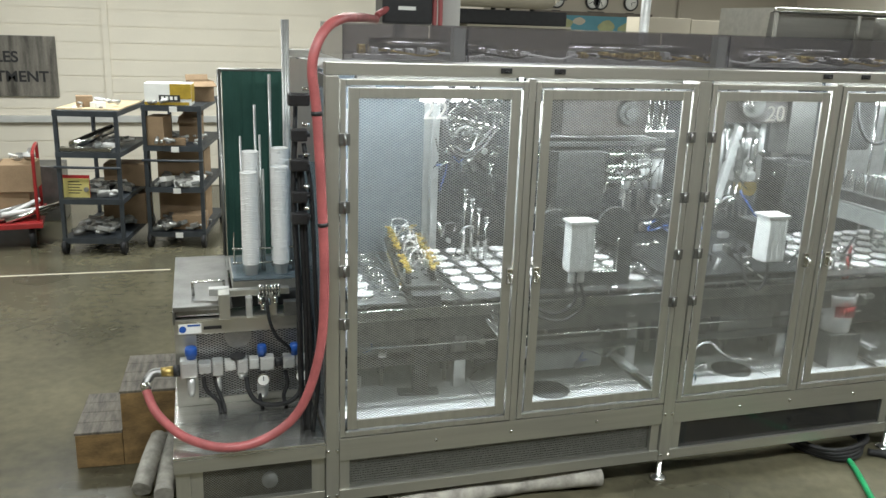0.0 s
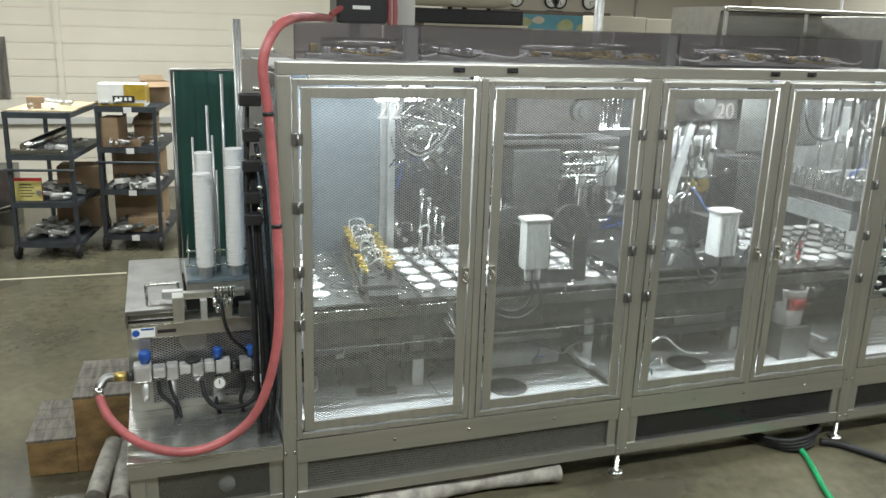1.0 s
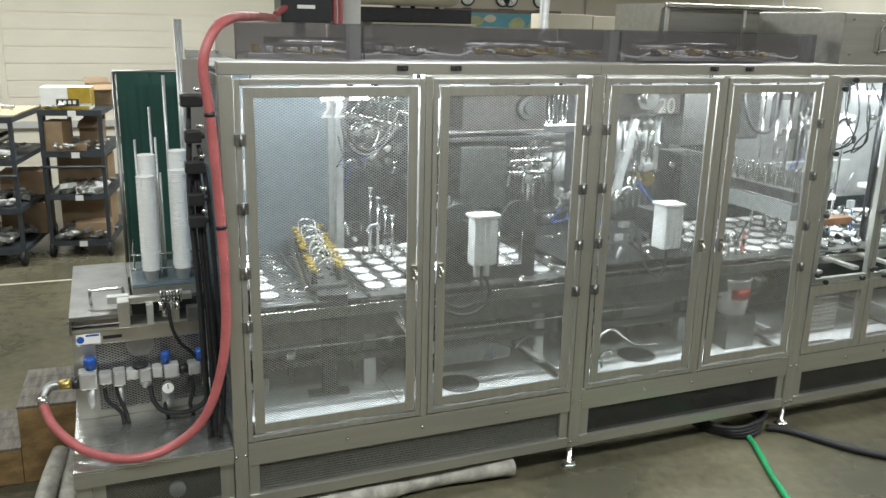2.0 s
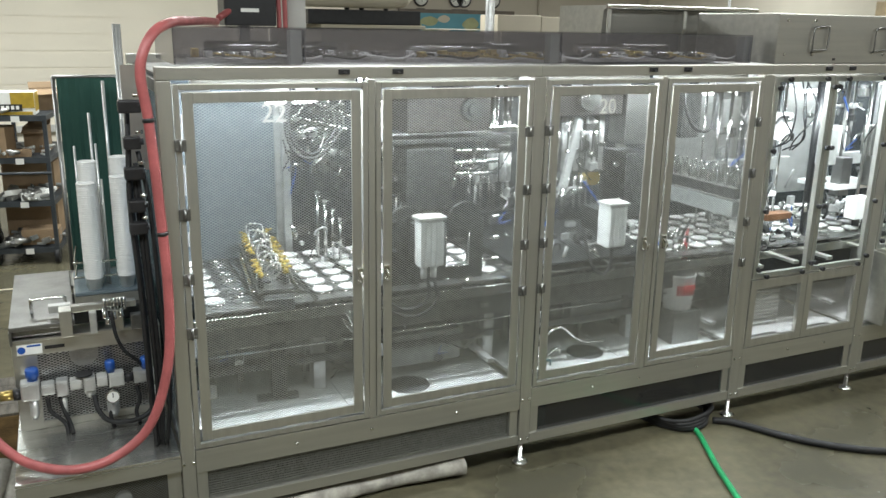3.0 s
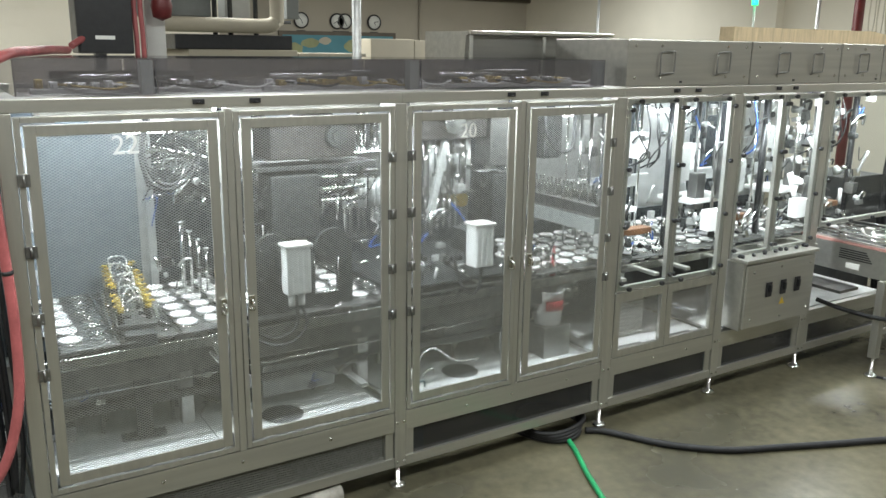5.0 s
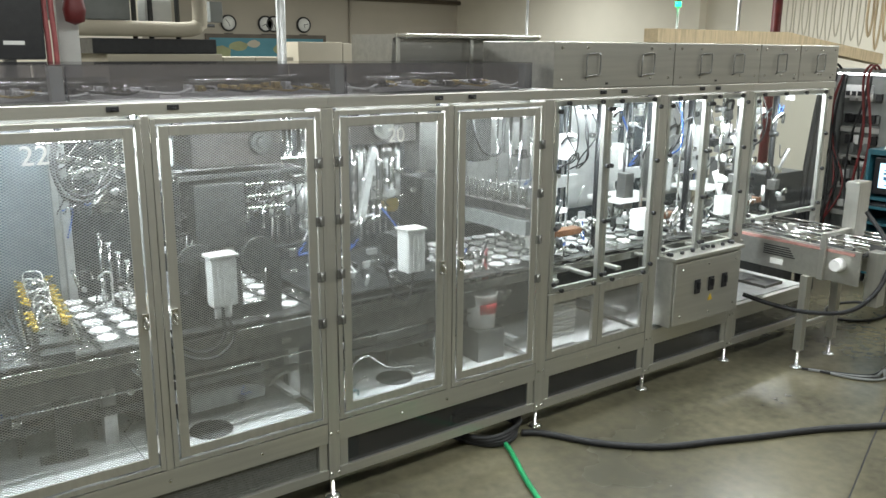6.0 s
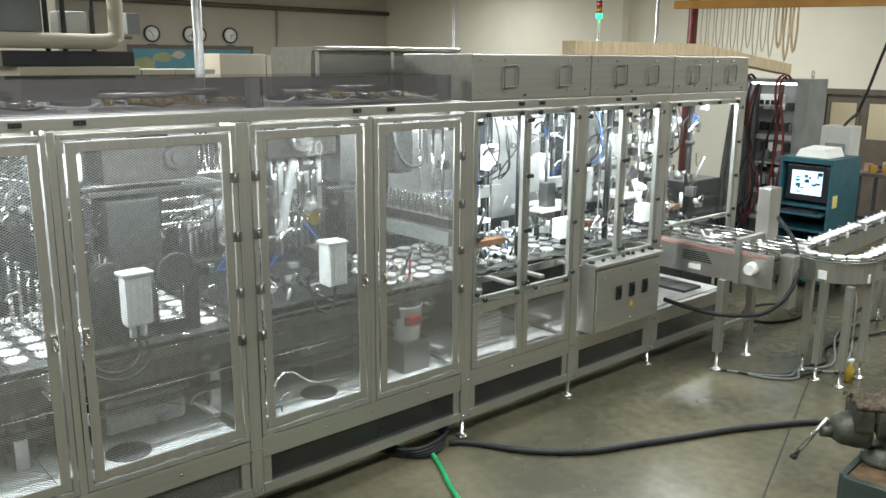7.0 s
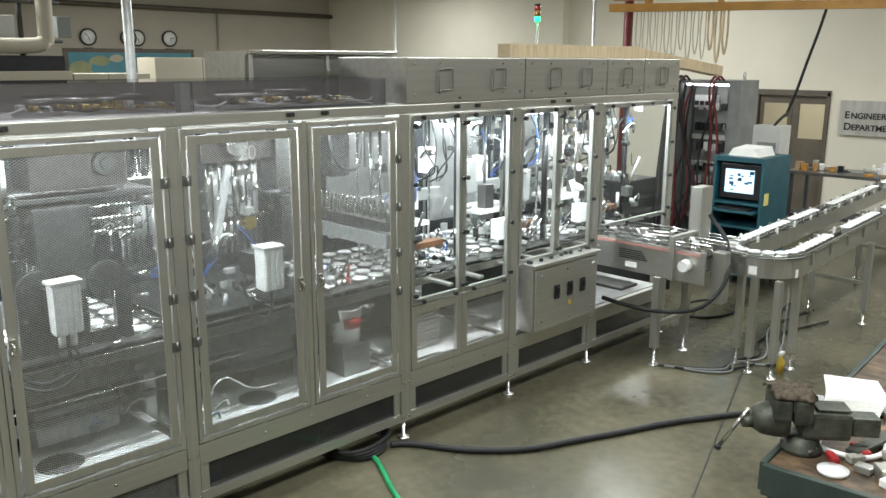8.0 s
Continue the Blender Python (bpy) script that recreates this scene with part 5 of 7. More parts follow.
bm = bmesh.new()
boxm(bm, pose(1.90, 0.30, 0.001), 0.16, 0.12, 0.28, 0.02)
solid("teal_canister", bm, TEAL, "teal plastic canister under the machine", "canister")

# green screen behind the infeed
gs = thing("welding_screen", "dark green fabric screen on a thin frame", "screen")
bm = bmesh.new()
n = 40
rows = []
for i in range(n + 1):
    x = -0.33 + 0.75 * i / n
    d = 0.012 * math.sin(i * 0.9) + 0.008 * math.sin(i * 2.3)
    rows.append([bm.verts.new((x, 1.75 + d, 0.10)), bm.verts.new((x, 1.75 + d * 0.4, 1.885)), bm.verts.new((x, 1.756 + d * 0.4, 1.885)), bm.verts.new((x, 1.756 + d, 0.10))])
for a, b_ in zip(rows, rows[1:]):
    for k in range(4):
        bm.faces.new((a[k], a[(k + 1) % 4], b_[(k + 1) % 4], b_[k]))
part("fabric", bm, GREENCLOTH, gs)
pcyl("frame_tube", (-0.35, 1.77, 1.89), (0.44, 1.77, 1.89), 0.012, STEEL_D, gs)
for x in (-0.345, 0.435):
    pcyl("frame_tube", (x, 1.77, 0.0), (x, 1.77, 1.89), 0.012, STEEL_D, gs)

# ---- outfeed ----
out = thing("outfeed_conveyor", "steel outfeed conveyor leaving the machine", "conveyor")
pbox("side_panel", 5.33, 5.345, -0.74, 0.35, 0.70, 0.94, STEEL_H, out, 0.003)
pbox("side_panel", 5.785, 5.80, -0.74, 0.35, 0.70, 0.94, STEEL_H, out, 0.003)
pbox("belt", 5.36, 5.77, -0.74, 0.6, 0.90, 0.915, DARK, out)
pbox("pink_strip", 5.322, 5.329, -0.70, 0.30, 0.905, 0.925, mat("faded_pink", (0.42, 0.22, 0.19), 0.5), out)
for k in range(5):
    pbox("vent_slit", 5.324, 5.3295, -0.27 + 0.012 * k, -0.02, 0.80 + k * 0.016, 0.807 + k * 0.016, BLACKP, out)
pbox("tag", 5.324, 5.3295, -0.18, -0.08, 0.735, 0.775, PAPER, out)
for x in (5.345, 5.56, 5.785):
    for z in (0.965, 0.99):
        pcyl("guide_rail", (x, -0.78, z), (x, 0.45, z), 0.008, SHINY, out)
for k in range(10):
    y = -0.70 + k * 0.12
    b = bmesh.new()
    boxm(b, pose(5.40 + 0.07 * (k % 3), y, 0.917, 0, 0, 20 * k), 0.06, 0.05, 0.05 + 0.02 * (k % 3), 0.005)
    cyl(b, (5.45 + 0.06 * (k % 4), y, 0.93), (5.45 + 0.06 * (k % 4), y + 0.05, 1.0), 0.012, seg=8)
    part("guide_clamp", b, (SHINY, ALU, STEEL)[k % 3], out)
pbox("gantry", 5.30, 5.84, -0.50, -0.46, 1.00, 1.03, STEEL, out, 0.003)
pbox("gantry_leg", 5.30, 5.329, -0.50, -0.46, 0.70, 1.00, STEEL, out, 0.003)
pbox("sensor_column", 5.64, 5.80, -0.52, -0.42, 0.96, 1.36, STEEL, out, 0.006, "tall steel sensor column")
pcyl("white_motor", (5.33, -0.60, 0.83), (5.26, -0.60, 0.83), 0.05, WHITEP, out, 0.04)
for x, y in ((5.33, -0.37), (5.79, -0.36)):
    pbox("leg", x - 0.028, x + 0.028, y - 0.028, y + 0.028, 0.14, 0.70, STEEL, out, 0.003)
    foot(x, y, out)
pbox("brace", 5.36, 5.76, -0.375, -0.345, 0.30, 0.335, STEEL, out, 0.003)
pbox("control_box", 5.42, 5.52, -0.84, -0.742, 0.56, 0.94, STEEL, out, 0.006)
for y0, y1 in ((-0.70, -0.40), (-0.2, 0.1)):
    pbox("tray", 5.1, 5.32, y0 + 0.5, y1 + 0.62, 0.60, 0.62, STEEL_D, out)
# U-shaped cup conveyor
uconv = thing("cup_conveyor", "U-shaped steel cup conveyor with guide rails", "conveyor")


def u_path(off=0.0, n=14):
    """The track's middle line: along the inner lane, round the bend and out along the outer lane."""
    yi, yo, xb = -0.66, -1.13, 5.95
    c, r = (yi + yo) / 2, (yi - yo) / 2 + off
    ang = 0.075
    pts = [(12.4, yi + off + ang * (12.4 - xb), 0)]
    pts += [(xb + (12.4 - xb) * k / 10, yi + off + ang * (12.4 - xb) * k / 10, 0) for k in range(9, 0, -1)]
    pts += [(xb - r * math.sin(math.pi * k / n), c + r * math.cos(math.pi * k / n), 0) for k in range(n + 1)]
    pts += [(xb + (12.4 - xb) * k / 10, yo - off + ang * (12.4 - xb) * k / 10, 0) for k in range(1, 11)]
    return [Vector(p) for p in pts]


def ribbon(bm, a, b, z0, z1):
    va = [[bm.verts.new((p.x, p.y, z)) for z in (z0, z1)] for p in a]
    vb = [[bm.verts.new((p.x, p.y, z)) for z in (z0, z1)] for p in b]
    for i in range(len(a) - 1):
        for q in ((va[i][0], va[i + 1][0], va[i + 1][1], va[i][1]), (vb[i][0], vb[i][1], vb[i + 1][1], vb[i + 1][0]), (va[i][1], va[i + 1][1], vb[i + 1][1], vb[i][1]), (va[i][0], vb[i][0], vb[i + 1][0], va[i + 1][0])):
            bm.faces.new(q)


for nm, a, b_, z0, z1, m_ in (("side_plate", 0.062, 0.052, 0.745, 0.885, STEEL), ("side_plate", -0.062, -0.052, 0.745, 0.885, STEEL), ("chain", -0.05, 0.05, 0.845, 0.862, DARK)):
    bm = bmesh.new()
    ribbon(bm, u_path(a), u_path(b_), z0, z1)
    part(nm, bm, m_, uconv)
for off in (0.066, -0.066):
    for z in (0.915,):
        bm = bmesh.new()
        tube(bm, [p + Vector((0, 0, z)) for p in u_path(off)], 0.006, 8, 1, smooth=False)
        part("guide_rail", bm, SHINY, uconv)
bm = bmesh.new()
tube(bm, [p + Vector((0, 0, 0.895)) for p in u_path(0.07)], 0.007, 6, 1, smooth=False)
part("wear_strip", bm, STEEL_D, uconv)
LEGS = [(5.69, -0.957), (5.82, -0.795), (5.684, -1.139), (5.98, -1.15), (7.59, -0.643), (7.55, -1.132), (9.2, -0.50), (9.2, -0.95), (10.8, -0.38), (10.8, -0.83)]
for k, (x, y) in enumerate(LEGS):
    pbox("leg", x - 0.025, x + 0.025, y - 0.025, y + 0.025, 0.13, 0.746, STEEL, uconv, 0.003)
    foot(x, y, uconv)
pbox("leg_brace", 7.55, 7.58, -1.10, -0.67, 0.36, 0.39, STEEL, uconv)
pbox("leg_brace", 9.185, 9.215, -0.92, -0.53, 0.36, 0.39, STEEL, uconv)
pbox("tag", 5.60, 5.608, -1.0, -0.94, 0.78, 0.84, PAPER, uconv)
pbox("tag", 5.80, 5.84, -1.203, -1.199, 0.76, 0.82, PAPER, uconv)
for k in range(30):
    x = 6.0 + k * 0.21
    for y in (-0.592, -0.735, -1.068):
        yy = y + 0.075 * (x - 5.95)
        pbox("rail_clip", x, x + 0.018, yy - 0.008, yy + 0.008, 0.886, 0.935, WHITEP if k % 2 else STEEL_D, uconv)
for k in range(12):
    x = 6.1 + k * 0.45
    pbox("rail_bracket", x, x + 0.02, -1.205 + 0.075 * (x - 5.95), -1.185 + 0.075 * (x - 5.95), 0.80, 0.915, SHINY, uconv)
path = u_path()
seg = [(a, b_) for a, b_ in zip(path, path[1:])]
cupn = 0
gap_at = [(2.2, 2.5), (4.2, 4.6), (5.2, 5.35), (8.0, 8.4), (9.4, 9.7), (11.4, 11.8)]
pos = 0.0
total = sum((b_ - a).length for a, b_ in seg)
while pos < total - 0.1:
    s = pos
    for a, b_ in seg:
        l = (b_ - a).length
        if s <= l:
            p = a.lerp(b_, s / l)
            break
        s -= l
    if not any(g0 < pos < g1 for g0, g1 in gap_at):
        cu = new("cup", stack_me)
        cu.matrix_world = pose(p.x, p.y, 0.8635, 0, 0, 40 * cupn) @ Matrix.Diagonal((1.12, 1.12, 1.12, 1))
        tagged(cu, "white plastic cup riding on the conveyor", "cup", "cups on the conveyor")
        cupn += 1
    pos += 0.098

# ---- computer cabinet, electrical cabinet ----
pc = thing("computer_cabinet", "teal steel computer cabinet with lit monitor", "computer cabinet", m=pose(8.0, 0.62, 0, 0, 0, 0))
W, D, H = 0.54, 0.62, 1.335
pbox("side_panel", 0.0, D, -0.03, 0.0, 0.09, H, TEAL, pc, 0.004)
pbox("side_panel", 0.0, D, -W, -W + 0.03, 0.09, H, TEAL, pc, 0.004)
pbox("back_panel", D - 0.03, D, -W + 0.031, -0.031, 0.09, H, TEAL, pc)
pbox("top_panel", 0.0, D - 0.031, -W + 0.031, -0.031, H - 0.05, H - 0.001, TEAL, pc)
for z in (0.10, 0.36, 0.60, 0.845):
    pbox("shelf", 0.01, D - 0.031, -W + 0.031, -0.031, z, z + 0.025, TEAL, pc)
pbox("keyboard_shelf", -0.10, 0.30, -W + 0.04, -0.04, 0.775, 0.80, TEAL, pc, 0.004)
pbox("keyboard", -0.08, 0.06, -W + 0.10, -0.10, 0.801, 0.82, BLACKP, pc, 0.004)
pbox("monitor", 0.05, 0.30, -W + 0.055, -0.055, 0.90, 1.26, BLACKP, pc, 0.012)
pbox("screen", 0.043, 0.0495, -W + 0.115, -0.115, 0.965, 1.205, SCREEN, pc, 0.0, "lit monitor screen")
rng = random.Random(11)
for k in range(16):
    y = -0.14 - rng.random() * 0.24
    z = 0.985 + rng.random() * 0.18
    pbox("screen_block", 0.0405, 0.0425, y - 0.02 - 0.03 * rng.random(), y, z, z + 0.01 + 0.03 * rng.random(), SCREEND, pc)
bm = bmesh.new()
v = [bm.verts.new(p) for p in ((0.10, -0.10, H), (0.45, -0.10, H), (0.45, -0.44, H), (0.10, -0.44, H), (0.15, -0.12, H + 0.07), (0.45, -0.12, H + 0.09), (0.45, -0.40, H + 0.09), (0.15, -0.34, H + 0.07))]
for q in ((3, 2, 1, 0), (4, 5, 6, 7), (0, 1, 5, 4), (1, 2, 6, 5), (2, 3, 7, 6), (3, 0, 4, 7)):
    bm.faces.new([v[i] for i in q])
part("paper_sheaf", bm, PAPER, pc)
pbox("paper_tag", 0.05, 0.14, -W - 0.008, -W - 0.001, 0.86, 0.98, YPAPER, pc)
for x in (0.06, D - 0.06):
    for y in (-0.06, -W + 0.06):
        pcyl("caster", (x, y - 0.015, 0.045), (x, y + 0.015, 0.045), 0.045, BLACK, pc)
ec = thing("electrical_cabinet", "open grey electrical cabinet full of wiring", "electrical cabinet", m=pose(1.9, 1.07, -0.05))
bm = bmesh.new()
box(bm, 7.3, 7.75, -0.10, 0.05, 0.05, 2.12, 0.004)
box(bm, 7.3, 7.75, 0.70, 0.74, 0.05, 2.12, 0.004)
box(bm, 7.72, 7.75, 0.05, 0.70, 0.05, 2.12)
box(bm, 7.3, 7.75, 0.051, 0.699, 2.08, 2.119)
box(bm, 7.3, 7.75, 0.051, 0.699, 0.05, 0.1)
part("body", bm, GREYBOX, ec)
pbox("back_plate", 7.68, 7.70, 0.08, 0.67, 0.15, 2.04, GREYBOX, ec)
pbox("lamp_strip", 7.40, 7.44, 0.10, 0.65, 2.050, 2.07, GLOW, ec, 0.0, "lit strip lamp")
pbox("relay_block", 7.60, 7.68, 0.35, 0.64, 1.78, 1.93, WHITEP, ec, 0.006)
for k in range(4):
    pbox("relay", 7.575, 7.60, 0.37 + k * 0.07, 0.41 + k * 0.07, 1.81, 1.86, BLACKP, ec)
for k in range(4):
    pbox("wire_duct", 7.62, 7.68, 0.10, 0.66, 0.4 + k * 0.33, 0.46 + k * 0.33, LTGREY, ec, 0.004)
for k in range(10):
    pbox("contactor", 7.60, 7.68, 0.10 + k * 0.052, 0.145 + k * 0.052, 1.50 - 0.33 * (k % 3), 1.60 - 0.33 * (k % 3), (BLACKP, GREYBOX, WHITEP)[k % 3], ec, 0.003)
rng = random.Random(13)
for k in range(9):
    y = 0.50 + rng.random() * 0.18 if k < 7 else 0.24 + 0.03 * k - 0.2
    ptube("wire", [(7.40, y, 2.06), (7.34, y + rng.uniform(-.1, .1), 1.7), (7.36, y + rng.uniform(-.15, .15), 1.3), (7.3, y + rng.uniform(-.2, .2), 0.8), (7.25, y + rng.uniform(-.1, .3), 0.3)], 0.010 + 0.006 * rng.random(), rng.choice((BLACK, BLACK, DARKRED, BLACK)), ec, 6, 5)
for k in range(5):
    for j in range(6):
        pbox("terminal", 7.62, 7.679, 0.12 + k * 0.10, 0.19 + k * 0.10, 0.50 + j * 0.25, 0.58 + j * 0.25 + 0.03 * rng.random(), rng.choice((BLACKP, LTGREY, WHITEP, GREYBOX, BLACKP)), ec, 0.003)
for k in range(5):
    y = (0.12, 0.17, 0.56, 0.62, 0.66)[k]
    ptube("cable", [(7.32, y, 2.11), (7.22, y + 0.02, 2.16), (7.16, y + 0.05, 2.0), (7.20, y + rng.uniform(-.04, .04), 1.4), (7.2, y + rng.uniform(-.08, .1), 0.7), (7.22, y, 0.1)], 0.014, (DARKRED, DARKRED, BLACK)[k % 3], ec, 7, 5)
pbox("eye_bolt", 7.50, 7.53, -0.04, -0.01, 2.12, 2.15, STEEL, ec)
bm = bmesh.new()
tube(bm, [(7.515 + 0.03 * math.cos(a), -0.025, 2.18 + 0.03 * math.sin(a)) for a in [i * math.pi / 6 for i in range(13)]], 0.007, 6, 2)
part("eye_ring", bm, STEEL, ec)
for k, y in enumerate((0.9, 1.05, 1.2)):
    bm = bmesh.new()
    tube(bm, [(7.15 + 0.05 * k, 0.62 + 0.05 * k, 2.1), (7.17, 0.63 + 0.05 * k, 1.6), (7.12, 0.62 + 0.06 * k, 0.9), (7.2, 0.62 + 0.06 * k, 0.05)], 0.032, 10, 5)
    solid("black_cable", bm, BLACK, "thick black cable bundle hanging by the machine end", "cable", "machine end cables")
# Plain dark block standing in for a dark area behind the outfeed.
bm = bmesh.new()
box(bm, 6.55, 7.1, 0.75, 1.25, 0.001, 1.18, 0.01)
solid("dark_cabinet", bm, DARK, "plain dark block filling a dark area behind the outfeed", "cabinet")
pr = thing("printer_case", "beige computer case standing behind the cabinet", "computer case")
pbox("stand", 8.9, 9.15, 0.35, 0.62, 0.001, 1.15, GREYBOX, pr, 0.006)
pbox("case", 8.88, 9.15, 0.33, 0.64, 1.151, 1.60, LTGREY, pr, 0.01)
pbox("front", 8.872, 8.879, 0.37, 0.58, 1.20, 1.42, GREYBOX, pr)
bm = bmesh.new()
tube(bm, [(8.9, 0.48, 1.45), (8.95, 0.42, 1.62), (9.15, 0.40, 1.72), (9.4, 0.505, 1.70), (9.4, 0.42, 1.95), (9.4, 0.345, 2.222), (9.4, 0.157, 2.934), (9.4, 0.0, 3.94)], 0.016, 8, 8)
solid("drop_cable", bm, BLACK, "black cable dropping from the ceiling", "cable")

# ---- floor cables, drum ----
bm = bmesh.new()
tube(bm, [(2.95, -0.02, 0.02), (3.05, -0.10, 0.02), (3.238, -0.40, 0.02), (3.49, -0.63, 0.02), (3.80, -0.77, 0.02), (4.101, -0.90, 0.02), (4.42, -1.03, 0.02), (4.677, -1.166, 0.02), (4.971, -1.352, 0.02), (5.4, -1.8, 0.02), (6.0, -2.6, 0.02)], 0.02, 10, 8)
solid("floor_cable", bm, BLACK, "thick black power cable across the floor", "cable")
bm = bmesh.new()
tube(bm, [(2.80, 0.02, 0.02), (2.77, -0.10, 0.016), (2.70, -0.25, 0.016), (2.582, -0.485, 0.016), (2.42, -0.9, 0.016), (2.3, -1.5, 0.016)], 0.015, 10, 8)
solid("garden_hose", bm, GREENHOSE, "green water hose leading out from the coil", "hose")
bm = bmesh.new()
pts = []
for i in range(66):
    a = i * 0.42
    rr = 0.19 + 0.015 * math.sin(i * 1.3)
    pts.append((2.80 + rr * 1.1 * math.cos(a), 0.14 + rr * math.sin(a), 0.02 + 0.016 * (i // 15)))
tube(bm, pts, 0.014, 8, 2)
solid("hose_coil", bm, BLACK, "coiled black hose under the machine", "hose coil")
for k, pts in enumerate(([(5.15, 0.0, 0.50), (5.28, -0.15, 0.44), (5.30, -0.45, 0.45), (5.30, -0.75, 0.55), (5.45, -0.85, 0.75), (5.62, -0.75, 0.98), (5.70, -0.56, 1.15)], )):
    bm = bmesh.new()
    tube(bm, pts, 0.016, 10, 8)
    solid("power_cable", bm, BLACK, "black cable hanging along the outfeed", "cable")
rng = random.Random(17)
for k in range(4):
    pts = [(5.32 + 0.02 * k, -0.42 - 0.03 * k, 0.012), (5.45, -0.62 - 0.04 * k, 0.012), (5.6, -0.78 - 0.03 * k, 0.012), (5.85 + rng.uniform(-.1, .1), -0.85 + rng.uniform(-.1, .1), 0.012), (6.1, -0.95 + rng.uniform(-.1, .1), 0.012), (6.5 + 0.4 * k, -0.7 + 0.1 * k, 0.012), (7.4 + 0.3 * k, -0.9 + 0.25 * k, 0.012)]
    bm = bmesh.new()
    tube(bm, pts, 0.009, 8, 7)
    solid("floor_wire", bm, GREYBOX if k % 2 else BLACK, "thin grey wire lying under the conveyor", "cable", "floor wires")
bm = bmesh.new()
tube(bm, [(7.0 + 0.35 * math.cos(a), 0.05 + 0.22 * math.sin(a), 0.013) for a in [i * 0.4 for i in range(15)]], 0.012, 8, 4)
solid("floor_wire", bm, BLACK, "black cable loop on the floor", "cable", "floor wires")
bot = thing("spray_bottle", "small yellow spray bottle standing by a leg", "bottle", m=pose(5.86, -1.13, 0.0))
bm = bmesh.new()
lathe(bm, [(0.0, 0.0), (0.03, 0.0), (0.03, 0.09), (0.015, 0.12), (0.012, 0.14), (0.0, 0.14)], seg=14)
part("body", bm, YELLOWP, bot)
pbox("trigger", -0.02, 0.04, -0.012, 0.012, 0.141, 0.165, WHITEP, bot, 0.004)

# ---- bench with vise ----
BENCHWOOD = mat("oily_bench_wood", (0.15, 0.095, 0.05), 0.6, 0, 0.35, 9, 0.25, 60, (2, 1, 1))
bench = thing("workbench", "dark green steel workbench with a cluttered wooden top", "workbench", m=pose(2.57, -2.43, 0, 0, 0, 5))
pbox("wood_top", 0.03, 1.90, -0.82, -0.005, 0.875, 0.905, BENCHWOOD, bench, 0.004)
pbox("front_rail", 0.0, 0.028, -0.83, 0.0, 0.80, 0.912, DKGREEN, bench, 0.004)
pbox("side_rail", 0.03, 1.90, -0.004, 0.02, 0.80, 0.91, DKGREEN, bench, 0.004)
pbox("far_rail", 0.03, 1.90, -0.85, -0.822, 0.80, 0.91, DKGREEN, bench, 0.004)
for x in (0.05, 1.84):
    for y in (-0.78, -0.05):
        pbox("leg", x - 0.03, x + 0.03, y - 0.03, y + 0.03, 0.0, 0.80, DKGREEN, bench, 0.003)
pbox("stretcher", 0.08, 1.81, -0.43, -0.39, 0.2, 0.26, DKGREEN, bench)
vise = thing("bench_vise", "dark cast iron bench vise with chrome handle", "vise", m=pose(2.80, -2.47, 0.906, 0, 0, -52))
bm = bmesh.new()
lathe(bm, [(0.0, 0.0), (0.072, 0.0), (0.072, 0.016), (0.060, 0.03), (0.055, 0.06), (0.0, 0.06)], seg=24)
part("swivel_base", bm, VISEM, vise)
bm = bmesh.new()
box(bm, -0.02, 0.15, -0.058, 0.058, 0.061, 0.165, 0.018)
box(bm, -0.055, 0.01, -0.075, 0.075, 0.12, 0.215, 0.014)
part("fixed_body", bm, VISEM, vise)
pbox("anvil_pad", 0.03, 0.145, -0.045, 0.045, 0.166, 0.176, VISEM, vise, 0.004)
bm = bmesh.new()
box(bm, -0.125, -0.062, -0.075, 0.075, 0.13, 0.215, 0.014)
lathe(bm, [(0.0, -0.120), (0.040, -0.118), (0.058, -0.09), (0.066, -0.04), (0.066, 0.0), (0.0, 0.0)], seg=18)
for v in bm.verts:
    if v.co.z < 0.05:
        v.co = Vector((-0.062 + v.co.z, v.co.x, 0.115 + v.co.y))
part("moving_jaw", bm, VISEM, vise)
for x in (-0.060, -0.0575):
    pbox("jaw_plate", x, x + 0.002, -0.07, 0.07, 0.17, 0.214, STEEL_D, vise)
pbox("slide", 0.151, 0.25, -0.038, 0.038, 0.075, 0.145, VISEM, vise, 0.006)
for a_ in (40, 160, 280):
    x, y = 0.064 * math.cos(math.radians(a_)), 0.064 * math.sin(math.radians(a_))
    pcyl("base_bolt", (x, y, 0.016), (x, y, 0.028), 0.011, STEEL_D, vise, seg=6)
pcyl("screw_head", (-0.176, 0.0, 0.10), (-0.215, 0.0, 0.10), 0.024, VISEM, vise)
pcyl("handle_bar", (-0.200, -0.012, 0.15), (-0.285, 0.016, -0.01), 0.008, SHINY, vise, label="chrome handle bar")
pcyl("bar_end", (-0.284, 0.0155, -0.008), (-0.292, 0.018, -0.024), 0.012, BLACKP, vise)
bm = bmesh.new()
n = 14
grid = [[None] * (n + 1) for _ in range(n + 1)]
for i in range(n + 1):
    for j in range(n + 1):
        u, w = i / n - 0.5, j / n - 0.5
        z = 0.224 + 0.030 * abs(noise.noise(Vector((u * 7, w * 7, 1.3)))) + 0.012 * noise.noise(Vector((u * 16, w * 16, 4.0))) - 0.10 * max(0.0, abs(w) - 0.36) - 0.08 * max(0.0, abs(u) - 0.40)
        grid[i][j] = bm.verts.new((u * 0.15 * (1 + 0.2 * noise.noise(Vector((w * 4, 0, 9)))) - 0.055, w * 0.15 * (1 + 0.25 * noise.noise(Vector((u * 5, 2, 0)))), z))
for i in range(n):
    for j in range(n):
        bm.faces.new((grid[i][j], grid[i + 1][j], grid[i + 1][j + 1], grid[i][j + 1])).smooth = True
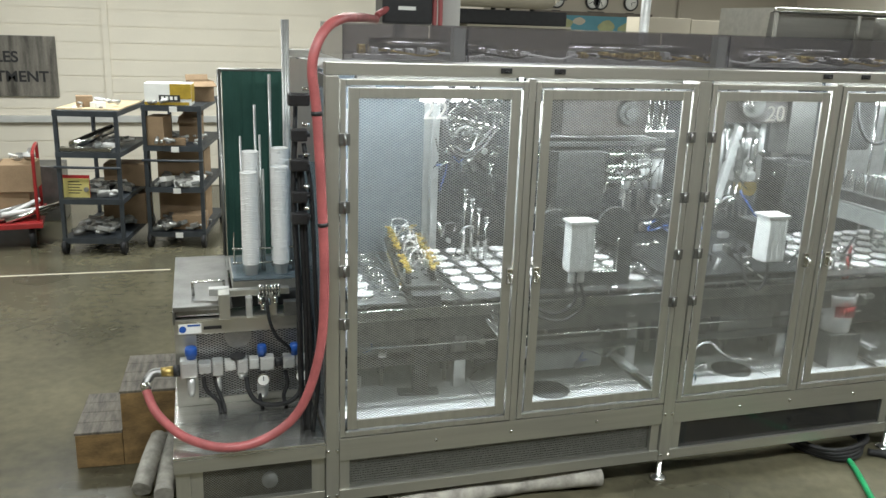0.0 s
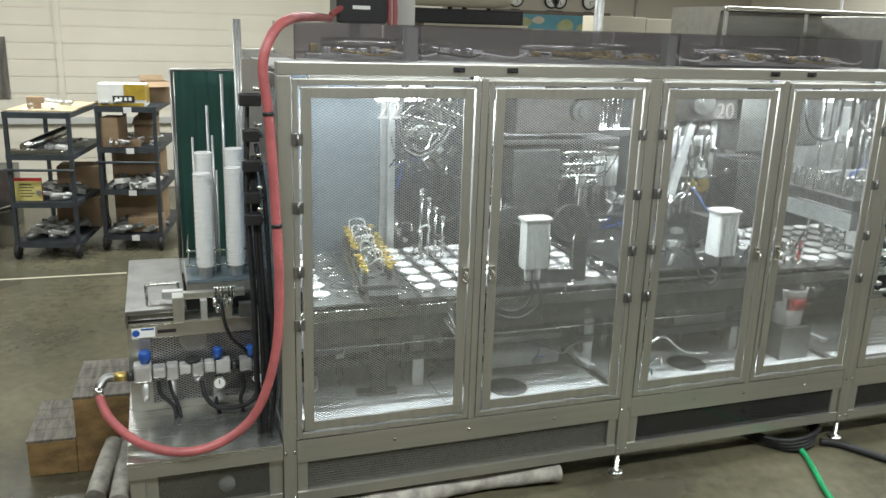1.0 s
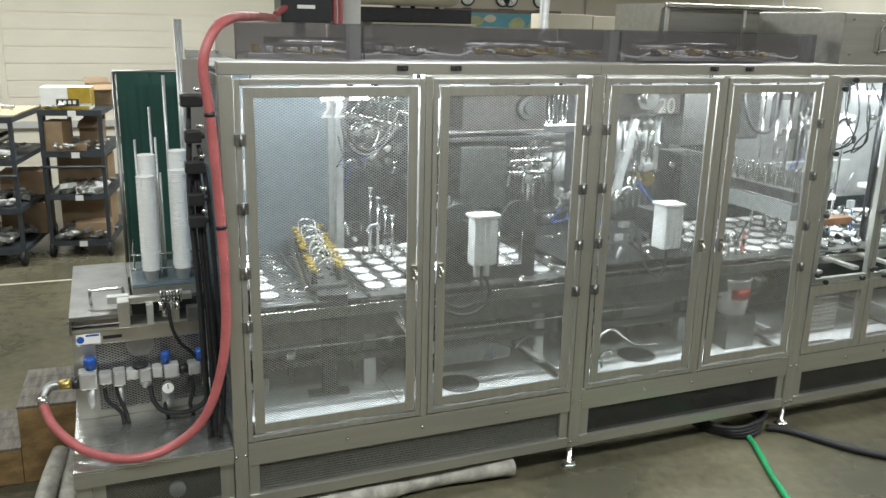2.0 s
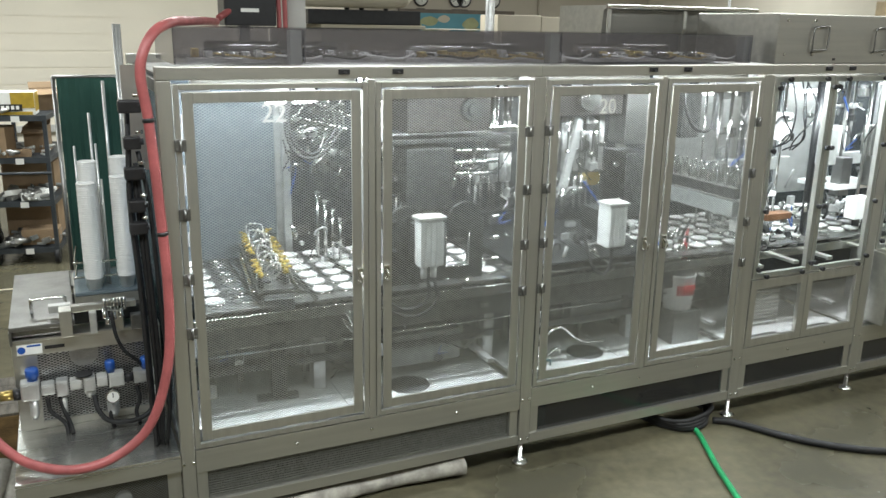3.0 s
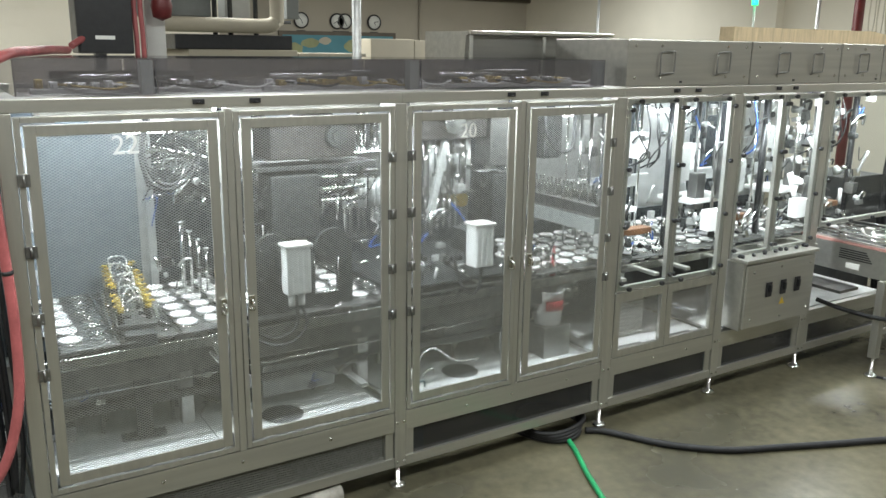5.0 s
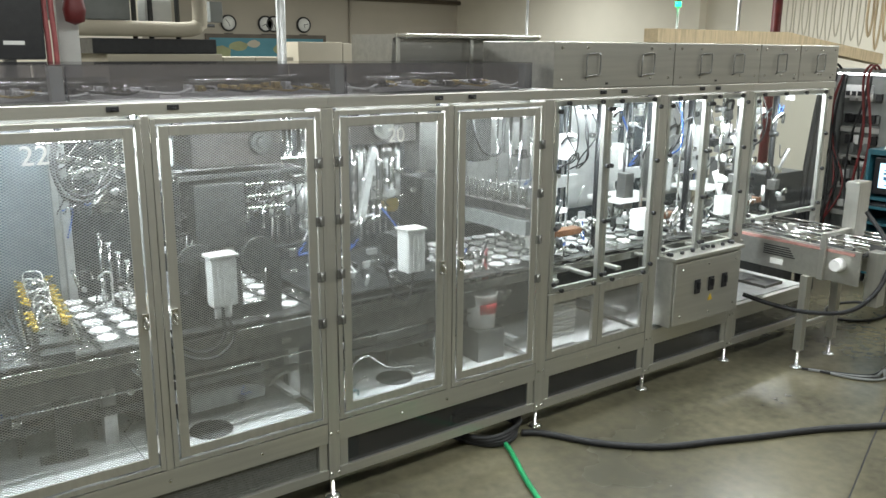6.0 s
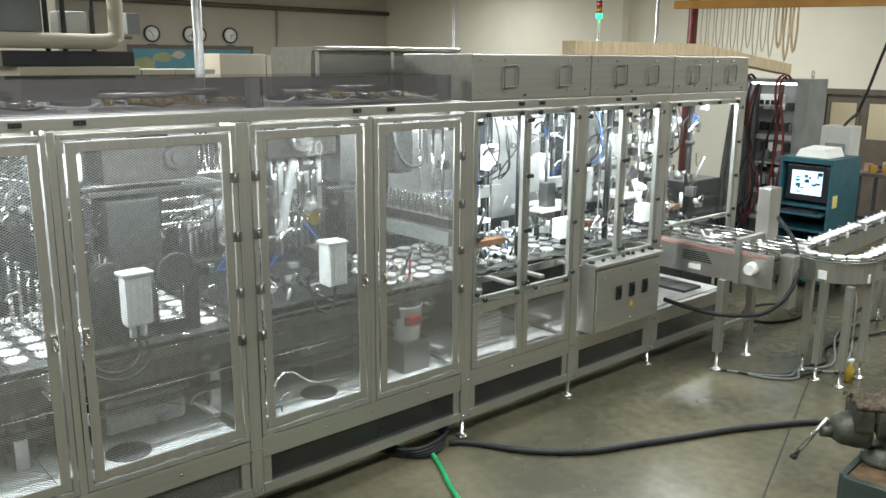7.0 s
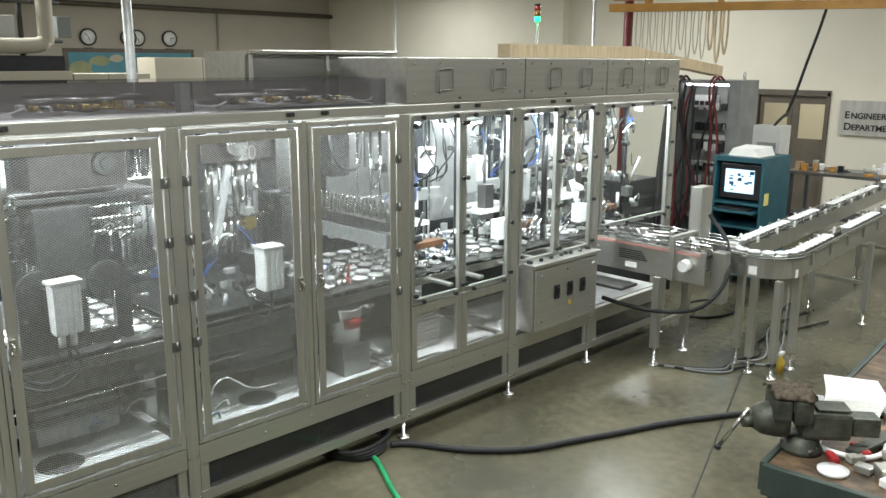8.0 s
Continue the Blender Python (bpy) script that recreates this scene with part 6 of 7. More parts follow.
bmesh.ops.solidify(bm, geom=bm.faces[:], thickness=0.006)
RAGM = mat("brown_rag", (0.20, 0.155, 0.11), 0.9, 0, 0.3, 30, 0.5, 120)
solid("rag", bm, RAGM, "crumpled brown rag on the vise jaws", "rag").matrix_world = pose(2.80, -2.47, 0.906, 0, 0, -52)
papers = thing("paper_stack", "loose stack of white papers on the bench", "papers", m=pose(3.36, -2.46, 0.907))
for k in range(9):
    bm = bmesh.new()
    boxm(bm, pose(0.004 * k, 0.003 * k, k * 0.006, 0, 0, 8 + 2 * k), 0.27, 0.21, 0.0055)
    part("sheet", bm, PAPER, papers)
for k, (x, y, l, a) in enumerate(((3.05, -2.42, 0.5, 20), (3.0, -2.46, 0.45, 12), (3.05, -2.66, 0.4, -10))):
    bm = bmesh.new()
    boxm(bm, pose(x, y, 0.907, 0, 0, a), l, 0.05, 0.03, 0.004)
    solid("metal_bar", bm, (ALU, STEEL, VISEM)[k], "bare metal bar lying on the bench", "metal bar", "bars on the bench")
bm = bmesh.new()
lathe(bm, [(0.0, 0.0), (0.05, 0.0), (0.052, 0.012), (0.0, 0.015)], (2.70, -2.62, 0.907), 22)
solid("jar_lid", bm, WHITEP, "round white plastic lid on the bench", "lid")
bm = bmesh.new()
tube(bm, [(2.84, -2.52, 0.92), (2.82, -2.58, 0.925), (2.86, -2.66, 0.918), (2.96, -2.70, 0.918), (3.1, -2.66, 0.918)], 0.010, 8, 6)
solid("white_tube", bm, WHITEP, "white plastic tube curling over the bench", "tube")
rng = random.Random(19)
for k in range(44):
    x, y = 2.72 + rng.random() * 0.75, -2.57 - rng.random() * 0.40
    bm = bmesh.new()
    boxm(bm, pose(x, y, 0.907, 0, 0, rng.uniform(0, 90)), 0.03 + 0.06 * rng.random(), 0.02 + 0.05 * rng.random(), 0.015 + 0.025 * rng.random(), 0.004)
    solid("scrap_part", bm, rng.choice((WRAP, CARD, BRASS, STEEL, REDPAINT, PAPER)), "small loose part on the bench", "loose part", "clutter on the bench")

# ---- things behind the machine ----
bb = thing("control_monitor", "black monitor box on a post behind the machine", "monitor", m=pose(0.69, 1.55, 0))
pbox("case", -0.15, 0.14, -0.10, 0.10, 2.18, 2.62, BLACKP, bb, 0.012)
pbox("label_strip", -0.06, 0.04, -0.104, -0.1005, 2.255, 2.275, PAPER, bb)
pbox("post", -0.03, 0.03, 0.1, 0.16, 0.0, 2.5, STEEL_D, bb)
for x, z in ((0.85, 2.9), (0.885, 2.9)):
    bm = bmesh.new()
    tube(bm, [(x, 1.52, 1.6), (x + 0.005, 1.5, 2.2), (x, 1.5, 2.5), (x + 0.03, 1.52, 3.0), (x, 1.55, 3.94)], 0.014, 8, 5)
    solid("red_air_hose", bm, REDHOSE, "thin red air hose hanging behind the machine", "hose")
bm = bmesh.new()
box(bm, 0.93, 1.04, 1.6, 1.75, 0.001, 2.7, 0.004)
solid("grey_column", bm, LTGREY, "light grey steel column behind the machine", "column")
bm = bmesh.new()
lathe(bm, [(0.0, 0.0), (0.05, 0.02), (0.06, 0.08), (0.04, 0.2), (0.0, 0.22)], (1.0, 1.50, 2.36), 14)
solid("hose_reel", bm, DARKRED, "red hose reel hanging on the column", "hose reel")
bm = bmesh.new()
cyl(bm, (2.26, 1.6, 0.0), (2.26, 1.6, 3.94), 0.03, seg=16)
solid("conduit_pole", bm, ALU, "galvanized conduit pole up to the ceiling", "pole")
bo = thing("bench_machine", "beige bench machine with black base and thick beige pipe", "machine")
pbox("beige_base", 1.70, 2.64, 3.5, 4.5, 0.001, 2.19, BEIGE, bo, 0.01)
pbox("black_base", 1.60, 2.60, 3.52, 4.5, 2.191, 2.31, BLACKP, bo, 0.01)
for z in (2.42, 2.72):
    pcyl("frame_bar", (1.4, 3.55, z), (2.60, 3.55, z), 0.014, DARK, bo)
for x in (1.95, 2.08, 2.30):
    pcyl("frame_post", (x, 3.58, 2.31), (x, 3.58, 2.95), 0.02, DARK, bo)
bm = bmesh.new()
tube(bm, [(1.4, 3.5, 2.385), (2.0, 3.5, 2.385), (2.34, 3.5, 2.385), (2.44, 3.5, 2.42), (2.46, 3.5, 2.52), (2.46, 3.5, 3.3)], 0.06, 16, 6)
part("pipe", bm, BEIGE, bo)
pbox("glass_case", 2.08, 2.30, 3.7, 3.9, 2.33, 2.62, LTGREY, bo, 0.01)
pbox("dark_hood", 1.3, 1.93, 3.6, 4.2, 2.45, 2.9, GREYBOX, bo, 0.01)
pbox("grey_switch", 2.59, 2.70, 3.6, 3.7, 2.45, 2.62, GREYBOX, bo, 0.006)
for k, (x0, x1, z1) in enumerate(((2.645, 2.93, 2.165), (2.935, 3.30, 2.165), (3.40, 3.86, 2.30), (3.865, 4.25, 2.29))):
    bm = bmesh.new()
    box(bm, x0, x1, 3.5 + 0.1 * (k > 1), 3.95, 0.001, z1, 0.006)
    solid("beige_cabinet", bm, BEIGE, "tall beige storage cabinet", "cabinet", "cabinets behind the machine")
# lumber on the roof boxes
for k, (x0, x1, z, sl, y) in enumerate(((4.47, 6.12, 2.305, 0.0, 0.40), (6.06, 7.65, 2.31, -6.0, 0.42))):
    bm = bmesh.new()
    box(bm, 0, x1 - x0, 0, 0.12, 0, 0.095, 0.004)
    ob = solid("lumber_plank", bm, LUMBER, "pale rough lumber beam resting on the roof boxes", "lumber", "lumber beams")
    ob.matrix_world = pose(x0, y, z, 0, -sl, 0)
# roof clutter under the covers
rng = random.Random(23)
for k in range(3):
    x0 = 0.15 + k * 0.95
    vr = thing("valve_rail", "valve rail with brass fittings on the machine roof", "valve rail", "roof valve rails")
    pbox("rail", x0, x0 + 0.85, 0.20, 0.24, 2.042, 2.062, ALU, vr, 0.003)
    for i in range(16):
        b = bmesh.new()
        x = x0 + 0.02 + i * 0.052
        box(b, x, x + 0.03, 0.195 + 0.02 * rng.random(), 0.25, 2.063, 2.085 + 0.015 * rng.random(), 0.003)
        cyl(b, (x + 0.015, 0.2, 2.075), (x + 0.015, 0.17, 2.075), 0.008, seg=8)
        part("valve", b, rng.choice((BRASS, SHINY, BLACKP, ALU)), vr)
    for i in range(4):
        x = x0 + 0.1 + 0.2 * i
        ptube("line", [(x, 0.19, 2.08), (x + 0.1, 0.16, 2.07), (x + 0.2, 0.16, 2.06), (x + 0.28, 0.18, 2.08)], 0.005, rng.choice((BLACK, WHITEP, BRASS)), vr, 6, 5)
    pcyl("cylinder", (x0 + 0.1, 0.42, 2.10), (x0 + 0.7, 0.44, 2.10), 0.025, SHINY, vr)

# ---- carts ----
CART_TURN = -11


def shelf_cart(name, x, y, w, d, levels, seed, label):
    r = random.Random(seed)
    ct = thing(name, label, "cart", "shelf carts", pose(x, y, 0, 0, 0, CART_TURN))
    for sx in (0, w - 0.035):
        for sy in (0, d - 0.035):
            pbox("leg", sx, sx + 0.035, sy, sy + 0.035, 0.12, levels[-1] + 0.02, CARTM, ct, 0.003)
            b = bmesh.new()
            cyl(b, (sx - 0.002, sy + 0.02, 0.068), (sx + 0.036, sy + 0.02, 0.068), 0.068, seg=18)
            part("caster", b, BLACK, ct, "black rubber caster")
            pbox("caster_fork", sx - 0.003, sx + 0.038, sy + 0.005, sy + 0.035, 0.06, 0.119, STEEL_D, ct)
    for z in levels:
        b = bmesh.new()
        box(b, 0.0, w, -0.004, d, z, z + 0.012)
        box(b, 0.0, w, -0.006, 0.0, z - 0.035, z + 0.015)
        box(b, -0.003, 0.0, 0.0, d, z - 0.03, z + 0.015)
        box(b, w, w + 0.003, 0.0, d, z - 0.03, z + 0.015)
        part("shelf", b, CARTM, ct)
    pcyl("push_bar", (-0.01, -0.03, levels[-2] - 0.12), (w + 0.01, -0.03, levels[-2] - 0.12), 0.012, CARTM, ct)
    return ct


def parts_heap(x0, x1, y0, y1, z, n, seed, big=0.06):
    r = random.Random(seed)
    for k in range(n):
        b = bmesh.new()
        x, y = r.uniform(x0, x1), r.uniform(y0, y1)
        s = big * r.uniform(0.5, 1.3)
        m_ = pose(x, y, z + r.uniform(0, 0.05), r.uniform(-20, 20), r.uniform(-20, 20), r.uniform(0, 180))
        kind = k % 3
        if kind == 0:
            boxm(b, m_, s * 1.6, s * 0.8, s * 0.5, 0.004)
        elif kind == 1:
            cyl(b, m_ @ Vector((-s, 0, 0.02)), m_ @ Vector((s, 0, 0.02)), s * 0.28, seg=10)
        else:
            lathe(b, [(0.0, 0.0), (s * .6, 0.0), (s * .6, s * .3), (s * .3, s * .5), (0, s * .5)], seg=12)
            b.transform(m_)
        solid("machine_part", b, r.choice((PARTSM, PARTSM, PARTSM, ALU, GREYBOX, PAPER)), "loose steel machine part on a cart shelf", "machine part", "parts on the carts")


def carton(x, y, z, sx, sy, sz, rot=0, open_=False, material=None, label="brown cardboard carton on a cart shelf"):
    t = 0.006
    mt = material or CARD
    if not open_:
        b = bmesh.new()
        box(b, -sx / 2, sx / 2, -sy / 2, sy / 2, 0, sz, 0.004)
        ob = solid("carton", b, mt, label, "carton", "cartons")
        ob.matrix_world = pose(x, y, z, 0, 0, rot)
        return ob
    ob = thing("carton", "open brown cardboard carton on a cart shelf", "carton", "cartons", pose(x, y, z, 0, 0, rot))
    pbox("side", -sx / 2, sx / 2, -sy / 2, -sy / 2 + t, 0, sz, mt, ob)
    pbox("side", -sx / 2, sx / 2, sy / 2 - t, sy / 2, 0, sz, mt, ob)
    pbox("side", -sx / 2, -sx / 2 + t, -sy / 2 + t, sy / 2 - t, 0, sz, mt, ob)
    pbox("side", sx / 2 - t, sx / 2, -sy / 2 + t, sy / 2 - t, 0, sz, mt, ob)
    pbox("bottom", -sx / 2 + t, sx / 2 - t, -sy / 2 + t, sy / 2 - t, 0, t, mt, ob)
    for m_ in (pose(0, -sy / 2 - 0.05, sz - 0.03, 20), pose(0, sy / 2 + 0.02, sz - 0.01, 70)):
        b = bmesh.new()
        boxm(b, m_, sx, 0.12, t)
        part("flap", b, mt, ob)
    return ob


before_carts = set(scene.objects)
LV1 = (0.14, 0.51, 0.94, 1.31)
LV2 = (0.14, 0.575, 0.97, 1.345)
cart1 = shelf_cart("shelf_cart", -1.70, 4.84, 0.56, 1.1, LV1, 1, "dark grey four-shelf cart loaded with machine parts")
cart2 = shelf_cart("shelf_cart", -0.96, 4.98, 0.54, 1.1, LV2, 2, "dark grey four-shelf cart loaded with cartons")
for lv, x0, sd in ((LV1, -1.68, 31), (LV2, -0.94, 41)):
    for k, z in enumerate(lv):
        parts_heap(x0 + 0.06, x0 + 0.46, 4.95, 5.5, z + 0.015, (44, 32, 26, 12)[k], sd + k, 0.075 if k < 2 else 0.055)
pbox("board", 0.0, 0.55, 0.1, 0.94, LV1[3] + 0.013, LV1[3] + 0.025, LUMBER, cart1)
bm = bmesh.new()
cyl(bm, (-1.60, 5.0, LV1[2] + 0.05), (-1.35, 5.4, LV1[2] + 0.16), 0.045, seg=16)
solid("steel_tube", bm, SHINY, "polished steel tube on a cart shelf", "steel tube")
bm = bmesh.new()
boxm(bm, pose(-1.45, 4.90, LV1[2] + 0.014), 0.46, 0.1, 0.04, 0.01)
solid("steel_tray", bm, SHINY, "shallow steel tray on a cart shelf", "tray")
carton(-1.50, 5.12, LV1[3] + 0.026, 0.14, 0.12, 0.10, 20)
carton(-1.36, 5.05, LV1[3] + 0.026, 0.10, 0.10, 0.05, 50, material=PAPER, label="small white box on the cart")
carton(-1.30, 5.60, LV1[0] + 0.014, 0.40, 0.35, 0.30, 3)
carton(-1.30, 5.62, LV1[1] + 0.014, 0.38, 0.3, 0.22, 5)
carton(-0.84, 5.12, LV2[2] + 0.014, 0.17, 0.24, 0.27, -6)
carton(-0.60, 5.45, LV2[2] + 0.014, 0.20, 0.3, 0.24, 4, True)
carton(-0.70, 5.08, LV2[2] + 0.014, 0.22, 0.12, 0.06, 10)
carton(-0.60, 5.20, LV2[0] + 0.014, 0.32, 0.22, 0.14, 5)
carton(-0.72, 5.62, LV2[0] + 0.014, 0.46, 0.35, 0.34, 0)
carton(-0.72, 5.62, LV2[1] + 0.014, 0.46, 0.35, 0.28, 0)
carton(-0.58, 5.10, LV2[1] + 0.014, 0.26, 0.2, 0.06, 8, material=PAPER, label="white carton tray with fittings")
carton(-0.52, 5.55, LV2[3] + 0.014, 0.22, 0.2, 0.20, 25, True)
yb = thing("printed_carton", "white and yellow printed carton on the cart top", "carton", m=pose(-0.73, 5.15, LV2[3] + 0.014, 0, 0, 4))
pbox("body", -0.21, 0.21, -0.12, 0.12, 0.0, 0.20, PAPER, yb, 0.004)
pbox("yellow_print", 0.02, 0.211, -0.123, -0.1202, 0.06, 0.198, YELLOWP, yb)
pbox("yellow_print", -0.21, 0.19, -0.1235, -0.1205, 0.002, 0.03, YELLOWP, yb)
pbox("yellow_side", 0.2102, 0.213, -0.10, 0.11, 0.03, 0.19, YELLOWP, yb)
pbox("black_print", -0.08, 0.11, -0.1262, -0.1237, 0.035, 0.095, INK, yb)
for k in range(4):
    pbox("white_bar", -0.06 + k * 0.04, -0.035 + k * 0.04, -0.128, -0.1264, 0.05, 0.082, PAPER, yb)
tag = thing("hanging_tag", "yellow sheet in a red clip frame on the cart", "tag")
bm = bmesh.new()
box(bm, -1.68, -1.41, 4.795, 4.80, 0.51, 0.73)
part("red_frame", bm, REDPAINT, tag)
pbox("yellow_sheet", -1.665, -1.415, 4.788, 4.794, 0.495, 0.70, YPAPER, tag)
for k in range(5):
    pbox("text_bar", -1.60, -1.50 + 0.02 * (k % 2), 4.7855, 4.7875, 0.56 + k * 0.026, 0.568 + k * 0.026, INK, tag)
for x, z in ((-0.70, LV2[0]), (-0.70, LV2[1]), (-0.70, LV2[2]), (-0.70, LV2[3])):
    bm = bmesh.new()
    box(bm, x, x + 0.07, 4.958, 4.962, z - 0.04, z + 0.012)
    solid("shelf_label", bm, PAPER, "white label card on the shelf edge", "label", "shelf labels")
for ob in [o for o in scene.objects if o not in before_carts and o.parent is None and not o.name.startswith("shelf_cart")]:
    xs = [(ob.matrix_world @ Vector(c_)).x for c_ in ob.bound_box] if ob.type == "MESH" else [ob.matrix_world.translation.x]
    cx, cy = (-1.70, 4.84) if sum(xs) / len(xs) < -1.08 else (-0.96, 4.98)
    ob.matrix_world = pose(cx, cy, 0, 0, 0, CART_TURN) @ pose(-cx, -cy, 0) @ ob.matrix_world
rc = thing("platform_cart", "red platform cart with pipes and cartons", "cart", m=pose(-2.55, 5.0, 0, 0, 0, 6))
pbox("deck", 0.0, 0.66, 0.0, 0.9, 0.20, 0.25, REDPAINT, rc, 0.006)
bm = bmesh.new()
tube(bm, [(0.62, 0.10, 0.25), (0.62, 0.10, 0.80), (0.62, 0.16, 0.90), (0.62, 0.70, 0.90), (0.62, 0.78, 0.80), (0.62, 0.78, 0.25)], 0.016, 10, 4)
part("handle", bm, REDPAINT, rc)
for x in (0.10, 0.56):
    for y in (0.1, 0.8):
        pcyl("wheel", (x - 0.025, y, 0.09), (x + 0.025, y, 0.09), 0.09, BLACK, rc, seg=20)
carton(-2.25, 5.55, 0.252, 0.4, 0.4, 0.25, 5)
carton(-2.20, 5.50, 0.503, 0.45, 0.4, 0.26, 0)
parts_heap(-2.4, -2.0, 5.35, 5.65, 0.77, 10, 77, 0.07)
for k in range(9):
    bm = bmesh.new()
    cyl(bm, (-2.45 + 0.03 * k, 5.08, 0.27 + 0.022 * (k % 4)), (-2.15 + 0.05 * k, 5.35, 0.28 + 0.035 * (k % 5)), 0.022, seg=10)
    solid("pipe_length", bm, (PARTSM, WHITEP, SHINY)[k % 3], "short pipe length on the red cart", "pipe", "pipes on the red cart")
bm = bmesh.new()
box(bm, -2.6, -1.85, 6.2, 6.6, 0.001, 0.60, 0.01)
solid("wire_bin", bm, STEEL_D, "grey wire storage bin by the wall", "bin")

# ---- walls: rail, signs, clocks, map, doors ----
bm = bmesh.new()
box(bm, -8.9, 3.1, 7.95, 8.028, 0.84, 0.92, 0.006)
solid("trim_rail", bm, LTGREY, "grey bumper rail along the cream wall", "trim", kind="structure")
for z in [0.2 * k for k in range(1, 20)]:
    bm = bmesh.new()
    box(bm, -8.9, 3.1, 8.020, 8.0295, z - 0.19, z - 0.008)
    ob = solid("block_course", bm, WALLM)
    ob.parent = wall_cream
bm = bmesh.new()
box(bm, -1.52, -1.45, 7.99, 8.019, 0.93, 3.94)
solid("trim_conduit", bm, WALLM, "painted conduit on the block wall", "trim", kind="structure")
sg = thing("department_sign", "brushed metal department sign with dark letters", "sign", m=pose(-2.06, 8.015, 0))
pbox("plate", -1.35, 0.0, -0.03, -0.004, 1.15, 1.87, SIGNM, sg, 0.004)
words("letters", "SALES", pose(-0.42, -0.034, 1.56, 90), 0.18, INK, sg, 0.003, "RIGHT")
words("letters", "DEPARTMENT", pose(-0.10, -0.034, 1.33, 90), 0.18, INK, sg, 0.003, "RIGHT")
for k, x in enumerate((6.966, 7.80, 7.988, 8.708)):
    ck = thing("wall_clock", "round white wall clock with black rim", "clock", "world clocks", pose(x, 13.69, 2.72, 90))
    bm = bmesh.new()
    lathe(bm, [(0.0, 0.0), (0.17, 0.0), (0.17, 0.04), (0.145, 0.05), (0.14, 0.03), (0.0, 0.03)], seg=28)
    part("rim", bm, BLACKP, ck)
    bm = bmesh.new()
    lathe(bm, [(0.0, 0.031), (0.139, 0.031), (0.139, 0.034), (0.0, 0.034)], seg=28)
    part("face", bm, PAPER, ck)
    for a, l in ((40 + 80 * k, 0.10), (200, 0.07)):
        bm = bmesh.new()
        boxm(bm, pose(0, 0, 0.036, 0, 0, a) @ pose(0, l / 2, 0), 0.012, l, 0.003)
        part("pointer", bm, INK, ck)
    pbox("name_bar", -0.10, 0.10, -0.235, -0.205, 0.0, 0.01, INK, ck)
mp = thing("world_map", "large framed world map print on the wall", "map")
pbox("frame", 6.45, 9.25, 13.655, 13.699, 1.40, 2.50, BROWND, mp, 0.004)
pbox("sheet", 6.53, 9.17, 13.645, 13.654, 1.48, 2.42, MAPM, mp)
rng = random.Random(29)
for cx, cz, rx, rz in ((6.75, 2.1, 0.22, 0.16), (7.15, 2.25, 0.2, 0.1), (7.0, 1.8, 0.15, 0.25), (8.15, 2.2, 0.2, 0.14), (8.3, 1.85, 0.18, 0.3), (8.75, 2.15, 0.32, 0.18), (8.95, 1.75, 0.14, 0.12), (7.5, 2.3, 0.14, 0.08)):
    bm = bmesh.new()
    ring = [(cx + rx * math.cos(a) * (1 + 0.3 * noise.noise(Vector((cx, a, 0)))), cz + rz * math.sin(a) * (1 + 0.4 * noise.noise(Vector((cz, a * 1.4, 3))))) for a in [i * math.pi / 12 for i in range(24)]]
    f0 = [bm.verts.new((x, 13.6445, z)) for x, z in ring]
    f1 = [bm.verts.new((x, 13.642, z)) for x, z in ring]
    bm.faces.new(f1)
    for i in range(24):
        bm.faces.new((f0[i], f0[(i + 1) % 24], f1[(i + 1) % 24], f1[i]))
    part("land_print", bm, MAPL if rng.random() < 0.6 else BEIGE, mp)
bm = bmesh.new()
cyl(bm, (3.4, 13.6, 3.37), (13.0, 13.6, 3.33), 0.05, seg=12)
solid("trim_pipe", bm, BROWND, "brown painted pipe along the wall", "pipe", kind="structure")
bm = bmesh.new()
cyl(bm, (9.89, 13.66, 0.0), (9.89, 13.66, 3.3), 0.03, seg=10)
solid("trim_conduit", bm, WALLT, "painted conduit on the wall", "trim", kind="structure")
# east wall with a real opening for the double door
bm = bmesh.new()
for x0, y0, y1, z0, z1 in ((13.0, -9, 1.40, 0, 3.95), (13.0, 2.52, 13.7, 0, 3.95), (13.0, 1.40, 2.52, 1.83, 3.95)):
    box(bm, x0, 13.2, y0, y1, z0, z1)
wall_east = solid("wall_east", bm, WALLM, "cream painted block wall with a double door", "wall", kind="structure")
bm = bmesh.new()
box(bm, 12.80, 12.998, 6.3, 6.75, 0, 3.95)
solid("wall_pier", bm, WALLM, "cream painted pier on the wall", "pier", kind="structure")
dr = thing("door_1", "brown steel double door with glass panes", "door", kind="structure")
bm = bmesh.new()
box(bm, 12.97, 13.15, 1.385, 1.43, 0, 1.83, 0.004)
box(bm, 12.97, 13.15, 2.49, 2.54, 0, 1.83, 0.004)
box(bm, 12.97, 13.15, 1.385, 2.54, 1.775, 1.86, 0.004)
part("door_frame", bm, BROWND, dr)
for y0, y1, w0, w1 in ((1.432, 1.955, 1.47, 1.86), (1.965, 2.488, 2.03, 2.43)):
    bm = bmesh.new()
    box(bm, 13.03, 13.07, y0, w0, 0.01, 1.77)
    box(bm, 13.03, 13.07, w1, y1, 0.01, 1.77)
    box(bm, 13.031, 13.069, w0, w1, 0.01, 1.12)
    box(bm, 13.031, 13.069, w0, w1, 1.65, 1.77)
    part("leaf", bm, BROWND, dr)
    pbox("pane", 13.045, 13.05, w0, w1, 1.12, 1.65, CLEAR, dr).visible_shadow = False
pbox("push_bar", 13.0, 13.03, 1.95, 1.97, 0.7, 1.1, SHINY, dr)
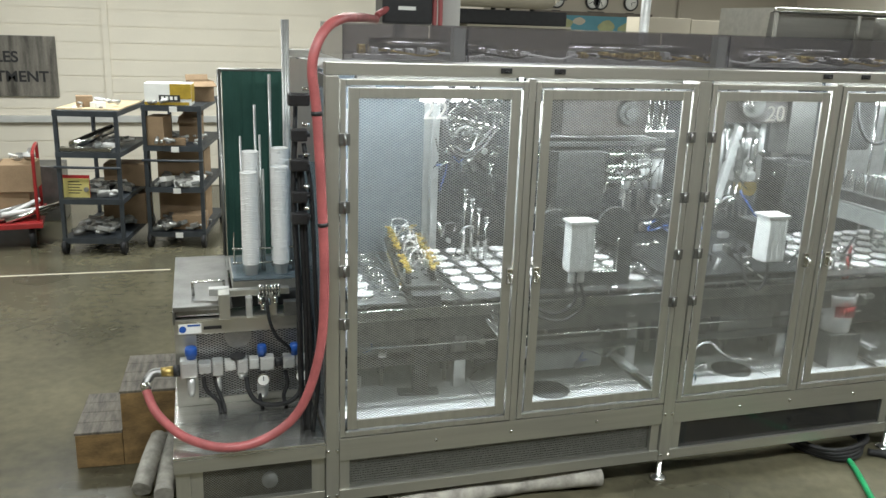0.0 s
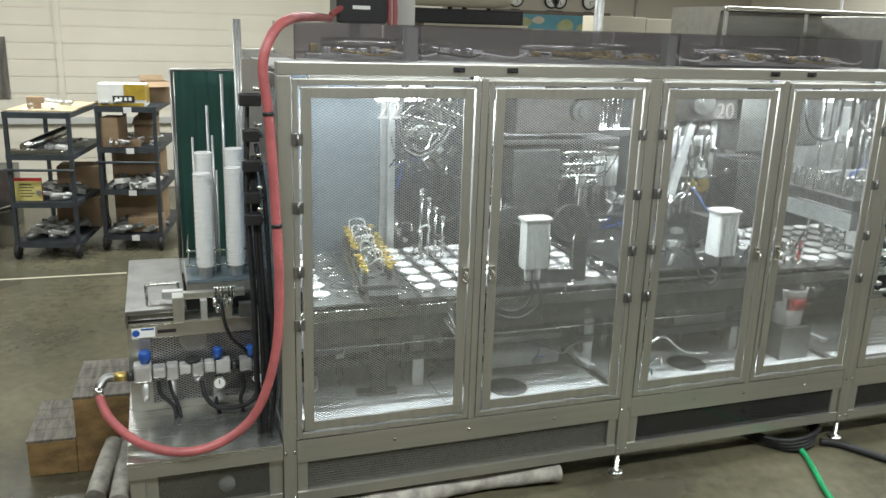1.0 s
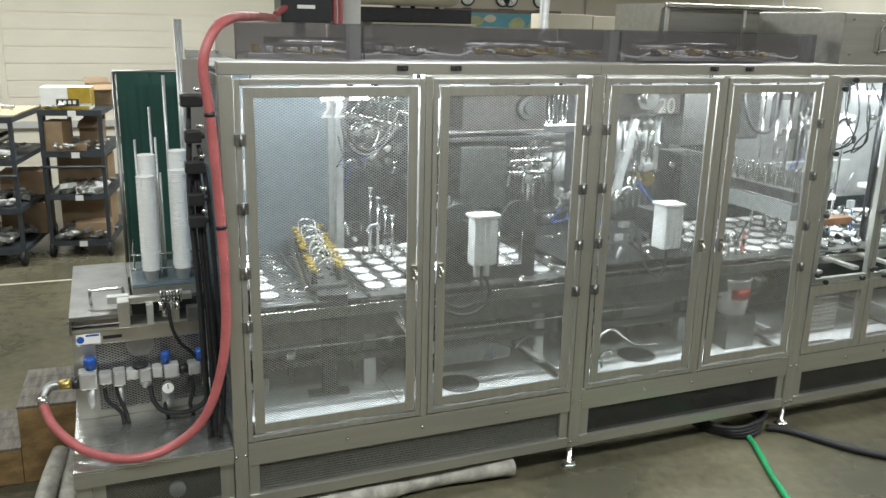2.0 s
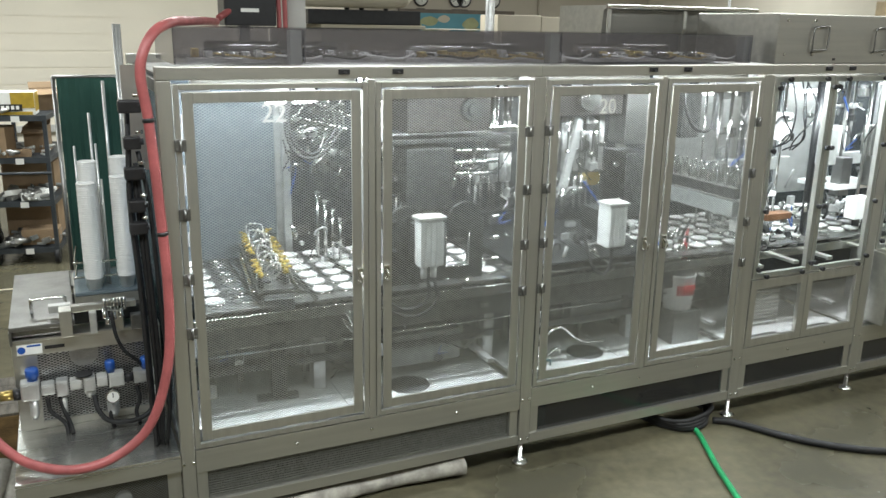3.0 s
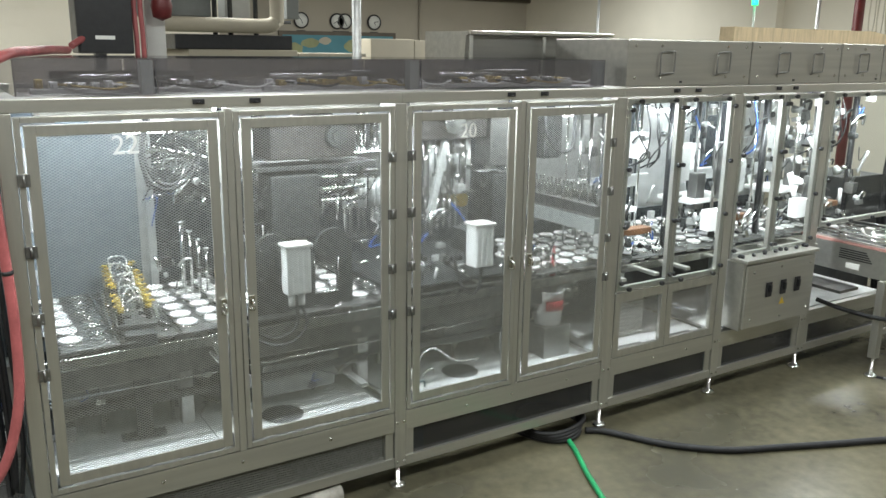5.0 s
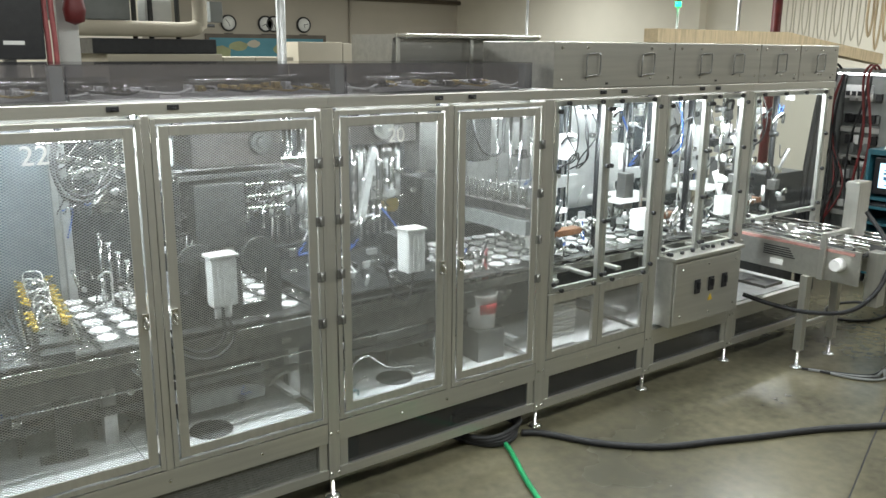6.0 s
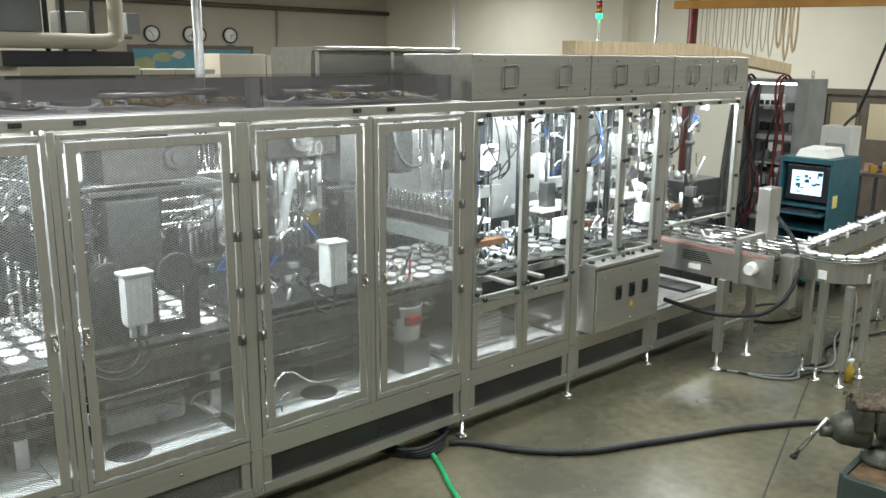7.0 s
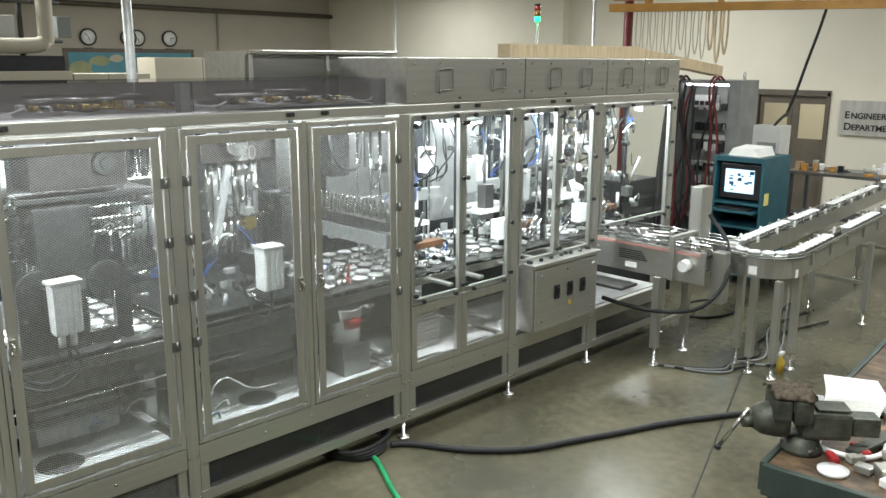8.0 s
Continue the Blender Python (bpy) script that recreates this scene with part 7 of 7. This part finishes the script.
# office beyond the doors
plain_wall("wall_office", 17.0, 17.2, -3, 7, WALLM, "white office wall beyond the doors")
bm = bmesh.new()
box(bm, 15.8, 16.4, 1.0, 1.9, 0.001, 1.35, 0.01)
solid("office_cabinet", bm, PAPER, "white office cabinet beyond the doors", "cabinet")
# Unseen lamp and fixture added to brighten the room behind the door panes.
area_lamp("office_light", pose(15.2, 2.0, 3.8), 2.4, 0.6, 130, (1, 0.93, 0.75))
bm = bmesh.new()
box(bm, 14.0, 16.4, 1.8, 2.2, 3.85, 3.949)
solid("office_lamp", bm, ROOMGLOW, "unseen strip lamp added to light the room beyond the doors", "ceiling lamp")
es = thing("department_sign", "brushed metal department sign with dark letters", "sign", m=pose(12.985, 1.22, 0, 0, 0, -90))
pbox("plate", 0.0, 1.5, -0.03, -0.004, 1.22, 1.73, SIGNL, es, 0.004)
words("letters", "E", pose(0.075, -0.034, 1.47, 90), 0.145, INK, es, 0.003)
words("letters", "NGINEERING", pose(0.165, -0.034, 1.47, 90), 0.118, INK, es, 0.003)
words("letters", "D", pose(0.075, -0.034, 1.30, 90), 0.145, INK, es, 0.003)
words("letters", "EPARTMENT", pose(0.185, -0.034, 1.30, 90), 0.118, INK, es, 0.003)

# crane, hanging slings, stack light
cr = thing("overhead_crane", "orange painted overhead crane rail with trusses", "crane")
bm = bmesh.new()
A, B = Vector((7.34, 1.55, 2.80)), Vector((9.6, -3.0, 2.78))
d = (B - A).normalized()
q = pose(A.x, A.y, A.z, 0, 0, math.degrees(math.atan2(d.y, d.x)))
box(bm, 0, (B - A).length, -0.03, 0.03, -0.03, 0.05, 0.004)
bm.transform(q)
part("lower_rail", bm, CRANE, cr)
bm = bmesh.new()
box(bm, 0, (B - A).length, 0.25, 0.31, 0.10, 0.18, 0.004)
bm.transform(q)
part("upper_rail", bm, CRANE, cr)
for k in range(7):
    bm = bmesh.new()
    box(bm, 0.35 + k * 0.7, 0.41 + k * 0.7, -0.02, 0.28, 0.055, 0.095)
    bm.transform(q)
    part("tie", bm, CRANE, cr)
    bm = bmesh.new()
    tube(bm, [q @ Vector((0.35 + k * 0.7, 0.28, 0.18)), q @ Vector((0.35 + k * 0.7, 0.28, 1.14))], 0.015, 6, 2)
    part("hanger", bm, STEEL_D, cr)
for k in range(13):
    s = 0.28 + k * 0.07
    p = q @ Vector((s, 0.0, -0.028))
    l = (0.42, 0.47, 0.38, 0.50)[k % 4]
    bm = bmesh.new()
    tube(bm, [p, p + Vector((0.01, 0.01, -l * 0.6)), p + Vector((0.02, -0.015, -l)), p + Vector((0.035, -0.03, -l * 0.6)), p + Vector((0.03, -0.03, 0))], 0.006 if k < 10 else 0.011, 6, 4)
    solid("lifting_sling", bm, BEIGE if k < 10 else LUMBER, "lifting sling hanging from the crane rail", "sling", "hanging slings")
sk = thing("stack_light", "red amber green stack light glowing green", "signal light", m=pose(7.76, 2.83, 0))
pcyl("pole", (0, 0, 0.0), (0, 0, 2.73), 0.015, STEEL, sk)
for z, m_ in ((2.73, GREENLAMP), (2.79, AMBERLAMP), (2.85, REDLAMP)):
    pcyl("lens", (0, 0, z), (0, 0, z + 0.055), 0.035, m_, sk, label="round signal lens")
pcyl("cap", (0, 0, 2.906), (0, 0, 2.93), 0.036, BLACKP, sk)
for x, y, m_ in ((8.02, 1.76, DARKRED), (8.05, 2.24, ALU), (8.36, 6.0, ALU)):
    bm = bmesh.new()
    cyl(bm, (x, y, 0), (x, y, 3.94), 0.05 if m_ is DARKRED else 0.02, seg=12)
    solid("drop_pipe", bm, m_, "vertical service pipe to the ceiling", "pipe", "service pipes")
# tables by the far door
for k, (x, y) in enumerate(((11.42, 0.36), (11.38, -1.27))):
    tb = thing("work_table", "long steel work table crowded with loose parts", "table", "tables by the door", pose(x, y, 0, 0, 0, 92))
    pbox("top", -0.8, 0.8, -0.35, 0.35, 0.82, 0.86, STEEL_D, tb, 0.004)
    for sx in (-0.75, 0.71):
        for sy in (-0.31, 0.27):
            pbox("leg", sx, sx + 0.04, sy, sy + 0.04, 0.0, 0.82, CARTM, tb)
    pbox("low_shelf", -0.75, 0.75, -0.30, 0.30, 0.25, 0.28, CARTM, tb)
    r = random.Random(50 + k)
    for i in range(34):
        b = bmesh.new()
        boxm(b, pose(x + r.uniform(-.26, .26), y + r.uniform(-.7, .7), 0.862, 0, 0, r.uniform(0, 90)), 0.04 + 0.2 * r.random() ** 2, 0.03 + 0.1 * r.random(), 0.02 + 0.14 * r.random() ** 2, 0.004)
        solid("table_item", b, r.choice((PAPER, STEEL, CARD, CRANE, BLACKP, ALU)), "small part lying on the work table", "loose part", "items on the tables")

# joints and a painted line on the floor
for k, (x0, y0, x1, y1, w, m_) in enumerate(((2.4, -2.05, 3.70, -1.605, 0.008, BLACK), (3.70, -1.605, 6.2, -0.75, 0.008, BLACK), (-8.5, 4.35, -0.75, 4.18, 0.03, BEIGE))):
    bm = bmesh.new()
    l = math.hypot(x1 - x0, y1 - y0)
    box(bm, 0, l, -w / 2, w / 2, 0.0, 0.0012)
    ob = solid("floor_joint", bm, m_, "thin joint line in the concrete floor", "floor joint", kind="structure")
    ob.matrix_world = pose(x0, y0, 0, 0, 0, math.degrees(math.atan2(y1 - y0, x1 - x0)))
